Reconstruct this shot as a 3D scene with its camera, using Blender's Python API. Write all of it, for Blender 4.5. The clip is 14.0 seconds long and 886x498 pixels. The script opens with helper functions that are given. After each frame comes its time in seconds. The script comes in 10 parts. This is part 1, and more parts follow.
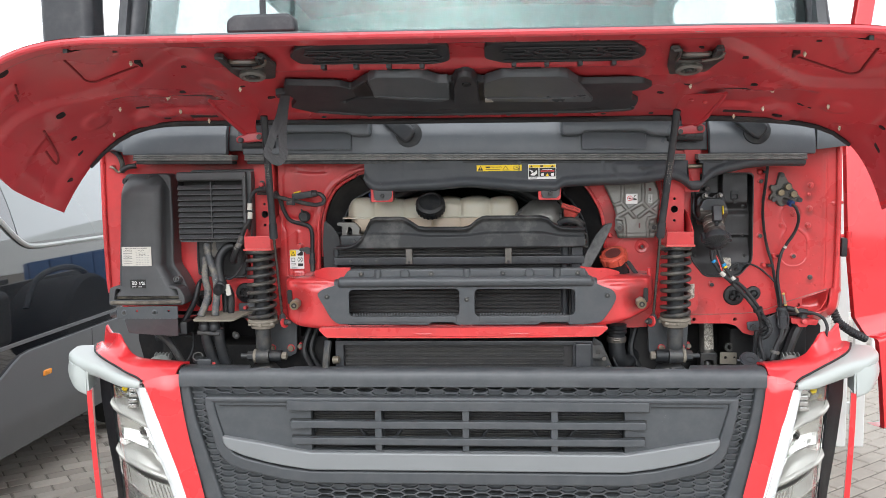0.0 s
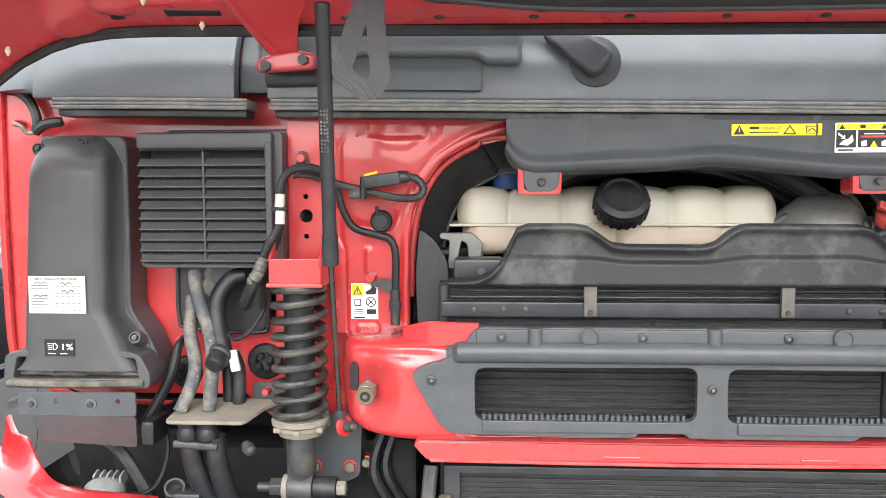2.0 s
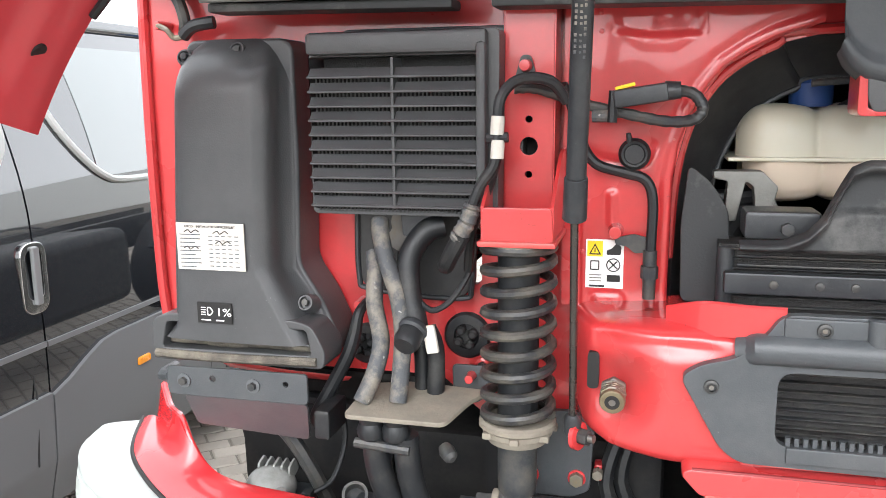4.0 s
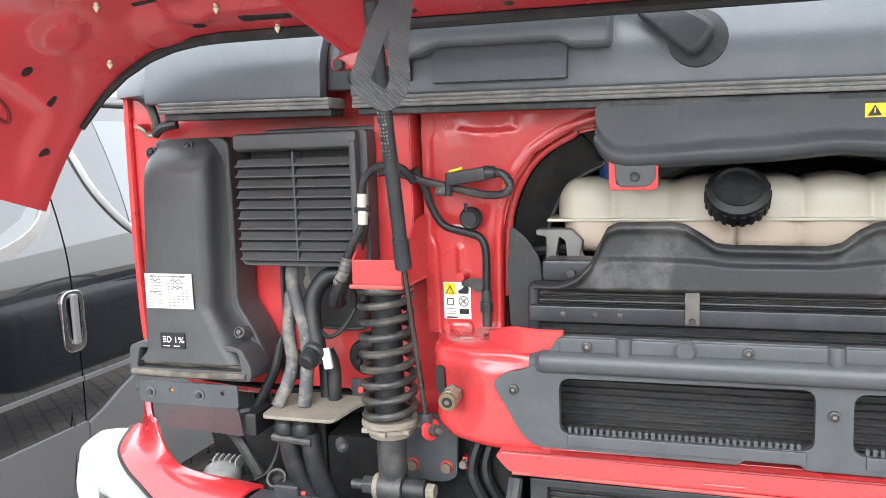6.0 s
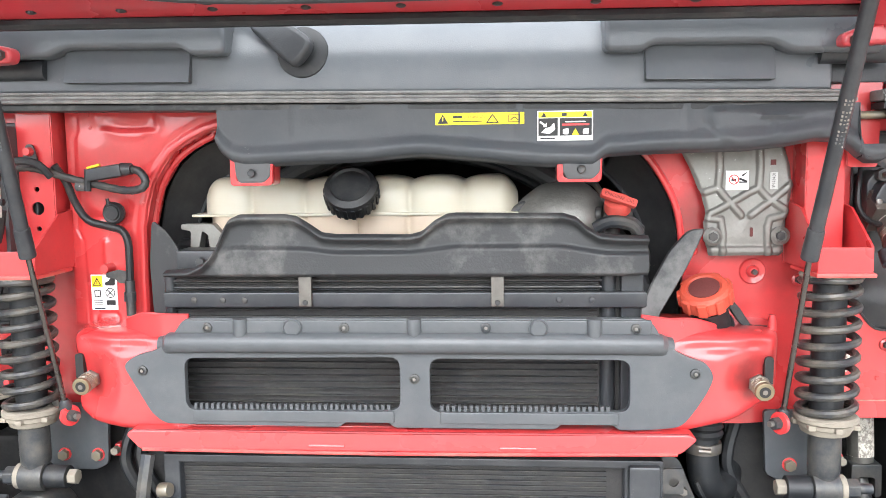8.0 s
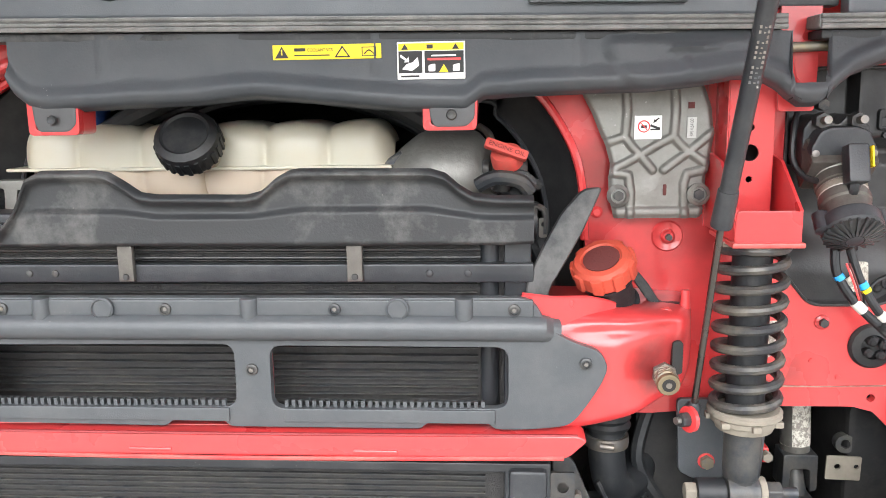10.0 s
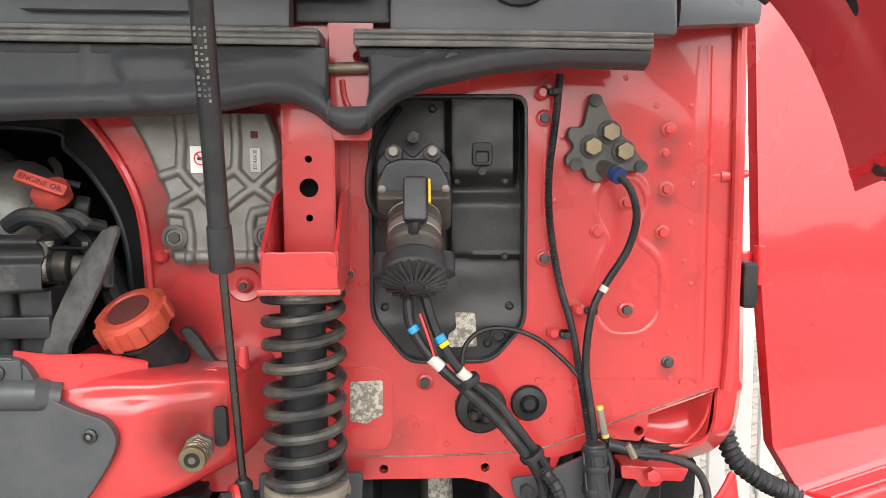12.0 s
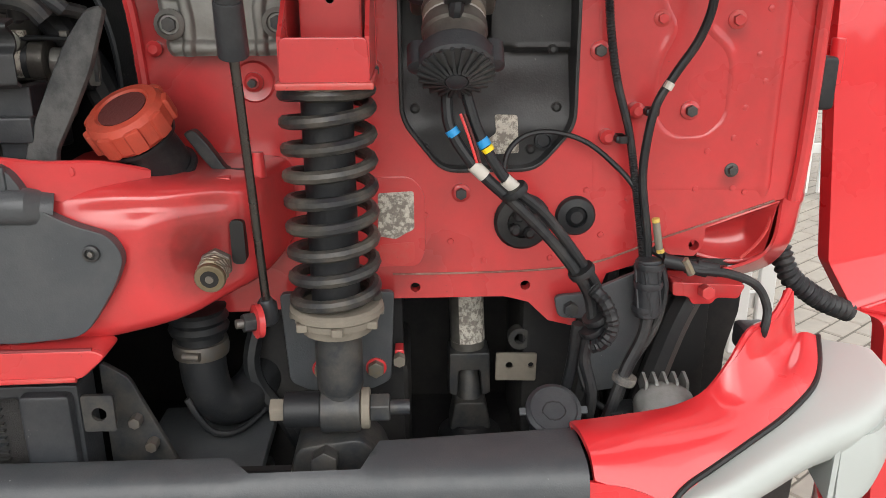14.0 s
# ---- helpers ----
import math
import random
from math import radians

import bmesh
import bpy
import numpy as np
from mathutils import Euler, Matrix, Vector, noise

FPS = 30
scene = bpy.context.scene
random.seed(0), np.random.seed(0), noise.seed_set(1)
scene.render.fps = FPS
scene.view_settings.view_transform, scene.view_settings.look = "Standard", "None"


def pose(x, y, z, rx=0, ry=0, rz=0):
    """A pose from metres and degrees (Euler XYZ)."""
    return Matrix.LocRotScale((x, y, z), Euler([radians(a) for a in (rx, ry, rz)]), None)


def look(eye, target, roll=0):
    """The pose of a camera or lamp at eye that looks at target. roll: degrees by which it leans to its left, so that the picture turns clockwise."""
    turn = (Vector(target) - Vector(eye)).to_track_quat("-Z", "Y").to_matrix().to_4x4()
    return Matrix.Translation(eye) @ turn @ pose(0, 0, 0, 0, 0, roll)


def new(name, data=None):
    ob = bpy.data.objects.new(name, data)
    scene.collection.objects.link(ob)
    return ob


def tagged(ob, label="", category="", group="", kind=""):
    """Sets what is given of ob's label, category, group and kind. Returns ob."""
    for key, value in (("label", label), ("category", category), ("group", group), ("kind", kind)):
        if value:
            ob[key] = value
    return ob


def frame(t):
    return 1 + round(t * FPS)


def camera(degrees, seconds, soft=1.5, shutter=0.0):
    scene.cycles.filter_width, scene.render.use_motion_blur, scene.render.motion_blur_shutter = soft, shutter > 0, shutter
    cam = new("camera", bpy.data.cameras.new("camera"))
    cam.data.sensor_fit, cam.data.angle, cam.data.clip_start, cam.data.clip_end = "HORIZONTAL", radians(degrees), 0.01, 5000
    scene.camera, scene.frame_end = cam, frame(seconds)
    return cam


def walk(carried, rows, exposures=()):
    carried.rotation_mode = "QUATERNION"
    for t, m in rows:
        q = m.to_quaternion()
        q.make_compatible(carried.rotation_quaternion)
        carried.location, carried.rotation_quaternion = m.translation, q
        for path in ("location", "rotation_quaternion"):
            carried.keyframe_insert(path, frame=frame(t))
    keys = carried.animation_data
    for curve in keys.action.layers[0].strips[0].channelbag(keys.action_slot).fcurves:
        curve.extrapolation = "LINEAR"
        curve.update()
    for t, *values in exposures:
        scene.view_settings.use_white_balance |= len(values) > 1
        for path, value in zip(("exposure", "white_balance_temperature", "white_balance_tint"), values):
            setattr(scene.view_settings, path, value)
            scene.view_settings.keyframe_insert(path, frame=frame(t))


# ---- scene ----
cam = camera(56.7, 14.0, soft=0.5)
PATH = [
    (0, (0.15, -0.004, 1.72), (0.005, 1.983, 1.542), -0.9),
    (0.5, (0.136, 0.155, 1.729), (-0.006, 2.14, 1.533), -0.9),
    (1, (0.026, 0.404, 1.719), (-0.114, 2.389, 1.52), -0.7),
    (1.5, (-0.145, 0.823, 1.684), (-0.286, 2.81, 1.505), -0.6),
    (2, (-0.321, 1.276, 1.663), (-0.438, 3.266, 1.494), -0.2),
    (2.2, (-0.395, 1.425, 1.643), (-0.557, 3.41, 1.459), -0.4),
    (2.5, (-0.534, 1.591, 1.602), (-0.735, 3.576, 1.463), -0.3),
    (2.7, (-0.571, 1.678, 1.581), (-0.806, 3.66, 1.456), -0.3),
    (4.8, (-0.349, 1.585, 1.712), (-0.942, 3.435, 1.237), -2.1),
    (5, (-0.303, 1.539, 1.714), (-0.911, 3.405, 1.327), -2.1),
    (5.5, (-0.202, 1.447, 1.719), (-0.812, 3.332, 1.441), -1.9),
    (6, (-0.127, 1.391, 1.718), (-0.751, 3.274, 1.461), -2.0),
    (6.2, (-0.114, 1.366, 1.726), (-0.706, 3.259, 1.473), -1.9),
    (6.5, (-0.07, 1.312, 1.728), (-0.516, 3.248, 1.501), -1.5),
    (7, (0.03, 1.3, 1.7), (-0.208, 3.275, 1.489), -1.0),
    (7.5, (0.118, 1.295, 1.686), (-0.057, 3.276, 1.479), -0.8),
    (7.7, (0.147, 1.293, 1.68), (-0.013, 3.276, 1.476), -0.8),
    (9.8, (0.345, 1.545, 1.662), (0.196, 3.507, 1.305), -0.9),
    (10, (0.367, 1.556, 1.678), (0.228, 3.519, 1.319), -0.9),
    (10.5, (0.483, 1.577, 1.698), (0.381, 3.538, 1.322), -1.0),
    (11, (0.642, 1.602, 1.71), (0.626, 3.582, 1.427), -0.7),
    (11.5, (0.778, 1.651, 1.694), (0.807, 3.64, 1.487), -0.5),
    (12, (0.837, 1.717, 1.626), (0.893, 3.706, 1.423), -0.3),
    (12.5, (0.857, 1.743, 1.583), (0.926, 3.714, 1.252), -0.2),
    (12.7, (0.856, 1.738, 1.586), (0.914, 3.686, 1.118), -0.3),
    (13, (0.841, 1.735, 1.566), (0.92, 3.657, 1.017), -0.0),
    (13.5, (0.834, 1.746, 1.564), (0.92, 3.645, 0.941), -0.0),
    (14, (0.781, 1.836, 1.584), (0.862, 3.733, 0.956), -0.3),
]
walk(cam, [(t, look(eye, target, roll)) for t, eye, target, roll in PATH], [(0.0, 0.66, 6230, 10), (1.0, 0.93, 6230, 10), (2.0, 1.60, 6400, 10), (2.7, 1.53, 6580, 10), (4.8, 1.39, 6180, 10), (6.0, 1.53, 6180, 10), (7.5, 1.97, 6200, 10), (9.8, 1.75, 6350, 10), (11.0, 1.46, 6400, 10), (12.0, 1.07, 6650, 10), (14.0, 0.47, 6650, 10)])

# ---- world and light: bright overcast day ----
world = bpy.data.worlds.new("overcast_sky")
scene.world = world
world.use_nodes = True
wt = world.node_tree
sky = wt.nodes.new("ShaderNodeTexSky")
sky.sky_type = "NISHITA"
sky.sun_disc = False
sky.sun_elevation, sky.sun_rotation = radians(38), radians(187)
sky.air_density, sky.dust_density, sky.ozone_density = 1.0, 4.0, 1.0
grey = wt.nodes.new("ShaderNodeHueSaturation")
grey.inputs["Saturation"].default_value = 0.12
wt.links.new(sky.outputs[0], grey.inputs["Color"])
cloud = wt.nodes.new("ShaderNodeMix")
cloud.data_type = "RGBA"
cloud.inputs["Factor"].default_value = 0.6
cloud.inputs["B"].default_value = (11.5, 11.7, 11.9, 1)
wt.links.new(grey.outputs[0], cloud.inputs["A"])
wt.links.new(cloud.outputs["Result"], wt.nodes["Background"].inputs["Color"])
wt.nodes["Background"].inputs["Strength"].default_value = 0.15
sun_data = bpy.data.lights.new("sun", "SUN")
sun_data.energy, sun_data.angle, sun_data.color = 0.9, radians(60), (1.0, 0.98, 0.95)
sun = new("sun", sun_data)
sun.matrix_world = look((1.5, -10, 11), (0, 2.7, 1.2))

CX = 0.027          # the truck's middle
LIDTILT = -0.009    # the lid hangs a little lower towards +x
CANT = -0.015       # so does the cowl


# ---- materials ----
def mat(name, col, rough=0.5, metal=0.0, coat=0.0, var=0.15, scale=6.0, fine=220.0, bump=0.08,
        dirt=None, dirt_amount=0.0, dirt_scale=14.0, spread=0.12, trans=0.0, ior=1.45, subs=0.0, speck=None, speck_scale=70.0, speck_share=0.5):
    m = bpy.data.materials.new(name)
    m.use_nodes = True
    nt = m.node_tree
    N, Lk = nt.nodes, nt.links
    b = N["Principled BSDF"]
    tc = N.new("ShaderNodeTexCoord")
    n1 = N.new("ShaderNodeTexNoise")
    n1.inputs["Scale"].default_value, n1.inputs["Detail"].default_value = scale, 5.0
    Lk.new(tc.outputs["Object"], n1.inputs["Vector"])
    n2 = N.new("ShaderNodeTexNoise")
    n2.inputs["Scale"].default_value, n2.inputs["Detail"].default_value = fine, 3.0
    Lk.new(tc.outputs["Object"], n2.inputs["Vector"])
    mix = N.new("ShaderNodeMix")
    mix.data_type = "RGBA"
    lo = [max(0, c * (1 - var)) for c in col]
    hi = [min(1, c * (1 + var)) for c in col]
    mix.inputs["A"].default_value, mix.inputs["B"].default_value = (*lo, 1), (*hi, 1)
    Lk.new(n1.outputs["Fac"], mix.inputs["Factor"])
    out = mix.outputs["Result"]
    if dirt:
        n3 = N.new("ShaderNodeTexNoise")
        n3.inputs["Scale"].default_value, n3.inputs["Detail"].default_value = dirt_scale, 9.0
        n3.inputs["Roughness"].default_value = 0.7
        Lk.new(tc.outputs["Object"], n3.inputs["Vector"])
        ramp = N.new("ShaderNodeMapRange")
        ramp.inputs["From Min"].default_value = 0.62 - dirt_amount * 0.35 - spread / 2
        ramp.inputs["From Max"].default_value = 0.62 - dirt_amount * 0.35 + spread
        ramp.inputs["To Max"].default_value = min(1.0, 0.35 + dirt_amount)
        Lk.new(n3.outputs["Fac"], ramp.inputs["Value"])
        mx = N.new("ShaderNodeMix")
        mx.data_type = "RGBA"
        mx.inputs["B"].default_value = (*dirt, 1)
        Lk.new(out, mx.inputs["A"])
        Lk.new(ramp.outputs[0], mx.inputs["Factor"])
        out = mx.outputs["Result"]
    if speck:
        n4 = N.new("ShaderNodeTexNoise")
        n4.inputs["Scale"].default_value, n4.inputs["Detail"].default_value = speck_scale * 2.2, 2.0
        Lk.new(tc.outputs["Object"], n4.inputs["Vector"])
        n5 = N.new("ShaderNodeTexNoise")
        n5.inputs["Scale"].default_value, n5.inputs["Detail"].default_value = speck_scale / 9, 3.0
        Lk.new(tc.outputs["Object"], n5.inputs["Vector"])
        both = N.new("ShaderNodeMath")
        both.operation = "MULTIPLY_ADD"
        both.inputs[1].default_value = 0.45
        Lk.new(n5.outputs["Fac"], both.inputs[0])
        Lk.new(n4.outputs["Fac"], both.inputs[2])
        cut = N.new("ShaderNodeMapRange")
        cut.inputs["From Min"].default_value = 1.075 - 0.1 * speck_share
        cut.inputs["From Max"].default_value = 1.12 - 0.1 * speck_share
        cut.inputs["To Max"].default_value = 0.65
        Lk.new(both.outputs[0], cut.inputs["Value"])
        sx = N.new("ShaderNodeMix")
        sx.data_type = "RGBA"
        sx.inputs["B"].default_value = (*speck, 1)
        Lk.new(out, sx.inputs["A"])
        Lk.new(cut.outputs[0], sx.inputs["Factor"])
        out = sx.outputs["Result"]
    Lk.new(out, b.inputs["Base Color"])
    rr = N.new("ShaderNodeMapRange")
    rr.inputs["From Min"].default_value, rr.inputs["From Max"].default_value = 0.3, 0.7
    rr.inputs["To Min"].default_value, rr.inputs["To Max"].default_value = max(0.0, rough - 0.08), min(1.0, rough + 0.08)
    Lk.new(n1.outputs["Fac"], rr.inputs["Value"])
    Lk.new(rr.outputs[0], b.inputs["Roughness"])
    if bump:
        bp = N.new("ShaderNodeBump")
        bp.inputs["Strength"].default_value, bp.inputs["Distance"].default_value = bump * 1.3, 0.002
        Lk.new(n2.outputs["Fac"], bp.inputs["Height"])
        Lk.new(bp.outputs[0], b.inputs["Normal"])
    b.inputs["Metallic"].default_value = metal
    b.inputs["Coat Weight"].default_value = coat
    b.inputs["Coat Roughness"].default_value = 0.05
    b.inputs["Transmission Weight"].default_value = trans
    b.inputs["IOR"].default_value = ior
    if subs:
        b.inputs["Subsurface Weight"].default_value = subs
        b.inputs["Subsurface Radius"].default_value = (0.02, 0.015, 0.01)
    return m


M = {
    "red": mat("red_gloss_paint", (0.62, 0.028, 0.034), 0.3, 0, 0.9, 0.05, 3, 90, 0.02),
    "redp": mat("red_panel_paint", (0.57, 0.042, 0.045), 0.30, 0, 0.65, 0.08, 5, 120, 0.05, (0.25, 0.042, 0.037), 0.22, 9, 0.28, speck=(0.16, 0.035, 0.03), speck_scale=110, speck_share=0.75),
    "redd": mat("red_dusty_paint", (0.56, 0.038, 0.040), 0.42, 0, 0.2, 0.08, 5, 120, 0.05, (0.38, 0.17, 0.13), 0.25, 16, 0.25, speck=(0.12, 0.04, 0.03), speck_scale=120, speck_share=1.0),
    "lid": mat("red_lid_paint", (0.50, 0.040, 0.052), 0.3, 0, 0.5, 0.1, 4, 110, 0.06, (0.36, 0.085, 0.08), 0.2, 7, 0.35, speck=(0.55, 0.30, 0.26), speck_scale=130, speck_share=0.6),
    "plas": mat("grey_plastic", (0.058, 0.064, 0.070), 0.40, 0, 0, 0.1, 6, 500, 0.12, (0.12, 0.12, 0.12), 0.14, 20, 0.3, speck=(0.30, 0.30, 0.29), speck_scale=170, speck_share=0.5),
    "grip": mat("lighter_grey_plastic", (0.10, 0.108, 0.115), 0.45, 0, 0, 0.1, 6, 500, 0.1),
    "cowl": mat("cowl_plastic", (0.085, 0.094, 0.104), 0.34, 0, 0, 0.1, 5, 500, 0.08, (0.14, 0.145, 0.15), 0.12, 14, 0.35, speck=(0.42, 0.43, 0.43), speck_scale=150, speck_share=0.45),
    "black": mat("black_plastic", (0.024, 0.027, 0.031), 0.38, 0, 0, 0.15, 8, 400, 0.12, (0.10, 0.10, 0.10), 0.12, 18, 0.3, speck=(0.22, 0.215, 0.20), speck_scale=160, speck_share=0.55),
    "dusty": mat("dusty_black_rubber", (0.026, 0.028, 0.030), 0.55, 0, 0, 0.2, 8, 300, 0.15, (0.118, 0.117, 0.112), 0.24, 4.5, 0.06, speck=(0.30, 0.28, 0.25), speck_scale=140, speck_share=0.6),
    "rubber": mat("black_rubber", (0.012, 0.0135, 0.0155), 0.5, 0, 0, 0.2, 10, 300, 0.1, (0.055, 0.052, 0.048), 0.2, 20),
    "jet": mat("jet_black_plastic", (0.016, 0.0165, 0.018), 0.38, 0, 0, 0.2, 8, 400, 0.1, (0.07, 0.069, 0.066), 0.26, 14, 0.3, speck=(0.15, 0.15, 0.14), speck_scale=90, speck_share=0.5),
    "cover": mat("dark_grey_moulding", (0.058, 0.060, 0.063), 0.40, 0, 0, 0.12, 7, 420, 0.1, (0.10, 0.10, 0.10), 0.14, 16, 0.35, speck=(0.30, 0.30, 0.29), speck_scale=150, speck_share=0.6),
    "dipred": mat("faded_red_plastic", (0.55, 0.07, 0.055), 0.5, 0, 0, 0.15, 20, 200, 0.1, (0.36, 0.09, 0.07), 0.25, 30),
    "flapm": mat("grey_rubber_sheet", (0.040, 0.046, 0.053), 0.5, 0, 0, 0.12, 6, 300, 0.12, (0.10, 0.10, 0.098), 0.16, 9, 0.4, speck=(0.28, 0.27, 0.25), speck_scale=130, speck_share=0.4),
    "pumpm": mat("grimy_motor_metal", (0.15, 0.142, 0.128), 0.42, 0.45, 0, 0.2, 20, 200, 0.15, (0.05, 0.045, 0.04), 0.4, 30, 0.3, speck=(0.26, 0.24, 0.20), speck_scale=110, speck_share=0.8),
    "gplate": mat("grimy_grey_casting", (0.10, 0.10, 0.095), 0.6, 0.3, 0, 0.2, 20, 180, 0.25, (0.17, 0.155, 0.13), 0.4, 30, 0.3, speck=(0.04, 0.035, 0.03), speck_scale=90, speck_share=0.9),
    "rodm": mat("dark_piston_rod", (0.11, 0.105, 0.10), 0.25, 0.9, 0, 0.2, 20, 200, 0.05),
    "strip": mat("weathered_rubber_strip", (0.125, 0.127, 0.125), 0.6, 0, 0, 0.25, 10, 200, 0.3, (0.30, 0.29, 0.27), 0.32, 22, 0.2),
    # Near-black that also stands in for shade in deep, unbuilt spaces.
    "void": mat("dark_underside_and_shade", (0.012, 0.012, 0.013), 0.75, 0, 0, 0.3, 6, 80, 0.2, (0.04, 0.038, 0.035), 0.3, 9),
    "steel": mat("dull_steel", (0.21, 0.20, 0.19), 0.5, 0.8, 0, 0.2, 20, 200, 0.1, (0.22, 0.18, 0.13), 0.3, 40),
    "zinc": mat("zinc_bolt", (0.23, 0.21, 0.175), 0.5, 0.7, 0, 0.15, 30, 200, 0.08, (0.3, 0.24, 0.12), 0.25, 60),
    "alu": mat("cast_aluminium", (0.235, 0.235, 0.22), 0.5, 0.5, 0, 0.25, 14, 160, 0.25, (0.13, 0.122, 0.108), 0.42, 16, 0.3, speck=(0.40, 0.40, 0.38), speck_scale=80, speck_share=0.9),
    "dirtm": mat("dirt_crusted_metal", (0.16, 0.145, 0.12), 0.8, 0.1, 0, 0.25, 16, 120, 0.4, (0.27, 0.24, 0.19), 0.5, 20, 0.3),
    "iron": mat("painted_iron", (0.030, 0.034, 0.039), 0.45, 0.2, 0, 0.2, 14, 160, 0.15, (0.14, 0.125, 0.10), 0.3, 24, 0.25),
    "spring": mat("black_spring_steel", (0.022, 0.024, 0.027), 0.42, 0.1, 0, 0.2, 14, 160, 0.15, (0.15, 0.135, 0.105), 0.32, 26, 0.2, speck=(0.22, 0.20, 0.16), speck_scale=90, speck_share=0.6),
    "hose": mat("grey_weathered_hose", (0.062, 0.066, 0.072), 0.6, 0, 0, 0.35, 24, 160, 0.35, (0.23, 0.205, 0.165), 0.36, 22, 0.09, speck=(0.46, 0.45, 0.43), speck_scale=42, speck_share=1.3),
    "cream": mat("cream_translucent_plastic", (0.50, 0.475, 0.385), 0.35, 0, 0.1, 0.06, 10, 200, 0.03, (0.50, 0.43, 0.30), 0.2, 14, 0.3, subs=0.15),
    "pink": mat("coolant_tinted_plastic", (0.53, 0.44, 0.345), 0.35, 0, 0.1, 0.06, 10, 200, 0.03, subs=0.15),
    "orange": mat("orange_red_cap_plastic", (0.46, 0.058, 0.032), 0.5, 0, 0, 0.15, 14, 200, 0.15, (0.22, 0.055, 0.035), 0.4, 22, 0.3, speck=(0.07, 0.03, 0.02), speck_scale=120, speck_share=0.8),
    "capred": mat("worn_cap_insert", (0.09, 0.02, 0.018), 0.7, 0, 0, 0.3, 30, 300, 0.3),
    "bred": mat("bright_red_plastic", (0.75, 0.05, 0.05), 0.4, 0, 0, 0.08, 10, 200, 0.05),
    "paper": mat("aged_white_paper", (0.56, 0.54, 0.49), 0.7, 0, 0, 0.12, 60, 300, 0.05, (0.35, 0.32, 0.27), 0.2, 60, 0.2),
    "tagm": mat("grey_foil_tag", (0.42, 0.42, 0.40), 0.5, 0.2, 0, 0.1, 40, 300, 0.05),
    "white": mat("white_label", (0.78, 0.78, 0.76), 0.5, 0, 0, 0.05, 30, 300, 0.02),
    "silver": mat("pale_grey_trim_paint", (0.405, 0.435, 0.42), 0.42, 0.0, 0.12, 0.04, 3, 120, 0.02),
    "yellow": mat("yellow_label", (0.85, 0.62, 0.01), 0.45, 0, 0, 0.05, 20, 300, 0.02),
    "oldyellow": mat("faded_yellow_plastic", (0.62, 0.44, 0.10), 0.5),
    # Print black, also the shade colour of holes and slots laid on.
    "ink_and_shade": mat("black_print_and_shade", (0.012, 0.012, 0.012), 0.5, 0, 0, 0.05, 20, 300, 0.0),
    "blue": mat("blue_tape", (0.02, 0.30, 0.65), 0.45),
    "bluecap": mat("blue_plastic", (0.014, 0.045, 0.16), 0.5),
    "peel": mat("peeling_label", (0.56, 0.53, 0.46), 0.8, 0, 0, 0.2, 60, 260, 0.6, (0.12, 0.10, 0.085), 0.40, 150, 0.07),
    "core": mat("radiator_fins", (0.035, 0.034, 0.034), 0.55, 0.4, 0, 0.3, 60, 700, 0.5, (0.06, 0.056, 0.052), 0.2, 50),
    "glass": mat("windscreen_glass", (0.55, 0.69, 0.67), 0.03, 0, 0, 0.0, 2, 40, 0.0, trans=1.0, ior=1.5),
    "sealer": mat("cracked_seam_sealer", (0.20, 0.075, 0.062), 0.7, 0, 0, 0.3, 40, 200, 0.3, (0.42, 0.30, 0.24), 0.35, 30, 0.15),
    "lens": mat("clear_lamp_lens", (0.95, 0.96, 0.96), 0.04, 0, 0, 0.02, 2, 40, 0.0, trans=1.0, ior=1.45),
    "chrome": mat("lamp_reflector", (0.70, 0.70, 0.69), 0.14, 1.0, 0, 0.05, 20, 60, 0.05),
    "drl": mat("white_light_guide", (0.82, 0.84, 0.84), 0.3, 0, 0.5, 0.04, 8, 60, 0.02),
    "vanb": mat("van_black_paint", (0.010, 0.012, 0.016), 0.08, 0, 1.0, 0.1, 2, 30, 0.0),
    "vang": mat("van_grey_cladding", (0.14, 0.145, 0.15), 0.45, 0, 0, 0.08, 4, 400, 0.08),
    "amber": mat("amber_lamp", (0.80, 0.28, 0.02), 0.25, 0, 0.5, 0.05, 20, 60, 0.0),
    "vglass": mat("van_window_glass", (0.10, 0.12, 0.12), 0.03, 0, 1.0, 0.05, 2, 30, 0.0),
    "brick": mat("concrete_paver", (0.29, 0.26, 0.225), 0.85, 0, 0, 0.2, 12, 160, 0.4, (0.20, 0.185, 0.165), 0.3, 5, 0.3),
    "joint": mat("sandy_joint", (0.15, 0.135, 0.115), 0.95, 0, 0, 0.25, 8, 60, 0.4),
    "fence": mat("white_fence_paint", (0.60, 0.60, 0.58), 0.5, 0, 0, 0.08, 5, 100, 0.05),
    "strap": mat("grey_webbing", (0.16, 0.16, 0.165), 0.85, 0, 0, 0.15, 30, 900, 0.5),
    "clip": mat("ivory_clip", (0.72, 0.66, 0.52), 0.5),
    "wall": mat("pale_cladding", (0.60, 0.61, 0.60), 0.6, 0, 0, 0.08, 0.6, 20, 0.1),
    "leaf": mat("far_foliage", (0.05, 0.075, 0.035), 0.8, 0, 0, 0.4, 2, 9, 0.6),
    "cabin": mat("cab_interior_grey", (0.07, 0.08, 0.08), 0.8, 0, 0, 0.1, 3, 80, 0.1),
    "cont": mat("blue_container", (0.03, 0.07, 0.16), 0.5, 0, 0, 0.12, 2, 40, 0.1),
    "foam": mat("dirty_foam", (0.09, 0.08, 0.068), 0.95, 0, 0, 0.3, 30, 250, 0.6, (0.20, 0.18, 0.14), 0.35, 30),
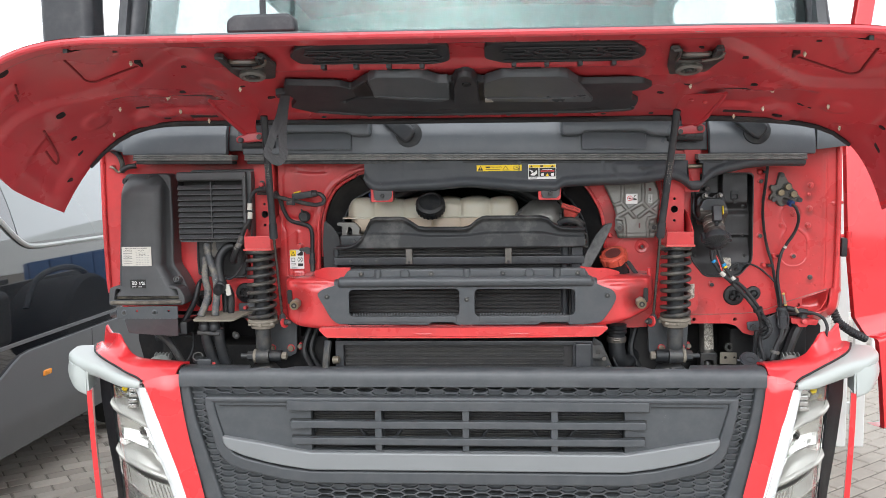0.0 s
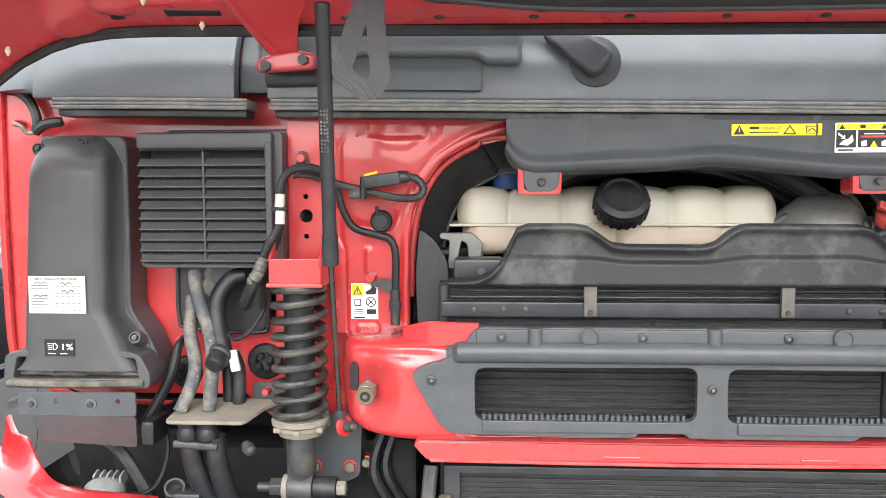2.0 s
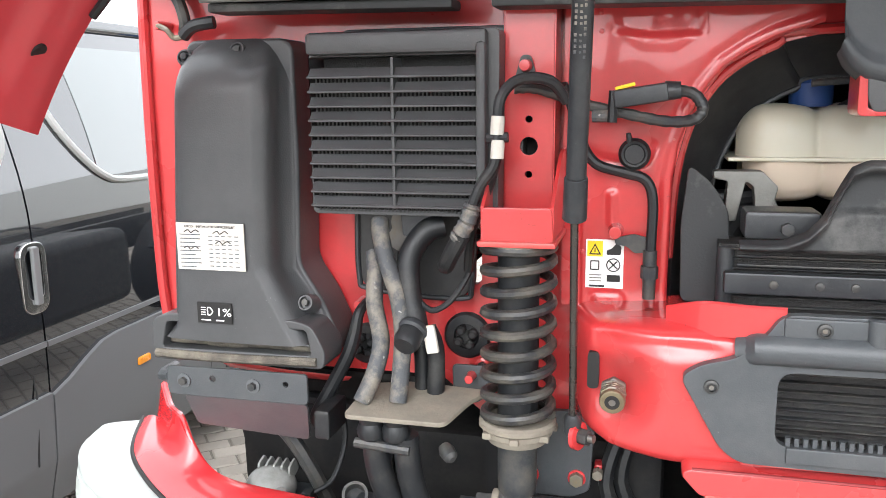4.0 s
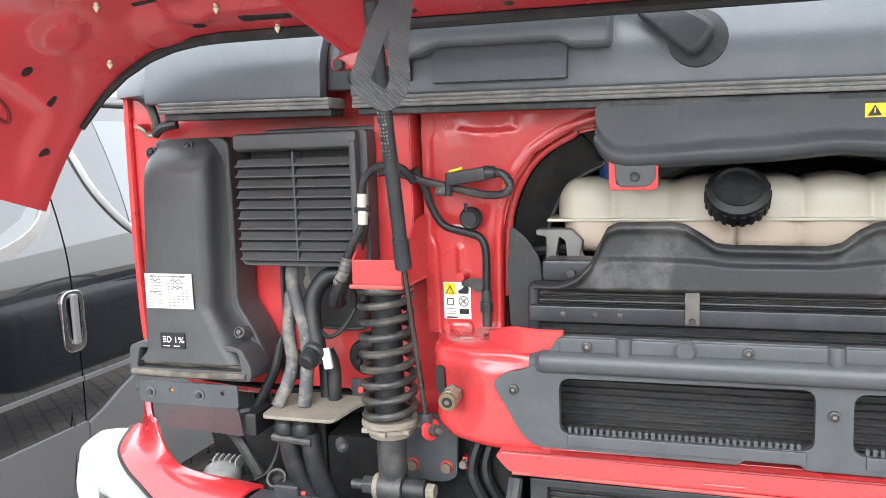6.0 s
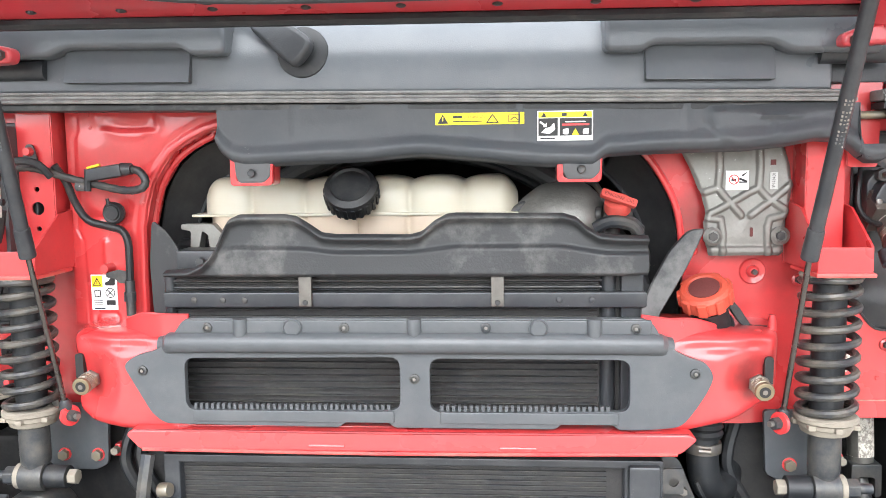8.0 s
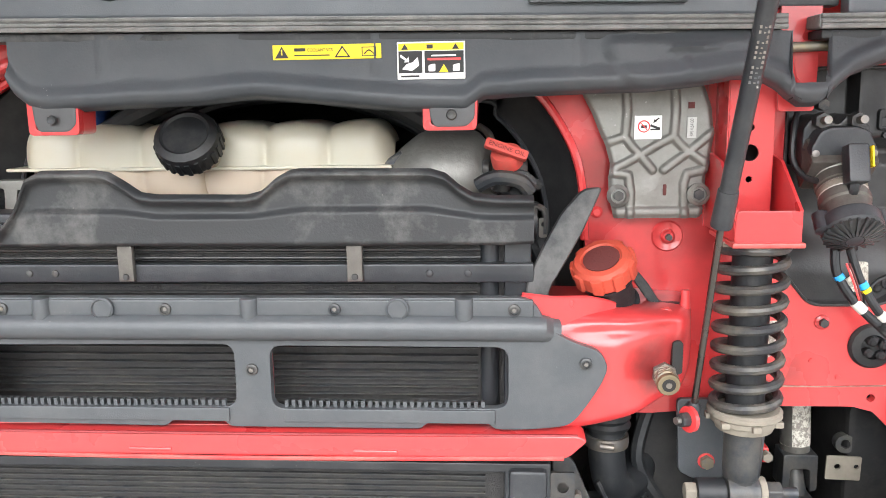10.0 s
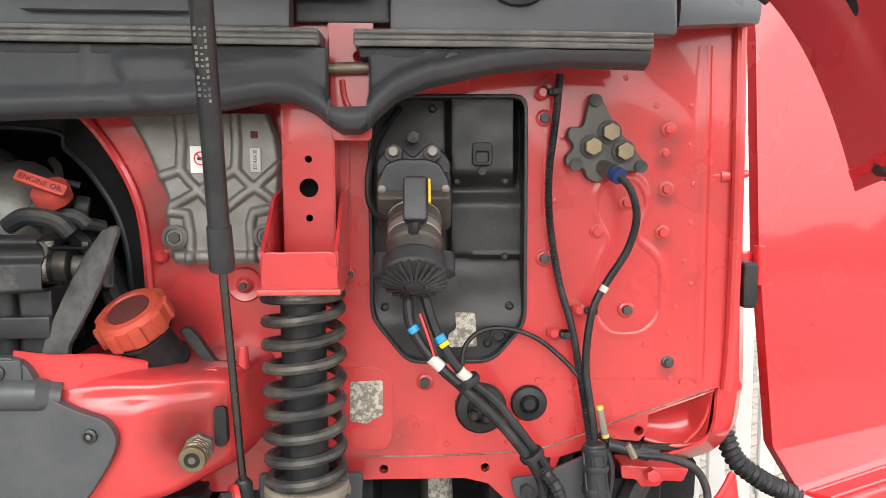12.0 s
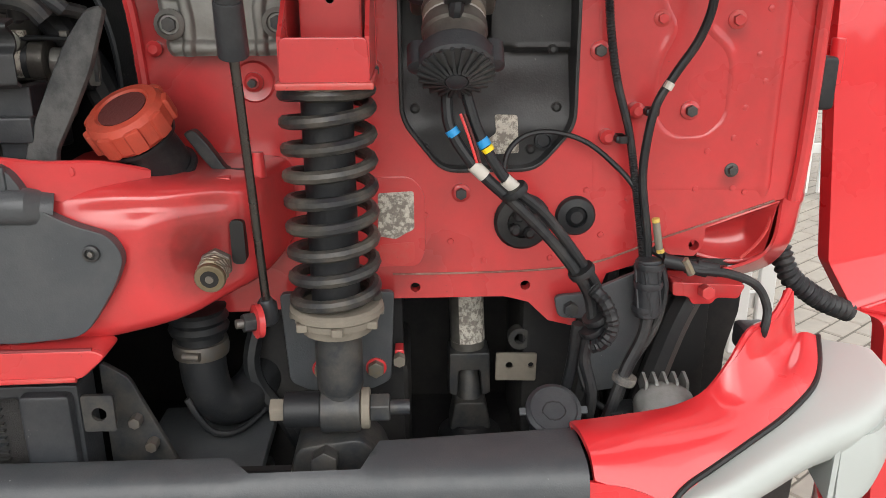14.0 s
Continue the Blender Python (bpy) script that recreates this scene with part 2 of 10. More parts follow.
    "mesh": mat("dark_filter_mesh", (0.05, 0.05, 0.05), 0.7, 0.2, 0, 0.3, 80, 900, 0.5),
    "brass": mat("gold_passivated_bolt", (0.24, 0.20, 0.13), 0.45, 0.8, 0, 0.2, 40, 200, 0.1, (0.18, 0.15, 0.1), 0.3, 60),
    "trim": mat("black_lid_trim", (0.029, 0.031, 0.036), 0.45, 0, 0, 0.2, 8, 300, 0.12, (0.075, 0.072, 0.068), 0.2, 13, 0.3),
    # Darker red that puts a pressed groove's shade into the colour.
    "groove": mat("groove_shade_red", (0.20, 0.018, 0.020), 0.6, 0, 0, 0.2, 20, 200, 0.05),
    "lip": mat("pale_grey_lip_plastic", (0.19, 0.20, 0.205), 0.4, 0, 0, 0.06, 6, 400, 0.06),
    "sink": mat("dark_cast_alloy", (0.17, 0.175, 0.17), 0.5, 0.4, 0, 0.2, 20, 200, 0.15),
    "cast": mat("grey_cast_alloy", (0.26, 0.265, 0.255), 0.55, 0.3, 0, 0.2, 20, 200, 0.15, (0.13, 0.125, 0.115), 0.3, 30, 0.2),
    "reflect": mat("satin_lamp_reflector", (0.74, 0.73, 0.68), 0.20, 0.8, 0, 0.05, 20, 60, 0.03),
    "lampgrey": mat("grey_lamp_moulding", (0.40, 0.395, 0.365), 0.35, 0.3, 0.3, 0.05, 10, 90, 0.02),
    "tyre": mat("tyre_rubber", (0.025, 0.025, 0.025), 0.8, 0, 0, 0.2, 10, 100, 0.3),
}


def stained(name, spots, base="redp", tint=(0.05, 0.02, 0.018)):
    """A copy of a paint with sooty smears round the given places (x, y, z, radius)."""
    m = M[base].copy()
    m.name = name
    nt = m.node_tree
    b = nt.nodes["Principled BSDF"]
    out = b.inputs["Base Color"].links[0].from_socket
    tc = nt.nodes.new("ShaderNodeTexCoord")
    nz = nt.nodes.new("ShaderNodeTexNoise")
    nz.inputs["Scale"].default_value, nz.inputs["Detail"].default_value = 18.0, 6.0
    nt.links.new(tc.outputs["Object"], nz.inputs["Vector"])
    for x, y, z, r, amount in spots:
        d = nt.nodes.new("ShaderNodeVectorMath")
        d.operation = "DISTANCE"
        d.inputs[1].default_value = (x, y, z)
        nt.links.new(tc.outputs["Object"], d.inputs[0])
        wob = nt.nodes.new("ShaderNodeMath")
        wob.operation = "MULTIPLY_ADD"
        wob.inputs[1].default_value, wob.inputs[2].default_value = -0.9 * r, 0.45 * r
        nt.links.new(nz.outputs["Fac"], wob.inputs[0])
        add = nt.nodes.new("ShaderNodeMath")
        nt.links.new(d.outputs["Value"], add.inputs[0])
        nt.links.new(wob.outputs[0], add.inputs[1])
        mr = nt.nodes.new("ShaderNodeMapRange")
        mr.interpolation_type = "SMOOTHSTEP"
        mr.inputs["From Min"].default_value, mr.inputs["From Max"].default_value = r, r * 0.15
        mr.inputs["To Min"].default_value, mr.inputs["To Max"].default_value = 0.0, amount
        nt.links.new(add.outputs[0], mr.inputs["Value"])
        mx = nt.nodes.new("ShaderNodeMix")
        mx.data_type = "RGBA"
        mx.inputs["B"].default_value = (*tint, 1)
        nt.links.new(out, mx.inputs["A"])
        nt.links.new(mr.outputs[0], mx.inputs["Factor"])
        out = mx.outputs["Result"]
    nt.links.new(out, b.inputs["Base Color"])
    return m


wn = M["strap"].node_tree
wave = wn.nodes.new("ShaderNodeTexWave")
wave.wave_type, wave.bands_direction = "BANDS", "DIAGONAL"
wave.inputs["Scale"].default_value, wave.inputs["Distortion"].default_value = 150.0, 1.5
wbp = wn.nodes.new("ShaderNodeBump")
wbp.inputs["Strength"].default_value, wbp.inputs["Distance"].default_value = 0.8, 0.002
wtc = wn.nodes.new("ShaderNodeTexCoord")
wn.links.new(wtc.outputs["Object"], wave.inputs["Vector"])
wn.links.new(wave.outputs["Fac"], wbp.inputs["Height"])
wn.links.new(wbp.outputs[0], wn.nodes["Principled BSDF"].inputs["Normal"])
M["redb"] = stained("red_beam_paint", [(0.585, 2.62, 1.325, 0.075, 0.75), (-0.52, 2.62, 1.33, 0.05, 0.35), (0.57, 2.70, 1.39, 0.09, 0.5), (-0.50, 2.70, 1.392, 0.07, 0.3)])
M["redw"] = stained("red_bulkhead_paint", [(0.50, 2.77, 1.56, 0.10, 0.55), (0.50, 2.77, 1.43, 0.08, 0.5), (1.155, 2.77, 1.66, 0.035, 0.4), (1.151, 2.77, 1.630, 0.022, 0.55), (1.154, 2.77, 1.584, 0.020, 0.5), (1.150, 2.77, 1.528, 0.020, 0.45), (1.161, 2.77, 1.358, 0.018, 0.45), (0.655, 2.77, 1.47, 0.05, 0.4), (0.80, 2.77, 1.275, 0.045, 0.35), (-0.88, 2.77, 1.36, 0.08, 0.25), (0.75, 2.77, 1.24, 0.06, 0.3), (1.15, 2.77, 1.28, 0.07, 0.25)])
for key in ("vanb", "vglass"):
    vb = M[key].node_tree.nodes["Principled BSDF"]
    vb.inputs["Specular IOR Level"].default_value = 0.4
    vb.inputs["IOR"].default_value = 1.6
    vb.inputs["Coat IOR"].default_value = 1.9
    vb.inputs["Coat Roughness"].default_value = 0.02
M["glass"].node_tree.nodes["Principled BSDF"].inputs["Roughness"].default_value = 0.0


# ---- builders ----
def link_mesh(name, bm, material, smooth=35):
    me = bpy.data.meshes.new(name)
    bmesh.ops.recalc_face_normals(bm, faces=bm.faces)
    bm.to_mesh(me)
    bm.free()
    me.materials.append(M[material])
    me.shade_smooth()
    me.set_sharp_from_angle(angle=radians(smooth))
    ob = new(name, me)
    if 6 <= len(me.polygons) < 3000:
        wn = ob.modifiers.new("flat_faces", "WEIGHTED_NORMAL")
        wn.keep_sharp = True
    return ob


def part(name, bm, material, parent, label="", smooth=35):
    ob = link_mesh(name, bm, material, smooth)
    ob.parent = parent
    ob.matrix_parent_inverse = parent.matrix_world.inverted()
    if label:
        ob["label"] = label
    return ob


def thing(name, label, category, at=(0, 0, 0), group="", kind=""):
    ob = new(name)
    ob.location = at
    ob.matrix_world = Matrix.Translation(at)
    ob.empty_display_size = 0.05
    return tagged(ob, label, category, group, kind)


def solo(name, bm, material, label, category, group="", kind="", smooth=35):
    return tagged(link_mesh(name, bm, material, smooth), label, category, group, kind)


def bevelled(bm, r, seg=2, angle=30):
    if r <= 0:
        return bm
    es = [e for e in bm.edges if len(e.link_faces) == 2 and e.calc_face_angle(0) > radians(angle)]
    bmesh.ops.bevel(bm, geom=es, offset=r, segments=seg, affect="EDGES", profile=0.5, clamp_overlap=True)
    return bm


def box(x0, x1, y0, y1, z0, z1, r=0.0, bm=None, seg=2):
    t = bmesh.new()
    bmesh.ops.create_cube(t, size=1, matrix=Matrix.LocRotScale(((x0 + x1) / 2, (y0 + y1) / 2, (z0 + z1) / 2), None, (abs(x1 - x0), abs(y1 - y0), abs(z1 - z0))))
    bevelled(t, r, seg)
    return merge(bm, t)


def merge(bm, t):
    if bm is None:
        return t
    me = bpy.data.meshes.new("tmp")
    t.to_mesh(me)
    t.free()
    bm.from_mesh(me)
    bpy.data.meshes.remove(me)
    return bm


def moved(bm, m):
    bmesh.ops.transform(bm, matrix=m, verts=bm.verts)
    return bm


def rod(p0, p1, r0, r1=None, seg=14, bm=None, r=0.0):
    """A round bar from p0 to p1."""
    p0, p1 = Vector(p0), Vector(p1)
    t = bmesh.new()
    d = p1 - p0
    bmesh.ops.create_cone(t, cap_ends=True, segments=seg, radius1=r0, radius2=r0 if r1 is None else r1, depth=d.length)
    bevelled(t, r, 2, 50)
    moved(t, Matrix.Translation((p0 + p1) / 2) @ d.to_track_quat("Z", "Y").to_matrix().to_4x4())
    return merge(bm, t)


def hexrod(p0, p1, r, bm=None):
    return rod(p0, p1, r, r, 6, bm, r * 0.12)


def rounded(pts, r, n=4):
    """The outline pts with its corners rounded by r."""
    out = []
    k = len(pts)
    for i in range(k):
        a, b, c = Vector(pts[i - 1]), Vector(pts[i]), Vector(pts[(i + 1) % k])
        u, w = (a - b), (c - b)
        q = min(r, u.length * 0.45, w.length * 0.45)
        p, s = b + u.normalized() * q, b + w.normalized() * q
        for j in range(n + 1):
            f = j / n
            out.append(tuple((1 - f) ** 2 * p + 2 * f * (1 - f) * b + f * f * s))
    return out


def circle(x, z, r, n=16):
    return [(x + r * math.cos(2 * math.pi * i / n), z + r * math.sin(2 * math.pi * i / n)) for i in range(n)]


def rect(x0, x1, z0, z1, r=0.0, n=4):
    p = [(x0, z0), (x1, z0), (x1, z1), (x0, z1)]
    return rounded(p, r, n) if r else p


def plate(outer, y0, y1, holes=(), r=0.0, bm=None, seg=2):
    """A plate seen from the front (x, z), from y0 to y1, with holes through it."""
    t = bmesh.new()
    loops = []
    for loop in (outer, *holes):
        vs = [t.verts.new((p[0], y0, p[1])) for p in loop]
        loops.append([t.edges.new((vs[i - 1], vs[i])) for i in range(len(vs))])
    if holes:
        bmesh.ops.triangle_fill(t, use_beauty=True, use_dissolve=False, edges=[e for l in loops for e in l])
        bmesh.ops.dissolve_limit(t, angle_limit=0.01, verts=t.verts, edges=t.edges)
    else:
        bmesh.ops.contextual_create(t, geom=[e for l in loops for e in l])
    faces = list(t.faces)
    ex = bmesh.ops.extrude_face_region(t, geom=faces)
    bmesh.ops.translate(t, vec=(0, y1 - y0, 0), verts=[v for v in ex["geom"] if isinstance(v, bmesh.types.BMVert)])
    bmesh.ops.recalc_face_normals(t, faces=t.faces)
    bevelled(t, r, seg, 50)
    return merge(bm, t)


def smooth_path(pts, n=6):
    """Points of a smooth curve through pts."""
    P = [Vector(p) for p in pts]
    out = []
    for i in range(len(P) - 1):
        a, b, c, d = P[max(i - 1, 0)], P[i], P[i + 1], P[min(i + 2, len(P) - 1)]
        for j in range(n):
            f = j / n
            out.append(0.5 * ((2 * b) + (c - a) * f + (2 * a - 5 * b + 4 * c - d) * f * f + (3 * b - a - 3 * c + d) * f ** 3))
    out.append(P[-1])
    return out


def tube(pts, r, seg=10, n=6, bm=None, radii=None, smoothit=True):
    """A hose or cable along pts."""
    P = smooth_path(pts, n) if smoothit else [Vector(p) for p in pts]
    t = bmesh.new() if bm is None else bm
    up = Vector((0.13, 0.31, 0.94))
    rings = []
    for i, p in enumerate(P):
        d = (P[min(i + 1, len(P) - 1)] - P[max(i - 1, 0)]).normalized()
        s = up - d * up.dot(d)
        s = s.normalized() if s.length > 1e-4 else d.orthogonal().normalized()
        up = s
        w = d.cross(s)
        rr = r if radii is None else radii(i / max(1, len(P) - 1)) * r
        rings.append([t.verts.new(p + rr * (math.cos(2 * math.pi * k / seg) * s + math.sin(2 * math.pi * k / seg) * w)) for k in range(seg)])
    for a, b in zip(rings, rings[1:]):
        for k in range(seg):
            t.faces.new((a[k], a[(k + 1) % seg], b[(k + 1) % seg], b[k]))
    t.faces.new(rings[0])
    t.faces.new(list(reversed(rings[-1])))
    return t


def lathe(profile, seg=24, m=Matrix(), bm=None):
    """profile: (radius, height) up the local z axis."""
    t = bmesh.new()
    rings = []
    for r, h in profile:
        rings.append([t.verts.new((max(r, 1e-5) * math.cos(2 * math.pi * k / seg), max(r, 1e-5) * math.sin(2 * math.pi * k / seg), h)) for k in range(seg)])
    for a, b in zip(rings, rings[1:]):
        for k in range(seg):
            t.faces.new((a[k], a[(k + 1) % seg], b[(k + 1) % seg], b[k]))
    t.faces.new(list(reversed(rings[0])))
    t.faces.new(rings[-1])
    moved(t, m)
    return merge(bm, t)


def towards(p, d):
    """A pose at p whose z axis points along d."""
    return Matrix.Translation(p) @ Vector(d).to_track_quat("Z", "Y").to_matrix().to_4x4()


FRONT = (0, -1, 0)


def flanged_bolt(x, y, z, r, parent, material="iron", washer="redp", name="bolt"):
    """A bolt with its washer, pointing forward from a surface at y."""
    b = part(name, hexrod((x, y, z), (x, y - r * 0.95, z), r * 0.62), material, parent)
    w = part("washer", lathe([(r, 0), (r, r * 0.25), (r * 0.75, r * 0.42), (r * 0.6, r * 0.42)], 16, towards((x, y + 0.0005, z), FRONT)), washer, parent)
    return b, w


def text(name, body, x, y, z, size, material, parent, width=None):
    cu = bpy.data.curves.new(name, "FONT")
    cu.body, cu.size, cu.extrude = body, size, 0.0002
    tmp = bpy.data.objects.new(name, cu)
    scene.collection.objects.link(tmp)
    dg = bpy.context.evaluated_depsgraph_get()
    me = bpy.data.meshes.new_from_object(tmp.evaluated_get(dg))
    bpy.data.objects.remove(tmp)
    xs = [v.co.x for v in me.vertices]
    k = 1.0 if width is None else width / max(1e-6, max(xs) - min(xs))
    me.transform(Matrix.Translation((x, y, z)) @ Matrix.Rotation(radians(90), 4, "X") @ Matrix.Diagonal((k, 1, 1, 1)))
    me.materials.clear()
    me.materials.append(M[material])
    ob = new(name, me)
    ob.parent = parent
    ob.matrix_parent_inverse = parent.matrix_world.inverted()
    return ob


def loft(sections, thick, bm=None, close=False):
    """A sheet through rows of points, thickened."""
    t = bmesh.new()
    rows = [[t.verts.new(p) for p in smooth_path(s, 6)] for s in sections]
    for a, b in zip(rows, rows[1:]):
        for k in range(len(a) - 1):
            t.faces.new((a[k], a[k + 1], b[k + 1], b[k]))
    bmesh.ops.recalc_face_normals(t, faces=t.faces)
    bmesh.ops.solidify(t, geom=list(t.faces), thickness=thick)
    return t


def dense(sections, n=5):
    """Rows smoothed between the given rows as well."""
    k = len(sections[0])
    cols = [smooth_path([s[i] for s in sections], n) for i in range(k)]
    return [[c[j] for c in cols] for j in range(len(cols[0]))]


def loft_rows(sections, thick):
    """A thick sheet through a few rows of points, smoothed both ways."""
    return loft(dense(sections), thick)


def along(pts):
    """Straight-line interpolation through (a, b) pairs."""
    def at(a):
        for (a0, b0), (a1, b1) in zip(pts, pts[1:]):
            if a <= a1:
                return b0 + (b1 - b0) * max(0.0, a - a0) / (a1 - a0)
        return pts[-1][1]
    return at


def soft(q):
    """0 to 1, eased."""
    q = min(1.0, max(0.0, q))
    return q * q * (3 - 2 * q)


def bell(d, w):
    return math.exp(-(d / w) ** 2)


def sheet(us, vs, at, thick):
    """A pressed sheet: at(u, v) gives each point of a grid, and it is thickened."""
    t = bmesh.new()
    rows = [[t.verts.new(at(u, v)) for v in vs] for u in us]
    for a, b in zip(rows, rows[1:]):
        for k in range(len(a) - 1):
            t.faces.new((a[k], b[k], b[k + 1], a[k + 1]))
    bmesh.ops.recalc_face_normals(t, faces=t.faces)
    if thick:
        bmesh.ops.solidify(t, geom=list(t.faces), thickness=thick)
    return t


def steps(a, b, n):
    return [a + (b - a) * k / n for k in range(n + 1)]


def from_line(x, z, line):
    """Distance of (x, z) from a broken line."""
    best = 9.0
    for (ax, az), (bx, bz) in zip(line, line[1:]):
        dx, dz = bx - ax, bz - az
        f = min(1.0, max(0.0, ((x - ax) * dx + (z - az) * dz) / (dx * dx + dz * dz + 1e-9)))
        best = min(best, math.hypot(x - ax - f * dx, z - az - f * dz))
    return best


def canted(bm):
    """The cowl's pieces lean a little down towards +x."""
    for v in bm.verts:
        v.co.z += CANT * (v.co.x - CX)
    return bm

# ---- ground and far surroundings ----
g = bmesh.new()
bmesh.ops.create_grid(g, x_segments=8, y_segments=8, size=400)
solo("ground", g, "joint", "sandy ground under brick paving", "ground", kind="structure")
solo("warehouse", box(-10, 60, 34, 50, 0, 7, 0.05), "wall", "pale clad warehouse behind the fence", "building")
woods = bmesh.new()
for i in range(160):
    a = math.pi * 2 * i / 160
    rad = random.uniform(70, 85)
    t = bmesh.new()
    bmesh.ops.create_icosphere(t, subdivisions=2, radius=random.uniform(2.5, 4.5))
    for v in t.verts:
        v.co *= 1 + 0.35 * noise.noise(v.co * 0.9 + Vector((i, 0, 0)))
    moved(t, Matrix.Translation((rad * math.cos(a), rad * math.sin(a), random.uniform(0.5, 2.5))))
    merge(woods, t)
solo("treeline", woods, "leaf", "far row of dark green trees", "trees", kind="stuff")


def fence(x0, x1, y, label, top=1.86, step=0.155, rails=(0.35, 1.55), wide=0.085):
    f = thing("fence", label, "fence", (x0, y, 0))
    for z in rails:
        part("rail", box(x0, x1, y + 0.02, y + 0.06, z, z + 0.07, 0.006), "fence", f)
    pal = bmesh.new()
    bmesh.ops.create_cube(pal, size=1, matrix=Matrix.LocRotScale((0, 0, (top + 0.06) / 2), None, (wide, 0.03, top - 0.06)))
    bevelled(pal, 0.006, 1)
    first = part("paling", pal, "fence", f)
    first.location = (x0 + 0.08, y, 0)
    first.matrix_parent_inverse = f.matrix_world.inverted()
    k = 1
    while x0 + 0.08 + k * step < x1 - 0.02:
        c = first.copy()
        scene.collection.objects.link(c)
        c.location = (x0 + 0.08 + k * step, y, 0)
        k += 1


fence(2.2, 9.0, 7.6, "white painted paling fence behind the truck")
fence(1.34, 2.30, 4.97, "short white paling fence panel beside the cab", 1.53, 0.105, (0.25, 1.31), 0.072)
fence(-9.0, -3.4, 13.0, "white painted paling fence behind the van")
cont = thing("container", "dark blue steel waste container on the paving", "container", (1.5, 13.5, 0))
part("body", box(0.4, 2.8, 12.8, 14.0, 0.05, 1.3, 0.03), "cont", cont)
for i in range(7):
    part("rib", box(0.5 + i * 0.37, 0.58 + i * 0.37, 12.76, 12.8, 0.1, 1.25, 0.01), "cont", cont)

# ---- black van beside the truck ----
VX = -2.46
van = thing("van", "glossy black panel van with grey lower cladding, parked", "van", (VX - 0.9, 3.6, 0))


def van_x(z):
    """How far the van's side stands back at height z."""
    if z < 0.45:
        return -0.05 + 0.05 * (z - 0.25) / 0.2
    if z < 1.25:
        return 0.015 * math.sin((z - 0.45) / 0.8 * math.pi)
    return -0.22 * ((z - 1.25) / 0.7) ** 1.6


def van_patch(y0, y1, z0, z1, off, ny=24, nz=26, top=None):
    t = bmesh.new()
    rows = []
    for j in range(ny + 1):
        y = y0 + (y1 - y0) * j / ny
        zt = z1 if top is None else top(y)
        rows.append([t.verts.new((VX + van_x(z0 + (zt - z0) * i / nz) + off, y, z0 + (zt - z0) * i / nz)) for i in range(nz + 1)])
    for a, b in zip(rows, rows[1:]):
        for i in range(nz):
            t.faces.new((a[i], b[i], b[i + 1], a[i + 1]))
    ex = bmesh.ops.extrude_face_region(t, geom=list(t.faces))
    bmesh.ops.translate(t, vec=(-0.03, 0, 0), verts=[v for v in ex["geom"] if isinstance(v, bmesh.types.BMVert)])
    return t


def step01(q):
    q = min(1.0, max(0.0, q))
    return q * q * (3 - 2 * q)


def clad_top(y):
    return 0.675 + 0.127 * step01((y - 3.85) / 0.38)


part("body", van_patch(3.895, 6.6, 0.26, 1.95, 0), "vanb", van)
part("sliding_door", van_patch(1.2, 3.887, 0.26, 1.95, 0), "vanb", van)
part("cladding", van_patch(3.895, 6.6, 0.27, 0.9, 0.016, 30, 14, clad_top), "vang", van)
part("cladding", van_patch(1.2, 3.887, 0.27, 0.69, 0.016), "vang", van)
part("rub_strip", van_patch(1.2, 3.887, 0.852, 0.870, 0.008, 12, 2), "vang", van)
part("rub_strip", van_patch(3.895, 6.6, 0.850, 0.868, 0.008, 12, 2), "vang", van)
part("front_window", van_patch(4.28, 6.3, 1.385, 1.86, 0.003, 14, 8), "vglass", van)
part("window_trim", tube([(VX + van_x(z) + 0.006, y, z) for y, z in ((4.05, 1.86), (4.08, 1.70), (4.12, 1.581), (4.20, 1.471), (4.30, 1.390), (4.42, 1.362), (4.8, 1.356), (5.3, 1.354), (6.3, 1.36))], 0.014, 8), "silver", van, "pale curved window moulding")
part("door_seam", van_patch(4.917, 4.921, 0.30, 0.80, 0.0172, 1, 12), "ink_and_shade", van)
part("roof", box(VX - 1.75, VX - 0.20, 1.3, 6.6, 1.9, 1.98, 0.03), "vanb", van)
part("far_side", box(VX - 1.85, VX - 1.80, 1.2, 6.6, 0.3, 1.92, 0.02), "vanb", van)
for y in (1.2, 6.56):
    part("end_panel", box(VX - 1.8, VX - 0.2, y, y + 0.04, 0.3, 1.9, 0.02), "vanb", van)
part("floor", box(VX - 1.75, VX - 0.08, 1.3, 6.5, 0.28, 0.34), "void", van)
for y in (1.75, 5.6):
    w = part("wheel", lathe([(0.20, -0.1), (0.30, -0.11), (0.33, -0.07), (0.33, 0.07), (0.30, 0.11), (0.20, 0.1)], 36, towards((VX - 0.16, y, 0.33), (1, 0, 0))), "tyre", van)
    part("rim", lathe([(0.2, -0.05), (0.2, 0.06), (0.17, 0.05), (0.06, 0.03), (0.05, 0.05)], 24, towards((VX - 0.15, y, 0.33), (1, 0, 0))), "steel", w)
# the window of the van's door with its frame
wbm = bmesh.new()


def van_oval(r0, off):
    out = []
    for k in range(40):
        a = 2 * math.pi * k / 40
        y = 3.085 + (0.76 + r0) * abs(math.cos(a)) ** 0.7 * (1 if math.cos(a) > 0 else -1)
        z = 1.62 + (0.25 + r0) * abs(math.sin(a)) ** 0.8 * (1 if math.sin(a) > 0 else -1)
        out.append((VX + van_x(z) + off, y, z))
    return out


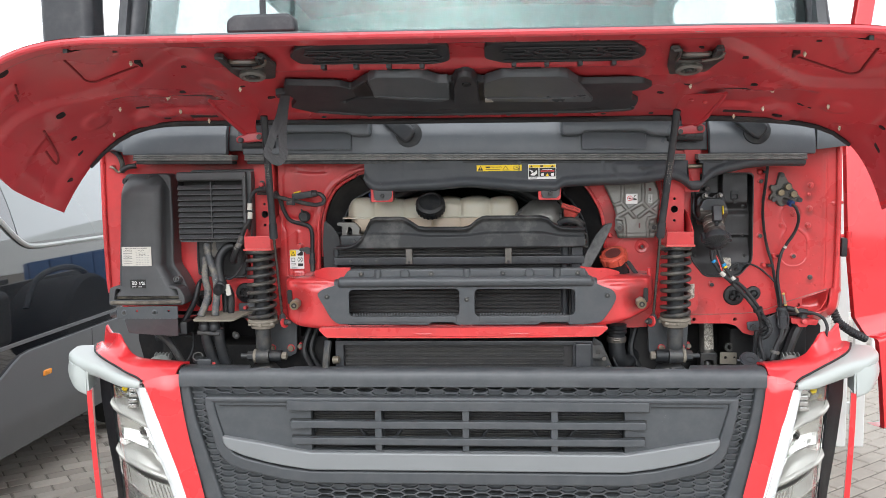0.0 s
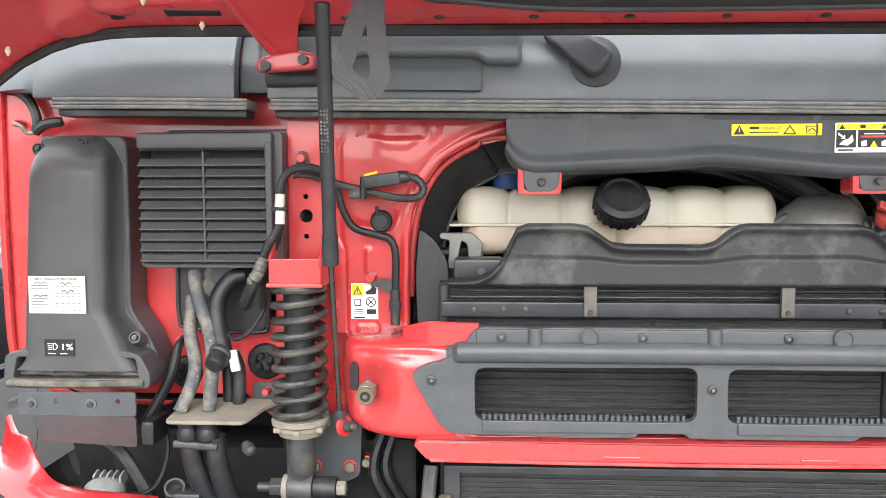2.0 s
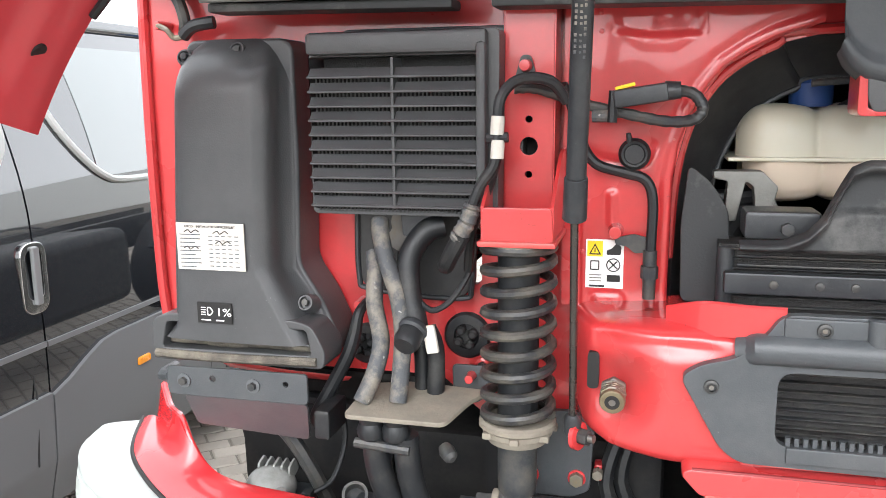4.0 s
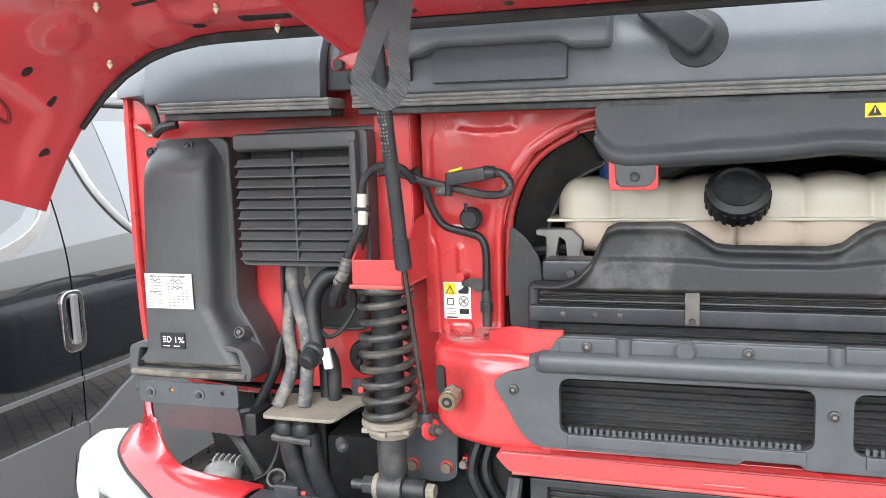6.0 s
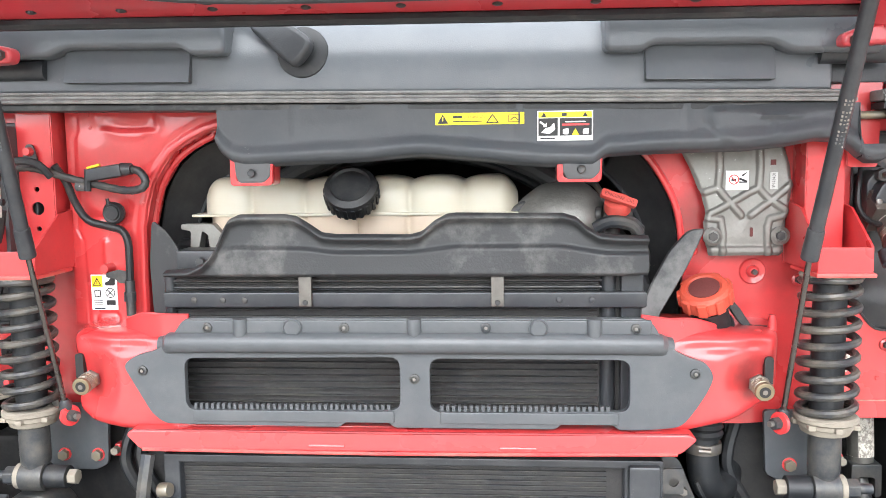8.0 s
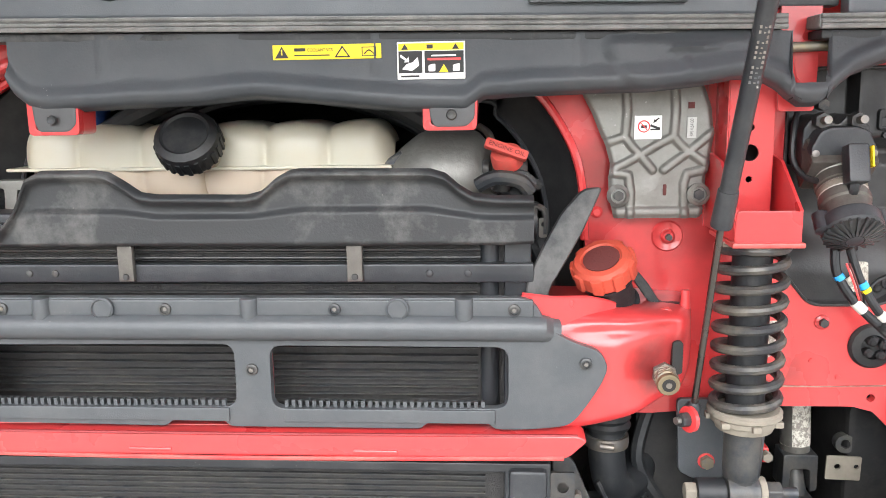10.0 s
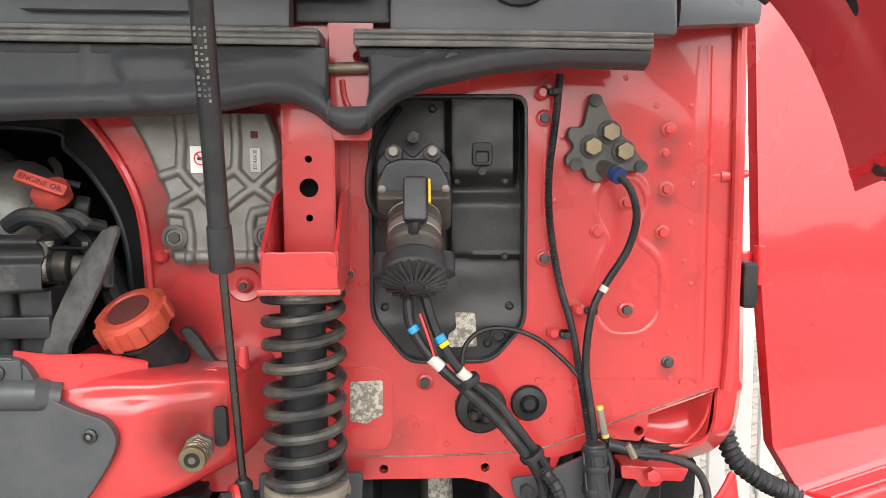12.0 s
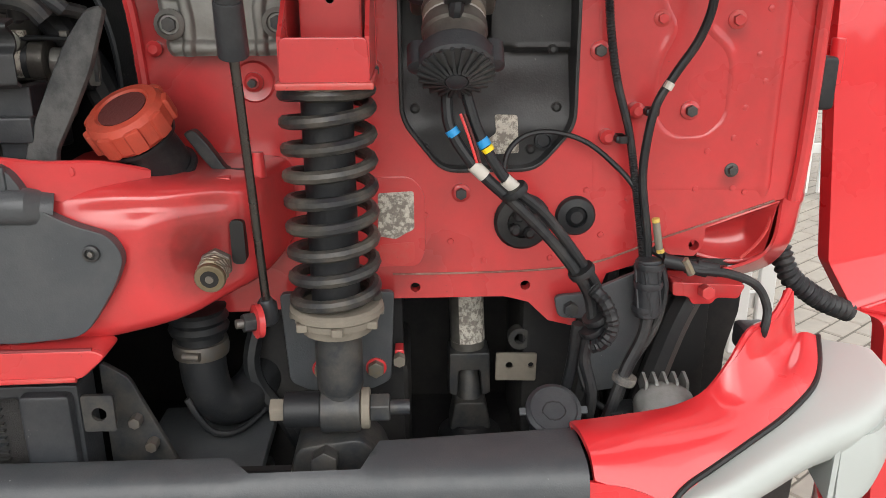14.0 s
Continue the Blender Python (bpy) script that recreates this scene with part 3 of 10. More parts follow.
inner, outer = [wbm.verts.new(p) for p in van_oval(0.0, 0.014)], [wbm.verts.new(p) for p in van_oval(0.045, 0.004)]
back = [wbm.verts.new(p) for p in van_oval(0.0, -0.01)]
for k in range(40):
    wbm.faces.new((inner[k - 1], inner[k], outer[k], outer[k - 1]))
    wbm.faces.new((inner[k - 1], back[k - 1], back[k], inner[k]))
win = part("window", wbm, "silver", van, "pale framed door window")
gb = bmesh.new()
gb.faces.new([gb.verts.new(p) for p in van_oval(0.0, 0.003)])
part("pane", gb, "vglass", win)
hd = part("door_handle", plate(rounded([(0, 0), (0.115, 0), (0.115, 0.24), (0, 0.24)], 0.05, 6), 0, 0.02, [rounded([(0.022, 0.05), (0.095, 0.05), (0.095, 0.215), (0.022, 0.215)], 0.03, 5)], 0.004), "chrome", van, "bright metal door handle")
hd.matrix_world = Matrix.Translation((VX + 0.018, 3.815, 0.97)) @ Matrix.Rotation(radians(90), 4, "Z")
grip = part("pull", box(0.044, 0.074, -0.014, 0.006, 0.03, 0.225, 0.008), "lip", hd)
grip.matrix_world = hd.matrix_world.copy()
part("side_lamp", box(VX + 0.01, VX + 0.036, 4.36, 4.44, 0.63, 0.662, 0.008), "amber", van, "small orange side marker lamp")
part("flap_seam", tube([(VX + 0.020, 3.80, 0.46), (VX + 0.021, 3.815, 0.62), (VX + 0.020, 3.822, 0.70), (VX + 0.012, 3.824, 0.76), (VX + 0.012, 3.838, 0.80), (VX + 0.012, 3.88, 0.825)], 0.003), "ink_and_shade", van)

# ---- cab body ----
cab = thing("truck_cab", "red truck cab with opened front, windscreen above", "truck cab", (CX, 3.5, 1.2))
arch = [(-0.468, 1.20), (-0.468, 1.45), (-0.462, 1.56), (-0.445, 1.63), (-0.410, 1.685), (-0.350, 1.722), (-0.27, 1.74), (0.33, 1.735),
        (0.405, 1.70), (0.455, 1.64), (0.484, 1.57), (0.492, 1.47), (0.492, 1.20)]
wall = [(-1.232, 1.90), (-1.232, 1.36), (-1.20, 1.29), (-1.10, 1.262), (-0.78, 1.262), (-0.72, 1.21), (-0.55, 1.21)] + arch + [
    (0.60, 1.20), (0.66, 1.205), (0.757, 1.213), (0.895, 1.213), (0.925, 1.205), (0.950, 1.180), (0.98, 1.172), (1.0, 1.185), (1.02, 1.24),
    (1.095, 1.263), (1.126, 1.260), (1.136, 1.272), (1.138, 1.297), (1.171, 1.310), (1.220, 1.3285), (1.243, 1.335), (1.243, 1.90)]
pocket = rounded([(0.775, 1.43), (0.82, 1.372), (0.93, 1.372), (0.972, 1.42), (0.972, 1.712), (0.80, 1.712), (0.775, 1.68)], 0.018)
heater_hole = rect(-0.88, -0.72, 1.40, 1.505, 0.012)
lowholes = [circle(0.787, 1.227, 0.006, 10), circle(0.921, 1.227, 0.006, 10), circle(1.125, 1.274, 0.0065, 10)]
part("bulkhead", plate(wall, 2.768, 2.784, [pocket, heater_hole] + lowholes, 0.0015), "redw", cab, "matt red pressed steel bulkhead")
# folded lip round the middle opening
lip = tube([(x, 2.766, z) for x, z in arch[1:-1]], 0.0065, 8, 5)
part("arch_lip", lip, "redp", cab)
part("arch_shelf", plate([(p[0] * 1.0, p[1]) for p in rounded([(-0.605, 1.385), (-0.468, 1.385), (-0.466, 1.56), (-0.447, 1.64), (-0.41, 1.695), (-0.35, 1.73), (-0.30, 1.745), (-0.30, 1.80), (-0.605, 1.80)], 0.012, 3)], 2.7395, 2.768, (), 0.003, None, 2), "redp", cab)
shelf_edge = along([(1.385, -0.468), (1.45, -0.468), (1.56, -0.466), (1.60, -0.460), (1.64, -0.447), (1.67, -0.430), (1.695, -0.410), (1.715, -0.380), (1.73, -0.350), (1.745, -0.300), (1.80, -0.300)])
rim_line = [(-0.468, 1.385), (-0.468, 1.45), (-0.466, 1.56), (-0.460, 1.60), (-0.447, 1.64), (-0.430, 1.67), (-0.410, 1.695), (-0.380, 1.715), (-0.350, 1.73), (-0.300, 1.745)]
left_seam = [(-0.583, 1.80), (-0.583, 1.735), (-0.592, 1.722), (-0.593, 1.56), (-0.583, 1.54), (-0.581, 1.39)]
dip_line = [(-0.552, 1.79), (-0.548, 1.752), (-0.532, 1.741), (-0.508, 1.726), (-0.470, 1.724), (-0.445, 1.742), (-0.435, 1.765)]
low_panel = [(-0.568, 1.385), (-0.566, 1.400), (-0.560, 1.405), (-0.530, 1.405), (-0.525, 1.400), (-0.523, 1.385)]


def shelf_at(u, z):
    x = -0.605 + (shelf_edge(z) + 0.605) * u
    d = from_line(x, z, rim_line)
    y = 2.7355 + 0.0014 * bell(d - 0.017, 0.005) - 0.0006 * bell(d - 0.007, 0.006) + 0.006 * max(0.0, 1 - d / 0.003)
    y -= 0.0012 * soft((x + 0.588) / 0.006)
    y += 0.0016 * bell(from_line(x, z, left_seam), 0.0035)
    inside = soft((z - 1.734 - 0.10 * max(0.0, -0.50 - x) + 0.004) / 0.012) * soft((x + 0.548) / 0.014) * soft((-0.432 - x) / 0.014)
    y += 0.0035 * inside - 0.0006 * bell(from_line(x, z, dip_line), 0.006)
    y -= 0.0035 * bell(from_line(x, z, [(-0.541, 1.500), (-0.541, 1.535)]), 0.006)
    y += 0.0022 * bell(from_line(x, z, low_panel), 0.004)
    y += 0.0035 * bell(from_line(x, z, [(-0.495, 1.60), (-0.505, 1.585), (-0.535, 1.578), (-0.56, 1.582)]), 0.010)
    return x, y + 0.0006 * noise.noise(Vector((x * 18, 1, z * 18))), z


part("arch_panel", sheet(steps(0, 1, 110), steps(1.386, 1.80, 190), shelf_at, 0.0), "redp", cab, smooth=60)
for x, z in ((-0.560, 1.765), (-0.559, 1.742), (-0.496, 1.775), (-0.484, 1.776), (-0.556, 1.395), (-0.541, 1.395), (-0.585, 1.60), (-0.578, 1.46)):
    part("spot_weld", lathe([(0.0035, 0), (0.003, 0.0012), (0.001, 0.0016)], 8, towards((x, 2.7345, z), FRONT)), "redp", cab)
for k in range(14):
    a = rim_line[3 + k // 2]
    b = rim_line[min(len(rim_line) - 1, 4 + k // 2)]
    f = 0.5 * (k % 2)
    x, z = a[0] + (b[0] - a[0]) * f - 0.006, a[1] + (b[1] - a[1]) * f + 0.007
    if x < -0.30 and k < 12:
        part("rim_dimple", lathe([(0.0026, 0.0008), (0.0022, 0.0014), (0.001, 0.0016)], 8, towards((x, 2.7355, z), FRONT)), "redd", cab)
# black moulding inside the middle opening
def shrunk(f, y):
    return [Vector((0.012 + (x - 0.012) * f, y, 1.2 + (z - 1.2) * f)) for x, z in arch]


tl = thing("tunnel_liner", "black moulded liner inside the red arch", "liner", (0.012, 2.84, 1.2))
part("band", loft([shrunk(0.995, 2.79), shrunk(0.955, 2.825), shrunk(0.90, 2.845), shrunk(0.895, 2.97)], 0.004), "jet", tl, smooth=50)
part("bead", tube(shrunk(0.897, 2.842), 0.0045, 8), "black", tl)
# shallow pressed field round the bolts, and small spot welds
fld = rounded([(1.070, 1.60), (1.115, 1.605), (1.128, 1.575), (1.108, 1.53), (1.146, 1.50), (1.146, 1.43), (1.125, 1.41), (1.085, 1.41), (1.068, 1.43), (1.068, 1.49), (1.088, 1.53), (1.068, 1.56)], 0.02, 5)


def in_loop(x, z, loop):
    """True where (x, z) lies inside a closed outline."""
    odd = False
    for (ax, az), (bx, bz) in zip(loop, loop[1:] + loop[:1]):
        if (az > z) != (bz > z) and x < ax + (bx - ax) * (z - az) / (bz - az):
            odd = not odd
    return odd


def panel_at(x, z):
    d = from_line(x, z, fld + fld[:1])
    inside = in_loop(x, z, fld)
    y = 2.7674 + 0.0045 * soft((0.004 + (d if inside else -d)) / 0.008) - 0.0016 * bell(d - 0.004, 0.006)
    y += 0.004 * soft((x - 1.206) / 0.012) - 0.003 * bell(x - 1.203, 0.006)
    y += 0.0006 * noise.noise(Vector((x * 14, 0, z * 14)))
    edge = min(x - 0.986, z - 1.333)
    return x, y + 0.003 * soft((0.014 - edge) / 0.014), z


part("pressed_panel", sheet(steps(0.986, 1.2285, 90), steps(1.333, 1.775, 150), panel_at, 0.0), "redw", cab, smooth=60)
for x, z in ((0.80, 1.318), (0.885, 1.318), (0.83, 1.285), (0.90, 1.285), (1.01, 1.29), (1.04, 1.335), (1.17, 1.44), (1.18, 1.50), (1.13, 1.39), (1.19, 1.60), (1.185, 1.70), (1.185, 1.65), (1.187, 1.55), (1.19, 1.47), (1.19, 1.40), (1.165, 1.345), (1.12, 1.345), (1.16, 1.405), (0.99, 1.345), (1.03, 1.62), (1.01, 1.58), (1.02, 1.66), (1.14, 1.70), (1.10, 1.735), (0.97, 1.29), (0.87, 1.26), (0.95, 1.262), (1.06, 1.39), (0.70, 1.40), (1.18, 1.34)):
    part("spot_weld", lathe([(0.004, 0), (0.0035, 0.0012), (0.001, 0.0016)], 8, towards((x, 2.7678, z), FRONT)), "redp", cab)
bowl = []
for k in range(15):
    q = k / 14
    top = Vector((1.224 - 0.088 * q, 2.769, 1.3285 - 0.031 * q))
    rim = Vector((1.226 - 0.082 * q ** 1.3, 2.781 + 0.016 * q, 1.258 - 0.008 * q - 0.012 * math.sin(math.pi * q)))
    row = []
    for j in range(11):
        f = j / 10
        p = top.lerp(rim, f)
        p.y += 0.040 * math.sin(math.pi * f) ** 0.7 * soft((q + 0.02) / 0.25) + 0.012 * f
        row.append(p)
    bowl.append(row)
part("corner_bowl", loft(bowl, 0.002), "redp", cab, smooth=70)
part("bowl_lip", tube([r[-1] for r in bowl], 0.004, 8), "redp", cab)
part("sealer_bead", tube([(1.222, 2.779, 1.326), (1.2225, 2.781, 1.307), (1.219, 2.783, 1.287), (1.209, 2.785, 1.268), (1.193, 2.788, 1.250)], 0.0022, 6), "redd", cab)
part("floor_seam", tube([(0.76, 2.767, 1.245), (0.86, 2.767, 1.245), (0.95, 2.767, 1.248), (1.011, 2.767, 1.257), (1.087, 2.767, 1.285), (1.129, 2.767, 1.299), (1.171, 2.767, 1.313), (1.217, 2.767, 1.329)], 0.0013, 6), "sealer", cab, "grey cracked seam sealer")
part("label_step", plate(rounded([(0.735, 1.255), (0.792, 1.255), (0.80, 1.275), (0.80, 1.345), (0.785, 1.365), (0.735, 1.365)], 0.012), 2.7655, 2.77, (), 0.001), "redp", cab)
# cab sides with the round lower edge, each with a window opening
for s in (-1, 1):
    prof = [(0.955, 1.232), (1.06, 1.235), (1.14, 1.242), (1.195, 1.268), (1.225, 1.31), (1.236, 1.38), (1.240, 1.55), (1.238, 1.80), (1.228, 2.10)]
    t = bmesh.new()
    ys = [2.772, 2.776, 2.79, 2.9, 3.4, 4.4] if s < 0 else [2.836, 2.840, 2.852, 2.9, 3.4, 4.4]
    ins = [0.012, 0.004, 0.0, 0.0, 0.0, 0.0]
    rows = [[t.verts.new((CX - 0.02 + s * (px - i), y, pz + (i if px < 1.2 else 0))) for px, pz in prof] for y, i in zip(ys, ins)]
    for a, b in zip(rows, rows[1:]):
        for k in range(len(prof) - 1):
            t.faces.new((a[k], a[k + 1], b[k + 1], b[k]))
    ex = bmesh.ops.extrude_face_region(t, geom=list(t.faces))
    for v in [v for v in ex["geom"] if isinstance(v, bmesh.types.BMVert)]:
        v.co.x -= s * 0.014
        v.co.z += 0.003
    part("side_wall", t, "redp", cab, smooth=50)
    part("side_flange", tube([(CX - 0.02 + s * 1.232, 2.764, 1.33), (CX - 0.02 + s * 1.236, 2.762, 1.40), (CX - 0.02 + s * 1.238, 2.762, 1.60), (CX - 0.02 + s * 1.236, 2.764, 1.83)], 0.008, 10), "redp", cab)
    sw = plate([(2.86, 2.09), (4.4, 2.09), (4.4, 3.0), (3.10, 3.0)], 0, 0.03, [rounded([(3.08, 2.16), (4.12, 2.16), (4.12, 2.85), (3.22, 2.85)], 0.05)])
    moved(sw, Matrix(((0, -1, 0, CX + s * 1.215), (1, 0, 0, 0), (0, 0, 1, 0), (0, 0, 0, 1))))
    part("window_side", sw, "black", cab)
    part("pillar", tube([(CX + s * 1.225, 2.86, 1.98), (CX + s * 1.215, 2.96, 2.22), (CX + s * 1.17, 3.1, 2.9)], 0.035, 12), "black", cab)
    # row of hem slots on the side's edge, black patches coloured as shade
    for k in range(6):
        z = 1.42 + 0.062 * k
        part("hem_slot", box(CX - 0.02 + s * 1.2345, CX - 0.02 + s * 1.2425, 2.79, 2.797, z, z + 0.02, 0.001), "ink_and_shade", cab)
inner_edge = [(1.229, 2.776, 1.83), (1.229, 2.776, 1.65), (1.233, 2.776, 1.366), (1.232, 2.776, 1.321), (1.230, 2.776, 1.283), (1.221, 2.778, 1.259), (1.203, 2.78, 1.246), (1.172, 2.788, 1.233), (1.142, 2.803, 1.224)]
outer_edge = [(1.283, 2.85, 1.83), (1.285, 2.85, 1.65), (1.295, 2.85, 1.346), (1.293, 2.85, 1.298), (1.285, 2.85, 1.250), (1.262, 2.85, 1.222), (1.232, 2.85, 1.209), (1.19, 2.852, 1.203), (1.148, 2.855, 1.200)]
mid_edge = [tuple(a * 0.45 + b * 0.55 + d for a, b, d in zip(p, q, (0.003, -0.008, -0.002))) for p, q in zip(inner_edge, outer_edge)]
part("door_pillar", loft([inner_edge, mid_edge, outer_edge, [(x - 0.012, y + 0.035, z) for x, y, z in outer_edge]], 0.004), "redp", cab, smooth=50)
part("pillar_back", plate([(1.14, 1.24), (1.205, 1.232), (1.25, 1.228), (1.278, 1.26), (1.284, 1.31), (1.284, 1.40), (1.14, 1.40)], 2.846, 2.850), "redp", cab)
part("back_wall", box(-1.2, 1.25, 4.4, 4.44, 1.25, 3.0), "cabin", cab)
part("roof", box(-1.2, 1.25, 3.0, 4.44, 2.98, 3.04, 0.02), "redp", cab)
part("cab_floor", box(-1.18, 1.23, 2.86, 4.4, 1.9, 1.93), "cabin", cab)
wsb = bmesh.new()
for k in range(13):
    a = -1.19 + 2.38 * k / 12
    bow = 0.10 * (a / 1.19) ** 2
    wsb.verts.new((CX + a, 2.82 + bow, 1.96))
    wsb.verts.new((CX + a * 0.96, 3.02 + bow, 2.95))
wsb.verts.ensure_lookup_table()
for k in range(12):
    wsb.faces.new([wsb.verts[i] for i in (2 * k, 2 * k + 2, 2 * k + 3, 2 * k + 1)])
bmesh.ops.solidify(wsb, geom=list(wsb.faces), thickness=0.006)
ws = part("windscreen", wsb, "glass", cab, "pale green tinted windscreen")
ws.visible_shadow = False
part("sill", box(-1.17, 1.22, 2.84, 3.0, 1.90, 1.97, 0.02), "black", cab)
part("header", box(-1.15, 1.2, 3.0, 3.1, 2.90, 2.99, 0.02), "black", cab)
# small pins on the cab's side
for x, z in ((1.262, 1.610),):
    part("pin", rod((1.215, 2.775, z), (1.262, 2.772, z + 0.003), 0.0075, 0.005, 10, None, 0.001), "redp", cab)
    part("collar", rod((1.225, 2.775, z), (1.238, 2.775, z), 0.011, 0.011, 10, None, 0.001), "redp", cab)
part("pin", rod((-1.19, 2.766, 1.768), (-1.19, 2.735, 1.768), 0.008, 0.006, 10, None, 0.001), "redp", cab)
part("hinge_block", box(-1.235, -1.222, 2.80, 2.83, 1.495, 1.545, 0.003), "black", cab)
# threaded studs and bolts of the right-hand panel
for x, z, r, mm in ((1.156, 1.670, .0105, "redp"), (1.151, 1.640, .0065, "redp"), (1.154, 1.594, .0105, "redp"), (1.150, 1.538, .0105, "redp"),
                    (1.065, 1.540, .0095, "redp"), (1.103, 1.577, .0105, "redp")):
    flanged_bolt(x, 2.768, z, r, cab, mm, "redd", "stud")
for x, z in ((1.105, 1.438), (0.996, 1.685), (0.997, 1.506), (0.842, 1.345), (0.745, 1.487), (0.748, 1.685), (-0.719, 1.282), (0.69, 1.46)):
    flanged_bolt(x, 2.767, z, 0.0110, cab, "iron", "redp")
flanged_bolt(1.161, 2.768, 1.367, 0.0085, cab, "iron", "iron")
part("ring_boss", lathe([(0.024, 0), (0.021, 0.003), (0.016, 0.0015), (0.011, 0.001), (0.0105, 0.006), (0.007, 0.010)], 24, towards((0.612, 2.7685, 1.475), FRONT)), "redp", cab)
part("stud", rod((0.612, 2.767, 1.475), (0.612, 2.750, 1.475), 0.005, 0.0045, 10), "iron", cab)
part("button", lathe([(0.009, 0), (0.009, 0.006), (0.005, 0.01)], 12, towards((0.508, 2.767, 1.512), FRONT)), "redp", cab)
for x, z, r in ((0.978, 1.315, 0.024), (0.915, 1.309, 0.034), (-0.741, 1.326, 0.034), (-0.893, 1.304, 0.031)):
    gr = part("grommet", lathe([(r, 0), (r, 0.004), (r * 0.9, 0.008), (r * 0.55, 0.010), (r * 0.5, 0.006), (r * 0.3, 0.012), (r * 0.16, 0.012)], 24, towards((x, 2.768, z), FRONT)), "rubber", cab, "round black rubber grommet")
    if r > 0.03:
        for a in (0.5, 2.1, 3.7, 5.3):
            part("plug", lathe([(0.007, 0), (0.007, 0.014), (0.004, 0.017)], 10, towards((x + 0.012 * math.cos(a), 2.763, z + 0.012 * math.sin(a)), FRONT)), "rubber", gr)

# the pocket behind the opening, black plastic
pk = thing("recess_liner", "black moulded plastic recess liner in red panel", "liner", (0.87, 2.8, 1.37))
part("liner_wall", plate(rounded([(0.772, 1.43), (0.82, 1.369), (0.93, 1.369), (0.975, 1.42), (0.975, 1.715), (0.80, 1.715), (0.772, 1.68)], 0.018), 2.764, 2.822,
                         [rounded([(0.7765, 1.431), (0.821, 1.3735), (0.929, 1.3735), (0.9705, 1.421), (0.9705, 1.7105), (0.801, 1.7105), (0.7765, 1.679)], 0.018)], 0.0015), "jet", pk)
part("liner_back", box(0.773, 0.974, 2.815, 2.83, 1.37, 1.714), "jet", pk)


def liner_at(x, z):
    y = 2.814 - 0.030 * soft((x - 0.872) / 0.008) * soft((0.968 - x) / 0.010) * soft((z - 1.590) / 0.03)
    y -= 0.012 * soft((x - 0.872) / 0.008) * soft((1.60 - z) / 0.03) * soft((z - 1.500) / 0.01) + 0.030 * soft((1.510 - z) / 0.10)
    y -= 0.007 * bell(z - 1.505, 0.003) * soft((x - 0.90) / 0.01)
    y += 0.0012 * noise.noise(Vector((x * 30, 3, z * 30)))
    return x, y, z


part("moulded_back", sheet(steps(0.775, 0.972, 70), steps(1.371, 1.712, 110), liner_at, 0.0), "jet", pk, smooth=50)
for x, z in ((0.79, 1.44), (0.955, 1.44), (0.95, 1.505), (0.886, 1.605), (0.950, 1.605), (0.855, 1.700), (0.80, 1.395), (0.925, 1.392)):
    part("rivet", lathe([(0.006, 0), (0.006, 0.003), (0.003, 0.005)], 10, towards((x, liner_at(x, z)[1] + 0.001, z), FRONT)), "jet", pk)
part("drain_ring", lathe([(0.011, 0), (0.011, 0.004), (0.008, 0.005), (0.007, 0.001)], 18, towards((0.940, liner_at(0.940, 1.402)[1], 1.402), FRONT)), "black", pk)
part("hook", plate(rounded([(0.905, 1.625), (0.931, 1.625), (0.931, 1.655), (0.905, 1.655)], 0.006), 2.776, 2.788, [rounded([(0.910, 1.630), (0.926, 1.630), (0.926, 1.643), (0.910, 1.643)], 0.003)], 0.002), "rubber", pk)
part("peg", rod((0.918, 2.790, 1.618), (0.918, 2.778, 1.618), 0.006, 0.005), "jet", pk)

# hat channels and spring seats
for s, x0, x1 in ((-1, -0.676, -0.614), (1, 0.676, 0.735)):
    xm = (x0 + x1) / 2
    ch = thing("spring_bracket", "red pressed steel channel with spring seat", "bracket", (xm, 2.75, 1.5), "spring brackets")
    part("channel", plate(rect(x0, x1, 1.50, 1.80, 0.004), 2.700, 2.705, [circle(xm, 1.600, 0.0115), circle(xm, 1.634, 0.0045, 10), circle(xm, 1.564, 0.0045, 10)], 0.001), "redp", ch)
    # Near-black sheet that reads as shade through the channel's holes.
    part("channel_back", box(x0, x1, 2.745, 2.75, 1.50, 1.80), "void", ch)
    for xx in (x0, x1):
        part("channel_side", box(xx - 0.002, xx + 0.002, 2.702, 2.768, 1.50, 1.80, 0.001), "redp", ch)
        part("channel_flange", box(xx - 0.014, xx + 0.014, 2.764, 2.7675, 1.49, 1.80, 0.001), "redp", ch)
    fr = [(x0 - 0.013, 1.492), (x1 + 0.013, 1.492), (x1 + 0.0105, 1.533), (x0 - 0.0105, 1.533)]
    part("seat_front", plate(rounded(fr, 0.006, 3), 2.606, 2.612, (), 0.0015), "redp", ch)
    for sx, xx in ((-1, x0 - 0.0105), (1, x1 + 0.0105)):
        sd = plate([(2.608, 1.492), (2.765, 1.492), (2.765, 1.60), (2.69, 1.59), (2.608, 1.534)], 0, 0.004)
        moved(sd, Matrix(((0, 1, 0, xx - 0.002), (1, 0, 0, 0), (0, 0, 1, 0), (0, 0, 0, 1))))
        part("seat_side", sd, "redp", ch)
    part("seat_plate", box(x0 - 0.016, x1 + 0.016, 2.600, 2.72, 1.486, 1.493, 0.002), "redd", ch, "dirty red lower plate")
    part("seat_inside", box(x0 - 0.008, x1 + 0.008, 2.612, 2.72, 1.493, 1.500), "redd", ch)

# ---- dark cowl under the windscreen ----
cowl = thing("cowl", "dark grey plastic cowl panel below the windscreen", "cowl", (CX, 2.75, 1.79))


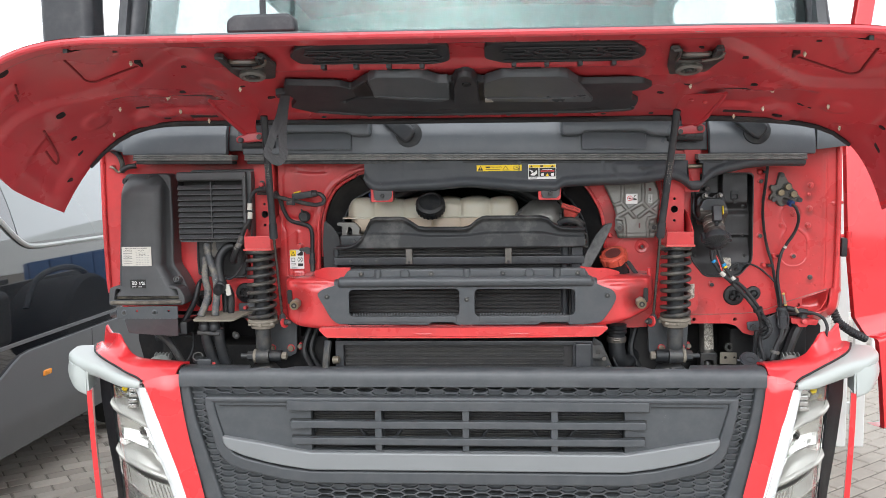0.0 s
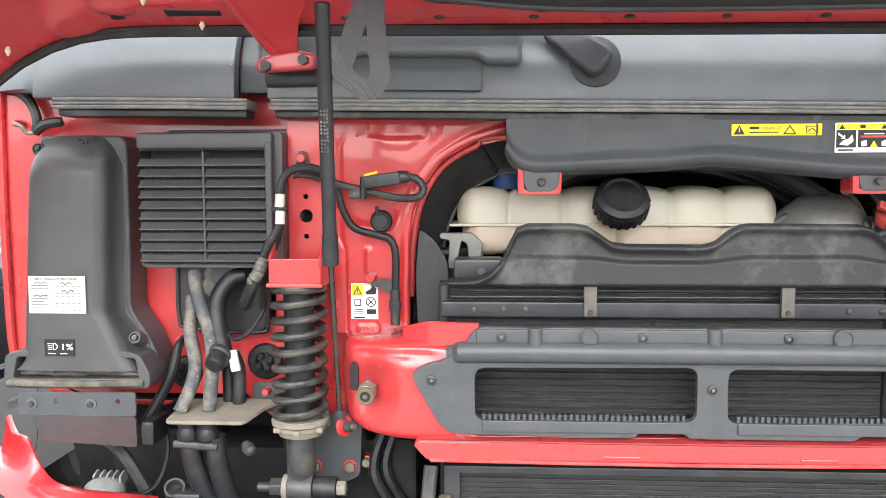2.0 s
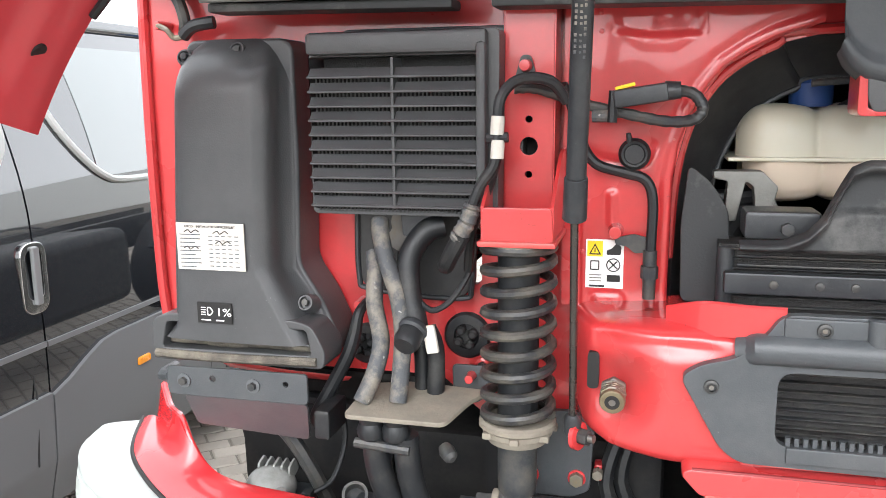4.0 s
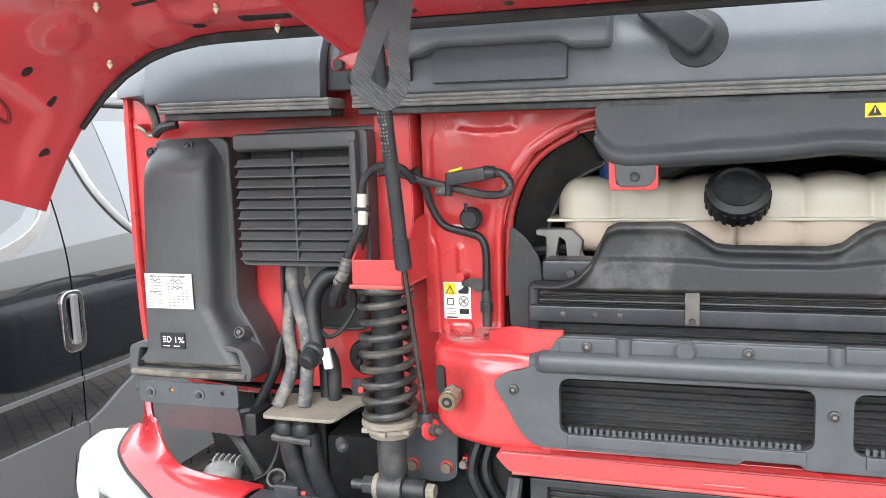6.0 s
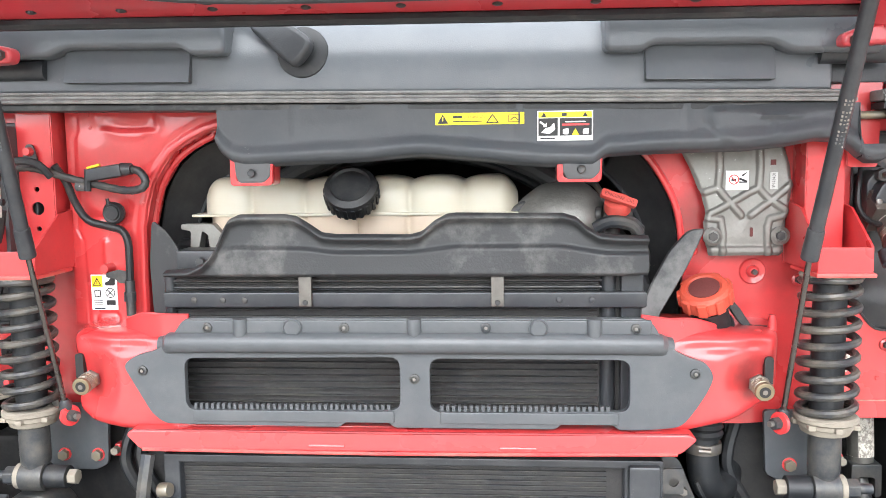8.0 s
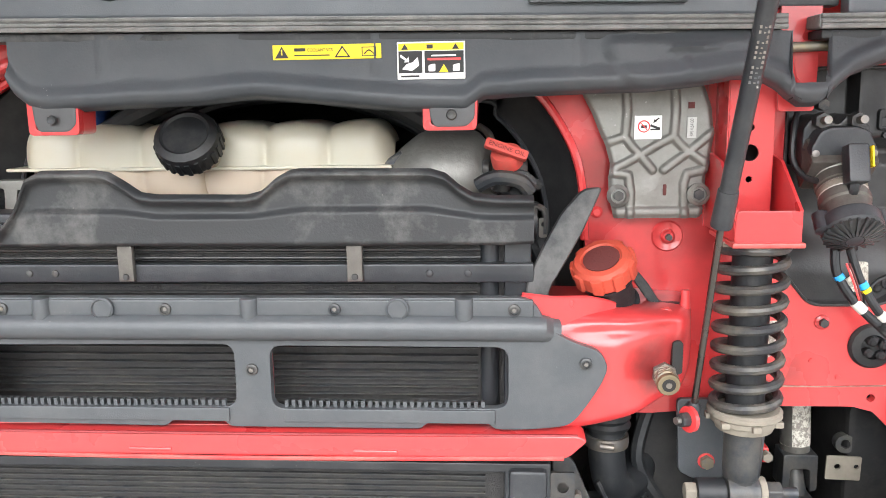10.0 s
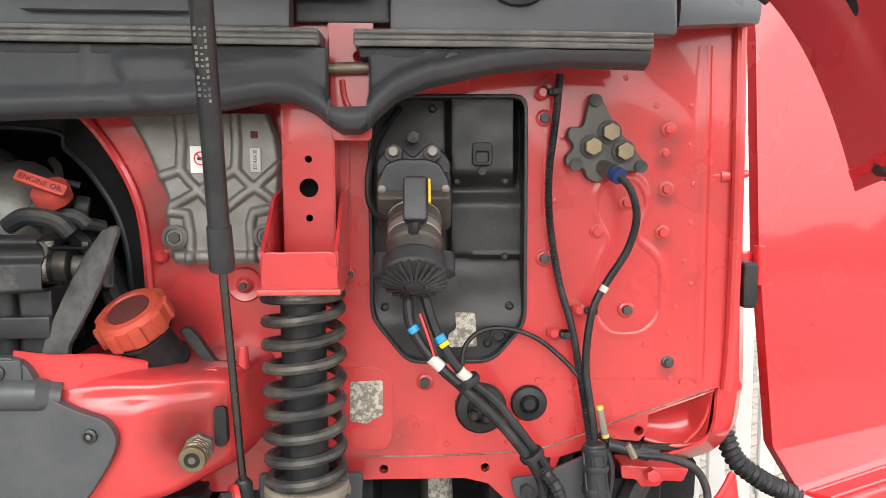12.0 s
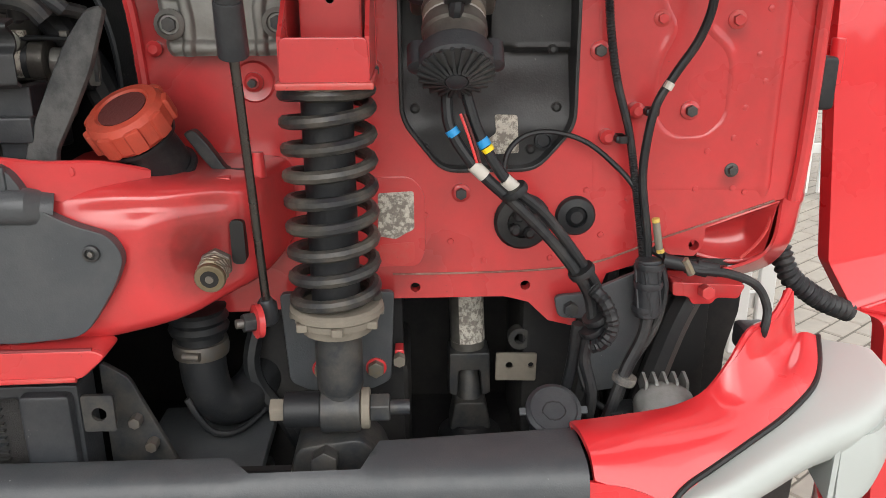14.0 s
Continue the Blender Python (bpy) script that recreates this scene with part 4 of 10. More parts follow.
def cowl_patch(x0, x1, z0, z1, dy=0.0, r=0.006):
    """A piece of the sloping cowl."""
    t = bmesh.new()
    n = 8
    rows = []
    for i in range(n + 1):
        f = i / n
        z = z0 + (z1 - z0) * f
        q = (z - 1.79) / 0.21
        y = 2.655 + 0.02 * q + 0.19 * max(0.0, q - 0.25) ** 1.7 + dy
        rows.append([t.verts.new((x, y, z)) for x in (x0, (x0 + x1) / 2, x1)])
    for a, b in zip(rows, rows[1:]):
        for k in range(2):
            t.faces.new((a[k], a[k + 1], b[k + 1], b[k]))
    ex = bmesh.ops.extrude_face_region(t, geom=list(t.faces))
    bmesh.ops.translate(t, vec=(0, 0.03, 0), verts=[v for v in ex["geom"] if isinstance(v, bmesh.types.BMVert)])
    bmesh.ops.recalc_face_normals(t, faces=t.faces)
    return canted(bevelled(t, r, 2, 60))


part("centre_panel", cowl_patch(-0.70, 0.695, 1.787, 2.0), "cowl", cowl)
part("side_panel", cowl_patch(-1.11, -0.755, 1.787, 2.0, 0.004), "cowl", cowl)
part("side_panel", cowl_patch(0.805, 1.132, 1.787, 2.0, 0.004), "cowl", cowl)
part("step_block", cowl_patch(-0.755, -0.70, 1.80, 1.90, 0.03, 0.004), "black", cowl)
part("step_block", cowl_patch(0.695, 0.805, 1.80, 1.90, 0.03, 0.004), "black", cowl)
for x0, x1 in ((-1.235, -1.114), (1.137, 1.25)):
    t = bmesh.new()
    n = 8
    ring = []
    for k in range(n + 1):
        f = k / n
        x = x0 + (x1 - x0) * f
        far = (x - CX) / 1.21
        back = 2.665 + 0.045 * max(0, abs(far) - 0.90) ** 1.5 / 0.1 ** 1.5
        ring.append([t.verts.new((x, back + d, z)) for d, z in ((0.006, (1.812 if x0 < 0 else 1.784) + 0.012 * abs(x - CX - (1.11 if x0 > 0 else -1.11)) / 0.12), (0, 1.824 if x0 < 0 else 1.806), (0.0, 1.86), (0.03, 1.92), (0.10, 1.98))])
    for a, b in zip(ring, ring[1:]):
        for i in range(4):
            t.faces.new((a[i], b[i], b[i + 1], a[i + 1]))
    ex = bmesh.ops.extrude_face_region(t, geom=list(t.faces))
    bmesh.ops.translate(t, vec=(0, 0.03, 0), verts=[v for v in ex["geom"] if isinstance(v, bmesh.types.BMVert)])
    part("corner_cap", t, "cowl", cowl)
for s, xa, xb in ((-1, -0.552, -0.337), (1, 0.404, 0.604)):
    face = plate(rect(xa, xb, 1.803, 1.868, 0.003), 2.640, 2.672, (), 0.0015)
    for v in face.verts:
        v.co.y += 0.30 * (v.co.z - 1.805)
    part("recess_face", canted(face), "cowl", cowl)
    ends = (xa, xb) if s > 0 else (xb, xa)
    grip_line = [(ends[0] - s * 0.066, 1.846), (ends[0] - s * 0.008, 1.846), (ends[0] + s * 0.010, 1.858), (ends[1] - s * 0.010, 1.858), (ends[1] + s * 0.020, 1.843), (ends[1] + s * 0.155, 1.840), (ends[1] + s * 0.155, 1.918), (ends[0] - s * 0.066, 1.918)]
    part("step_grip", canted(plate(rounded(grip_line, 0.012, 4), 2.628, 2.70, (), 0.010, None, 3)), "cowl", cowl, "moulded grab rail")


def wiper(x, z):
    w = thing("wiper", "black wiper arm on round cowl grommet", "wiper", (x, 2.66, z))
    part("grommet", lathe([(0.043, 0), (0.042, 0.004), (0.03, 0.007), (0.02, 0.007)], 24, towards((x, 2.664, z), (0, -1, 0.15))), "rubber", w)
    a = plate(rounded([(-0.028, -0.022), (0.028, -0.022), (0.022, 0.10), (-0.022, 0.10)], 0.022, 6), -0.024, 0, (), 0.008, None, 3)
    moved(a, Matrix.Translation((x, 2.648, z)) @ Matrix.Rotation(radians(52), 4, "Y").inverted() @ Matrix.Rotation(radians(-18), 4, "X"))
    part("arm", a, "black", w)
    part("link", rod((x - 0.06, 2.65, z + 0.055), (x - 0.20, 2.70, z + 0.11), 0.012, 0.010), "black", w)


wiper(-0.150, 1.855)
wiper(0.950, 1.845)
part("sensor_dot", box(0.52, 0.545, 2.664, 2.668, 1.90, 1.905), "white", cowl)

seal = thing("cowl_seal", "weathered grey rubber seal strip under cowl", "seal", (CX, 2.65, 1.77))
for x0, x1 in ((-1.065, -0.728), (-0.690, 0.728), (0.765, 1.100)):
    part("strip", canted(box(x0, x1, 2.643, 2.70, 1.770, 1.787, 0.003)), "strip", seal)
    for z, y, r in ((1.7845, 2.6425, 0.0030), (1.7775, 2.6415, 0.0026), (1.7715, 2.6405, 0.0034)):
        part("bead", canted(tube([(x0 + 0.002, y, z), ((x0 + x1) / 2, y - 0.001, z + 0.0006), (x1 - 0.002, y, z)], r, 8, 8)), "strip", seal)
    part("lower_lip", canted(box(x0 + 0.006, x1 - 0.004, 2.650, 2.70, 1.757, 1.769, 0.003)), "dusty", seal)
flap = thing("splash_flap", "black rubber splash flap with stickers", "flap", (CX, 2.65, 1.68))
flap_foot = along([(-0.296, 1.705), (-0.289, 1.690), (-0.272, 1.675), (-0.25, 1.669), (-0.154, 1.673), (-0.04, 1.677), (0.043, 1.684), (0.108, 1.678), (0.19, 1.669), (0.245, 1.664), (0.322, 1.662), (0.345, 1.679), (0.405, 1.682),
                   (0.493, 1.684), (0.56, 1.685), (0.623, 1.691), (0.667, 1.699), (0.698, 1.697), (0.723, 1.685), (0.748, 1.663), (0.776, 1.663), (0.786, 1.678), (0.811, 1.70), (0.849, 1.715), (0.925, 1.731), (1.0, 1.737), (1.095, 1.734)])
bulge_line = along([(1.66, 0.545), (1.692, 0.530), (1.712, 0.506), (1.735, 0.494), (1.78, 0.490)])


def flap_at(x, f):
    foot, top = flap_foot(x), 1.767 + CANT * (x - CX)
    if 0.7365 < x < 0.7815:
        top = 1.690
    z = foot + (top - foot) * f ** 1.35
    h = z - foot
    y = 2.6535 - 0.011 * bell(h - 0.016, 0.012) + 0.016 * soft((0.007 - h) / 0.007)
    y -= 0.008 * soft((x - bulge_line(z)) / 0.022) * soft((0.73 - x) / 0.04) * soft((1.76 - z) / 0.02)
    y -= 0.004 * bell(min(abs(z - 1.737), 9), 0.0025) * bell(max(0.0, abs(x - 0.612) - 0.028), 0.004) + 0.004 * bell(x - 0.594 - 0.5 * (1.737 - z), 0.003) * soft((1.74 - z) / 0.004) * soft((z - 1.706) / 0.004)
    for q in (-0.165, 0.205, 0.47, 0.85):
        y -= 0.003 * bell(x - q, 0.0035) * soft((z - 1.705) / 0.02)
    calm = 1 - soft((0.36 - abs(x - 0.195) - 0.17) / 0.04) * soft((z - 1.695) / 0.008)
    y += calm * (0.0022 * noise.noise(Vector((x * 9, 0.3, z * 22))) + 0.0008 * noise.noise(Vector((x * 40, 2.3, z * 60))))
    return x, y if z < 1.755 else max(y, 2.648), z


flap_xs = sorted(set(steps(-0.296, 0.736, 200) + [0.7365, 0.737, 0.75, 0.76, 0.77, 0.781, 0.7815] + steps(0.782, 1.095, 60)))
part("sheet", sheet(flap_xs, steps(0, 1, 26), flap_at, 0.003), "flapm", flap, smooth=60)
for x, z in ((-0.235, 1.735), (0.025, 1.74), (0.57, 1.715), (0.875, 1.742)):
    part("press_stud", lathe([(0.010, 0), (0.009, 0.004), (0.004, 0.004)], 16, towards((x, flap_at(x, 0.8)[1] + 0.001, z), FRONT)), "flapm", flap)
hb = thing("hinge_bracket", "red hinge bracket seen through the flap", "bracket", (0.758, 2.70, 1.66))
part("plate", plate(rounded([(0.735, 1.655), (0.782, 1.655), (0.786, 1.80), (0.732, 1.80)], 0.006), 2.688, 2.694, [circle(0.768, 1.752, 0.006, 12)], 0.0015), "redp", hb)
part("cross_rod", rod((0.722, 2.676, 1.7365), (0.796, 2.676, 1.7385), 0.0065, None, 14, None, 0.001), "zinc", hb, "bare metal cross rod")
flanged_bolt(0.757, 2.688, 1.679, 0.011, hb, "sink", "redp")
part("rib", tube([(0.748, 2.687, 1.725), (0.752, 2.685, 1.700), (0.760, 2.687, 1.690)], 0.0035, 8), "redp", hb)
# red tabs that hold the flap
for x in (-0.240, 0.302):
    tb = thing("flap_tab", "small red bracket with rubber buffer", "bracket", (x, 2.66, 1.64), "flap tabs")
    part("frame", plate(rounded([(x - 0.037, 1.637), (x + 0.035, 1.637), (x + 0.037, 1.69), (x - 0.037, 1.69)], 0.008), 2.650, 2.70, [rounded([(x - 0.026, 1.645), (x + 0.024, 1.645), (x + 0.024, 1.68), (x - 0.026, 1.68)], 0.004)], 0.002), "redp", tb)
    part("buffer", plate(rounded([(x - 0.022, 1.641), (x + 0.021, 1.641), (x + 0.033, 1.652), (x + 0.034, 1.684), (x - 0.030, 1.684), (x - 0.028, 1.655)], 0.006), 2.648, 2.69, (), 0.005), "cover", tb)
    part("screw", lathe([(0.007, 0), (0.006, 0.003), (0.003, 0.001)], 14, towards((x + 0.002, 2.6425, 1.658), FRONT)), "iron", tb)

# ---- the raised front lid ----
lid = thing("front_lid", "red front lid swung open, showing its inside", "lid", (CX, 2.56, 1.9))
LX = CX - 0.015     # the lid's middle
FX = CX + 0.012     # the middle of its pressings


def lid_end(v):
    v = min(1.0, max(0.0, v))
    return 1.287 + 0.05 * math.sin(math.pi * v) - 0.085 * v * v


def lid_drop(v):
    v = max(0.0, v)
    return 0.288 - 0.05 * v - 0.15 * (max(0.0, v - 0.35) / 0.65) ** 1.3


def wing_curve(side, s):
    """How the lid's end bends down, from 0 in the middle to 1 at its tip; the +x end bends later."""
    if side < 0:
        return max(0.0, (s - 0.66) / 0.34) ** 2.8
    q = max(0.0, (s - 0.5) / 0.5)
    return 0.16 * q * q + 0.84 * q ** 8.5


def lid_z(x, y):
    """Height of the lid's inner skin at x, y."""
    v = min(1.1, max(-0.1, (2.56 - y) / 0.59))
    s = min(1.0, abs(x - LX) / lid_end(v))
    return 1.90 + 0.16 * v - lid_drop(v) * wing_curve(x - LX, s) + LIDTILT * (x - CX)


def step(q):
    q = min(1, max(0, q))
    return q * q * (3 - 2 * q)


def bump(t, a, b, w):
    """1 between a and b, falling to 0 over w on both sides."""
    return step((t - a + w / 2) / w) * step((b - t + w / 2) / w)


def ridge_v(a):
    """The fold that runs from the striker out to the wing's tip, as a share of the lid's depth."""
    return 0.42 + 0.42 * step((1.0 - a) / 0.36) + 0.18 * step((a - 1.02) / 0.25)


def lid_relief(dx, v):
    a = abs(dx)
    r = 0.016 * step((v - ridge_v(a) + 0.03) / 0.06) * step((a - 0.60) / 0.08) * bump(v, -1, 0.93, 0.05)
    r += 0.014 * bump(v, 0.12, 0.33, 0.06) * bump(a, 0.70, 1.00, 0.06)
    r += 0.016 * bump(v, 0.66, 0.92, 0.05) * bump(a, -1, 0.40, 0.05)
    r += 0.012 * bump(v, 0.12, 0.60, 0.06) * bump(a, -1, 0.50, 0.06)
    r += 0.012 * bump(v, 0.08, 0.34, 0.05) * bump(a, 1.20, 1.275, 0.03)
    r -= 0.006 * bump(v, 0.68, 0.76, 0.03) * bump(a, 1.15, 1.22, 0.03)
    r -= 0.008 * bump(v, 0.10, 0.80, 0.08) * bump(a, 0.60, 0.66, 0.05)
    for ca, cv in ((1.09, 0.21), (0.90, 0.12), (0.98, 0.03), (0.86, 0.36), (0.66, 0.50)):
        d = math.hypot(a - ca, (v - cv) * 0.59)
        r -= 0.006 * step((0.045 - d) / 0.02)
    r -= 0.014 * bump(v, 0.925, 1.2, 0.04)
    return r


def lid_sheet(off, relief, nx, nv):
    t = bmesh.new()
    rows = []
    for j in range(nv + 1):
        v = -0.03 + 1.03 * j / nv
        y = 2.56 - 0.59 * v
        row = []
        for i in range(nx + 1):
            s = -1 + 2 * i / nx
            s = math.copysign(abs(s) ** 0.8, s)
            dx = s * (lid_end(v) + (0.004 if off else 0))
            fwd = 0.05 * max(0.0, (abs(s) - 0.75) / 0.25) ** 2 * max(0.0, v) ** 2
            z = 1.90 + 0.16 * v - lid_drop(v) * wing_curve(dx, abs(s)) + LIDTILT * dx
            row.append(t.verts.new((LX + dx, y + fwd, z + off * (1 - max(0.0, v) ** 5 * 0.9) + (lid_relief(dx, v) if relief else 0))))
        rows.append(row)
    for a, b in zip(rows, rows[1:]):
        for i in range(nx):
            t.faces.new((a[i], a[i + 1], b[i + 1], b[i]))
    return t, rows


t, rows = lid_sheet(0.0, True, 300, 90)
part("inner_skin", t, "lid", lid, "dusty red inner skin", smooth=60)
t, rows = lid_sheet(0.034, False, 150, 44)
edge_src = [r[0].co.copy() for r in rows], [r[-1].co.copy() for r in rows], [v.co.copy() for v in rows[-1]]
part("outer_skin", t, "red", lid, smooth=60)
for line in (edge_src[0], edge_src[1]):
    part("side_hem", tube([p + Vector((0, 0, -0.014)) for p in line[::3] + [line[-1]]], 0.013, 8, 2), "red", lid)
part("front_hem", tube([p + Vector((0, 0.004, -0.010)) for p in edge_src[2][::6]], 0.010, 10, 2), "lid", lid)
part("front_trim", tube([p + Vector((0, 0.002, -0.001)) for p in edge_src[2][24:127:6]], 0.004, 8, 2), "grip", lid, "thin grey edge moulding")


def on_lid(outline, h0, h1, holes=(), r=0.0):
    """A flat piece under the lid: outline in (x, y), from h0 to h1 below the skin."""
    t = plate(outline, h0, h1, holes, r)
    for v in t.verts:
        x, h, y = v.co
        v.co = (x, y, lid_z(x, y) + lid_relief(x - LX, (2.56 - y) / 0.59) - h)
    return t


def lid_pt(x, y, h=0.0):
    return Vector((x, y, lid_z(x, y) + lid_relief(x - LX, (2.56 - y) / 0.59) - h))


part("back_seal", tube([(LX + dx, 2.578 - 0.006, lid_z(LX + dx, 2.578) - 0.004) for dx in [-1.185 + 2.37 * k / 48 for k in range(49)]], 0.010, 8, 1, None, lambda f: 0.55 + 0.45 * min(1, 8 * min(f, 1 - f))), "rubber", lid, "black rubber edge seal")
# vents near the free edge
for x0, x1, ol in ((-0.385, 0.022, [(-0.387, 2.086), (-0.362, 2.040), (-0.301, 2.019), (-0.009, 2.024), (0.023, 2.042), (0.020, 2.123), (-0.02, 2.142), (-0.368, 2.130)]),
                   (0.108, 0.510, [(0.108, 2.113), (0.110, 2.042), (0.141, 2.024), (0.467, 2.038), (0.509, 2.083), (0.507, 2.116), (0.477, 2.140), (0.155, 2.142)])):
    ol = rounded(ol, 0.015)
    t = plate(ol, -0.004, 0.008, (), 0.003)
    for v in t.verts:
        x, h, y = v.co
        v.co = (x, y, lid_z(x, y) - h)
    vt = part("vent", t, "black", lid, "black slotted air vent")
    for k in range(4):
        xx = x0 + 0.075 + k * (x1 - x0 - 0.15) / 3
        for j, yy in enumerate((2.064, 2.090)):
            xo = xx + (0.022 if j else 0)
            hexa = [(xo - 0.034, yy), (xo - 0.020, yy - 0.011), (xo + 0.020, yy - 0.011), (xo + 0.034, yy), (xo + 0.020, yy + 0.011), (xo - 0.020, yy + 0.011), (xo - 0.034, yy)]
            if x0 + 0.03 < xo - 0.03 and xo + 0.034 < x1:
                part("slat", tube([Vector((px, py, lid_z(px, py) - 0.011)) for px, py in hexa], 0.0020, 6, 1, smoothit=False), "trim", vt)
        part("clip", box(xx - 0.006, xx + 0.006, 2.125, 2.155, lid_z(xx, 2.14) - 0.018, lid_z(xx, 2.14) - 0.004, 0.002), "black", vt)
    for j, yy in enumerate((2.044, 2.120)):
        part("slat", tube([Vector((px, yy, lid_z(px, yy) - 0.010)) for px in (x0 + 0.05, (x0 + x1) / 2, x1 - 0.03)], 0.003, 6), "black", vt)
# black trim in the middle
ol = rounded([(-0.443, 2.251), (-0.296, 2.264), (-0.268, 2.288), (-0.216, 2.224), (-0.182, 2.208), (-0.062, 2.208), (-0.022, 2.244), (0.018, 2.244), (0.033, 2.191), (0.052, 2.180), (0.073, 2.186), (0.086, 2.240), (0.104, 2.250), (0.155, 2.218), (0.303, 2.216), (0.328, 2.228), (0.368, 2.272), (0.534, 2.270),
              (0.561, 2.295), (0.544, 2.326), (0.512, 2.328), (0.520, 2.390), (0.541, 2.406), (0.540, 2.448), (0.488, 2.482), (0.424, 2.502), (-0.273, 2.490), (-0.409, 2.474), (-0.473, 2.424), (-0.442, 2.369), (-0.462, 2.300)], 0.008)
slit = [(-0.317, 2.383), (-0.262, 2.342), (-0.208, 2.346), (-0.208, 2.356), (-0.256, 2.354), (-0.302, 2.389)]


def flat_lid(outline, h0, h1, holes=(), r=0.0):
    """Like on_lid, but on the plain skin without its pressings."""
    t = plate(outline, h0, h1, holes, r)
    for v in t.verts:
        x, h, y = v.co
        v.co = (x, y, lid_z(x, y) - h)
    return t


trim = part("lid_trim", flat_lid(ol, -0.006, 0.014, [slit], 0.003), "trim", lid, "black plastic inner trim")
for ins, ridge in (([(-0.208, 2.213), (-0.182, 2.190), (-0.062, 2.194), (-0.020, 2.233), (0.010, 2.236), (0.004, 2.357), (-0.024, 2.380), (-0.151, 2.354), (-0.210, 2.336)], ((-0.205, 2.320), (0.0, 2.350))),
                   ([(0.104, 2.242), (0.155, 2.201), (0.303, 2.200), (0.326, 2.210), (0.369, 2.279), (0.410, 2.373), (0.403, 2.393), (0.116, 2.376), (0.101, 2.335)], ((0.11, 2.345), (0.385, 2.352)))):
    pd = part("inset", flat_lid(rounded(ins, 0.008), -0.006, 0.021, (), 0.004), "cowl", trim, "grey plastic inset")
    part("inset_rib", tube([Vector((x, y, lid_z(x, y) - 0.0215)) for x, y in ridge], 0.0025, 6), "cowl", pd)
# Hole, gaps and slots of the trim: black patches in place of shade.
part("trim_hole", flat_lid(rounded([(-0.262, 2.292), (-0.216, 2.234), (-0.208, 2.336), (-0.262, 2.334)], 0.004), 0.013, 0.0155), "ink_and_shade", trim)
for x0, x1, y1 in ((0.010, 0.019, 2.375), (0.090, 0.100, 2.380)):
    part("latch_gap", flat_lid([(x0, 2.250), (x1, 2.250), (x1, y1), (x0 - 0.004, y1)], 0.013, 0.0152), "ink_and_shade", trim)
part("bracket_tab", flat_lid(rounded([(0.104, 2.352), (0.122, 2.356), (0.128, 2.376), (0.104, 2.376)], 0.003), 0.018, 0.0225), "tagm", trim)
for x0, x1, y in ((-0.150, -0.090, 2.186), (0.185, 0.255, 2.186)):
    part("slot", flat_lid(rounded([(x0, y), (x1, y), (x1, y + 0.008), (x0, y + 0.008)], 0.003), -0.002, 0.0015), "ink_and_shade", trim)
part("scuff", flat_lid(rounded([(-0.27, 2.490), (-0.14, 2.462), (0.0, 2.450), (0.03, 2.458), (-0.12, 2.476), (-0.25, 2.500)], 0.004), 0.013, 0.0148), "dusty", trim)
part("scuff", flat_lid(rounded([(0.12, 2.468), (0.27, 2.476), (0.43, 2.450), (0.44, 2.462), (0.28, 2.492), (0.13, 2.482)], 0.004), 0.013, 0.0148), "dusty", trim)
part("trim_bead", tube([Vector((-0.40, 2.455, lid_z(-0.4, 2.455) - 0.014)), Vector((-0.17, 2.49, lid_z(-0.17, 2.49) - 0.015)), Vector((0.46, 2.475, lid_z(0.46, 2.475) - 0.015)), Vector((0.53, 2.44, lid_z(0.53, 2.44) - 0.014))], 0.005, 8), "trim", trim)
part("latch_rib", flat_lid(rounded([(0.020, 2.268), (0.033, 2.186), (0.052, 2.173), (0.073, 2.181), (0.085, 2.229), (0.088, 2.376), (0.016, 2.376)], 0.010), 0.008, 0.028, (), 0.005), "trim", trim)
part("latch_hole", lathe([(0.012, 0), (0.012, 0.004), (0.006, 0.002)], 14, towards(Vector((0.057, 2.222, lid_z(0.057, 2.222) - 0.028)), (0, -0.2, -1))), "ink_and_shade", trim)
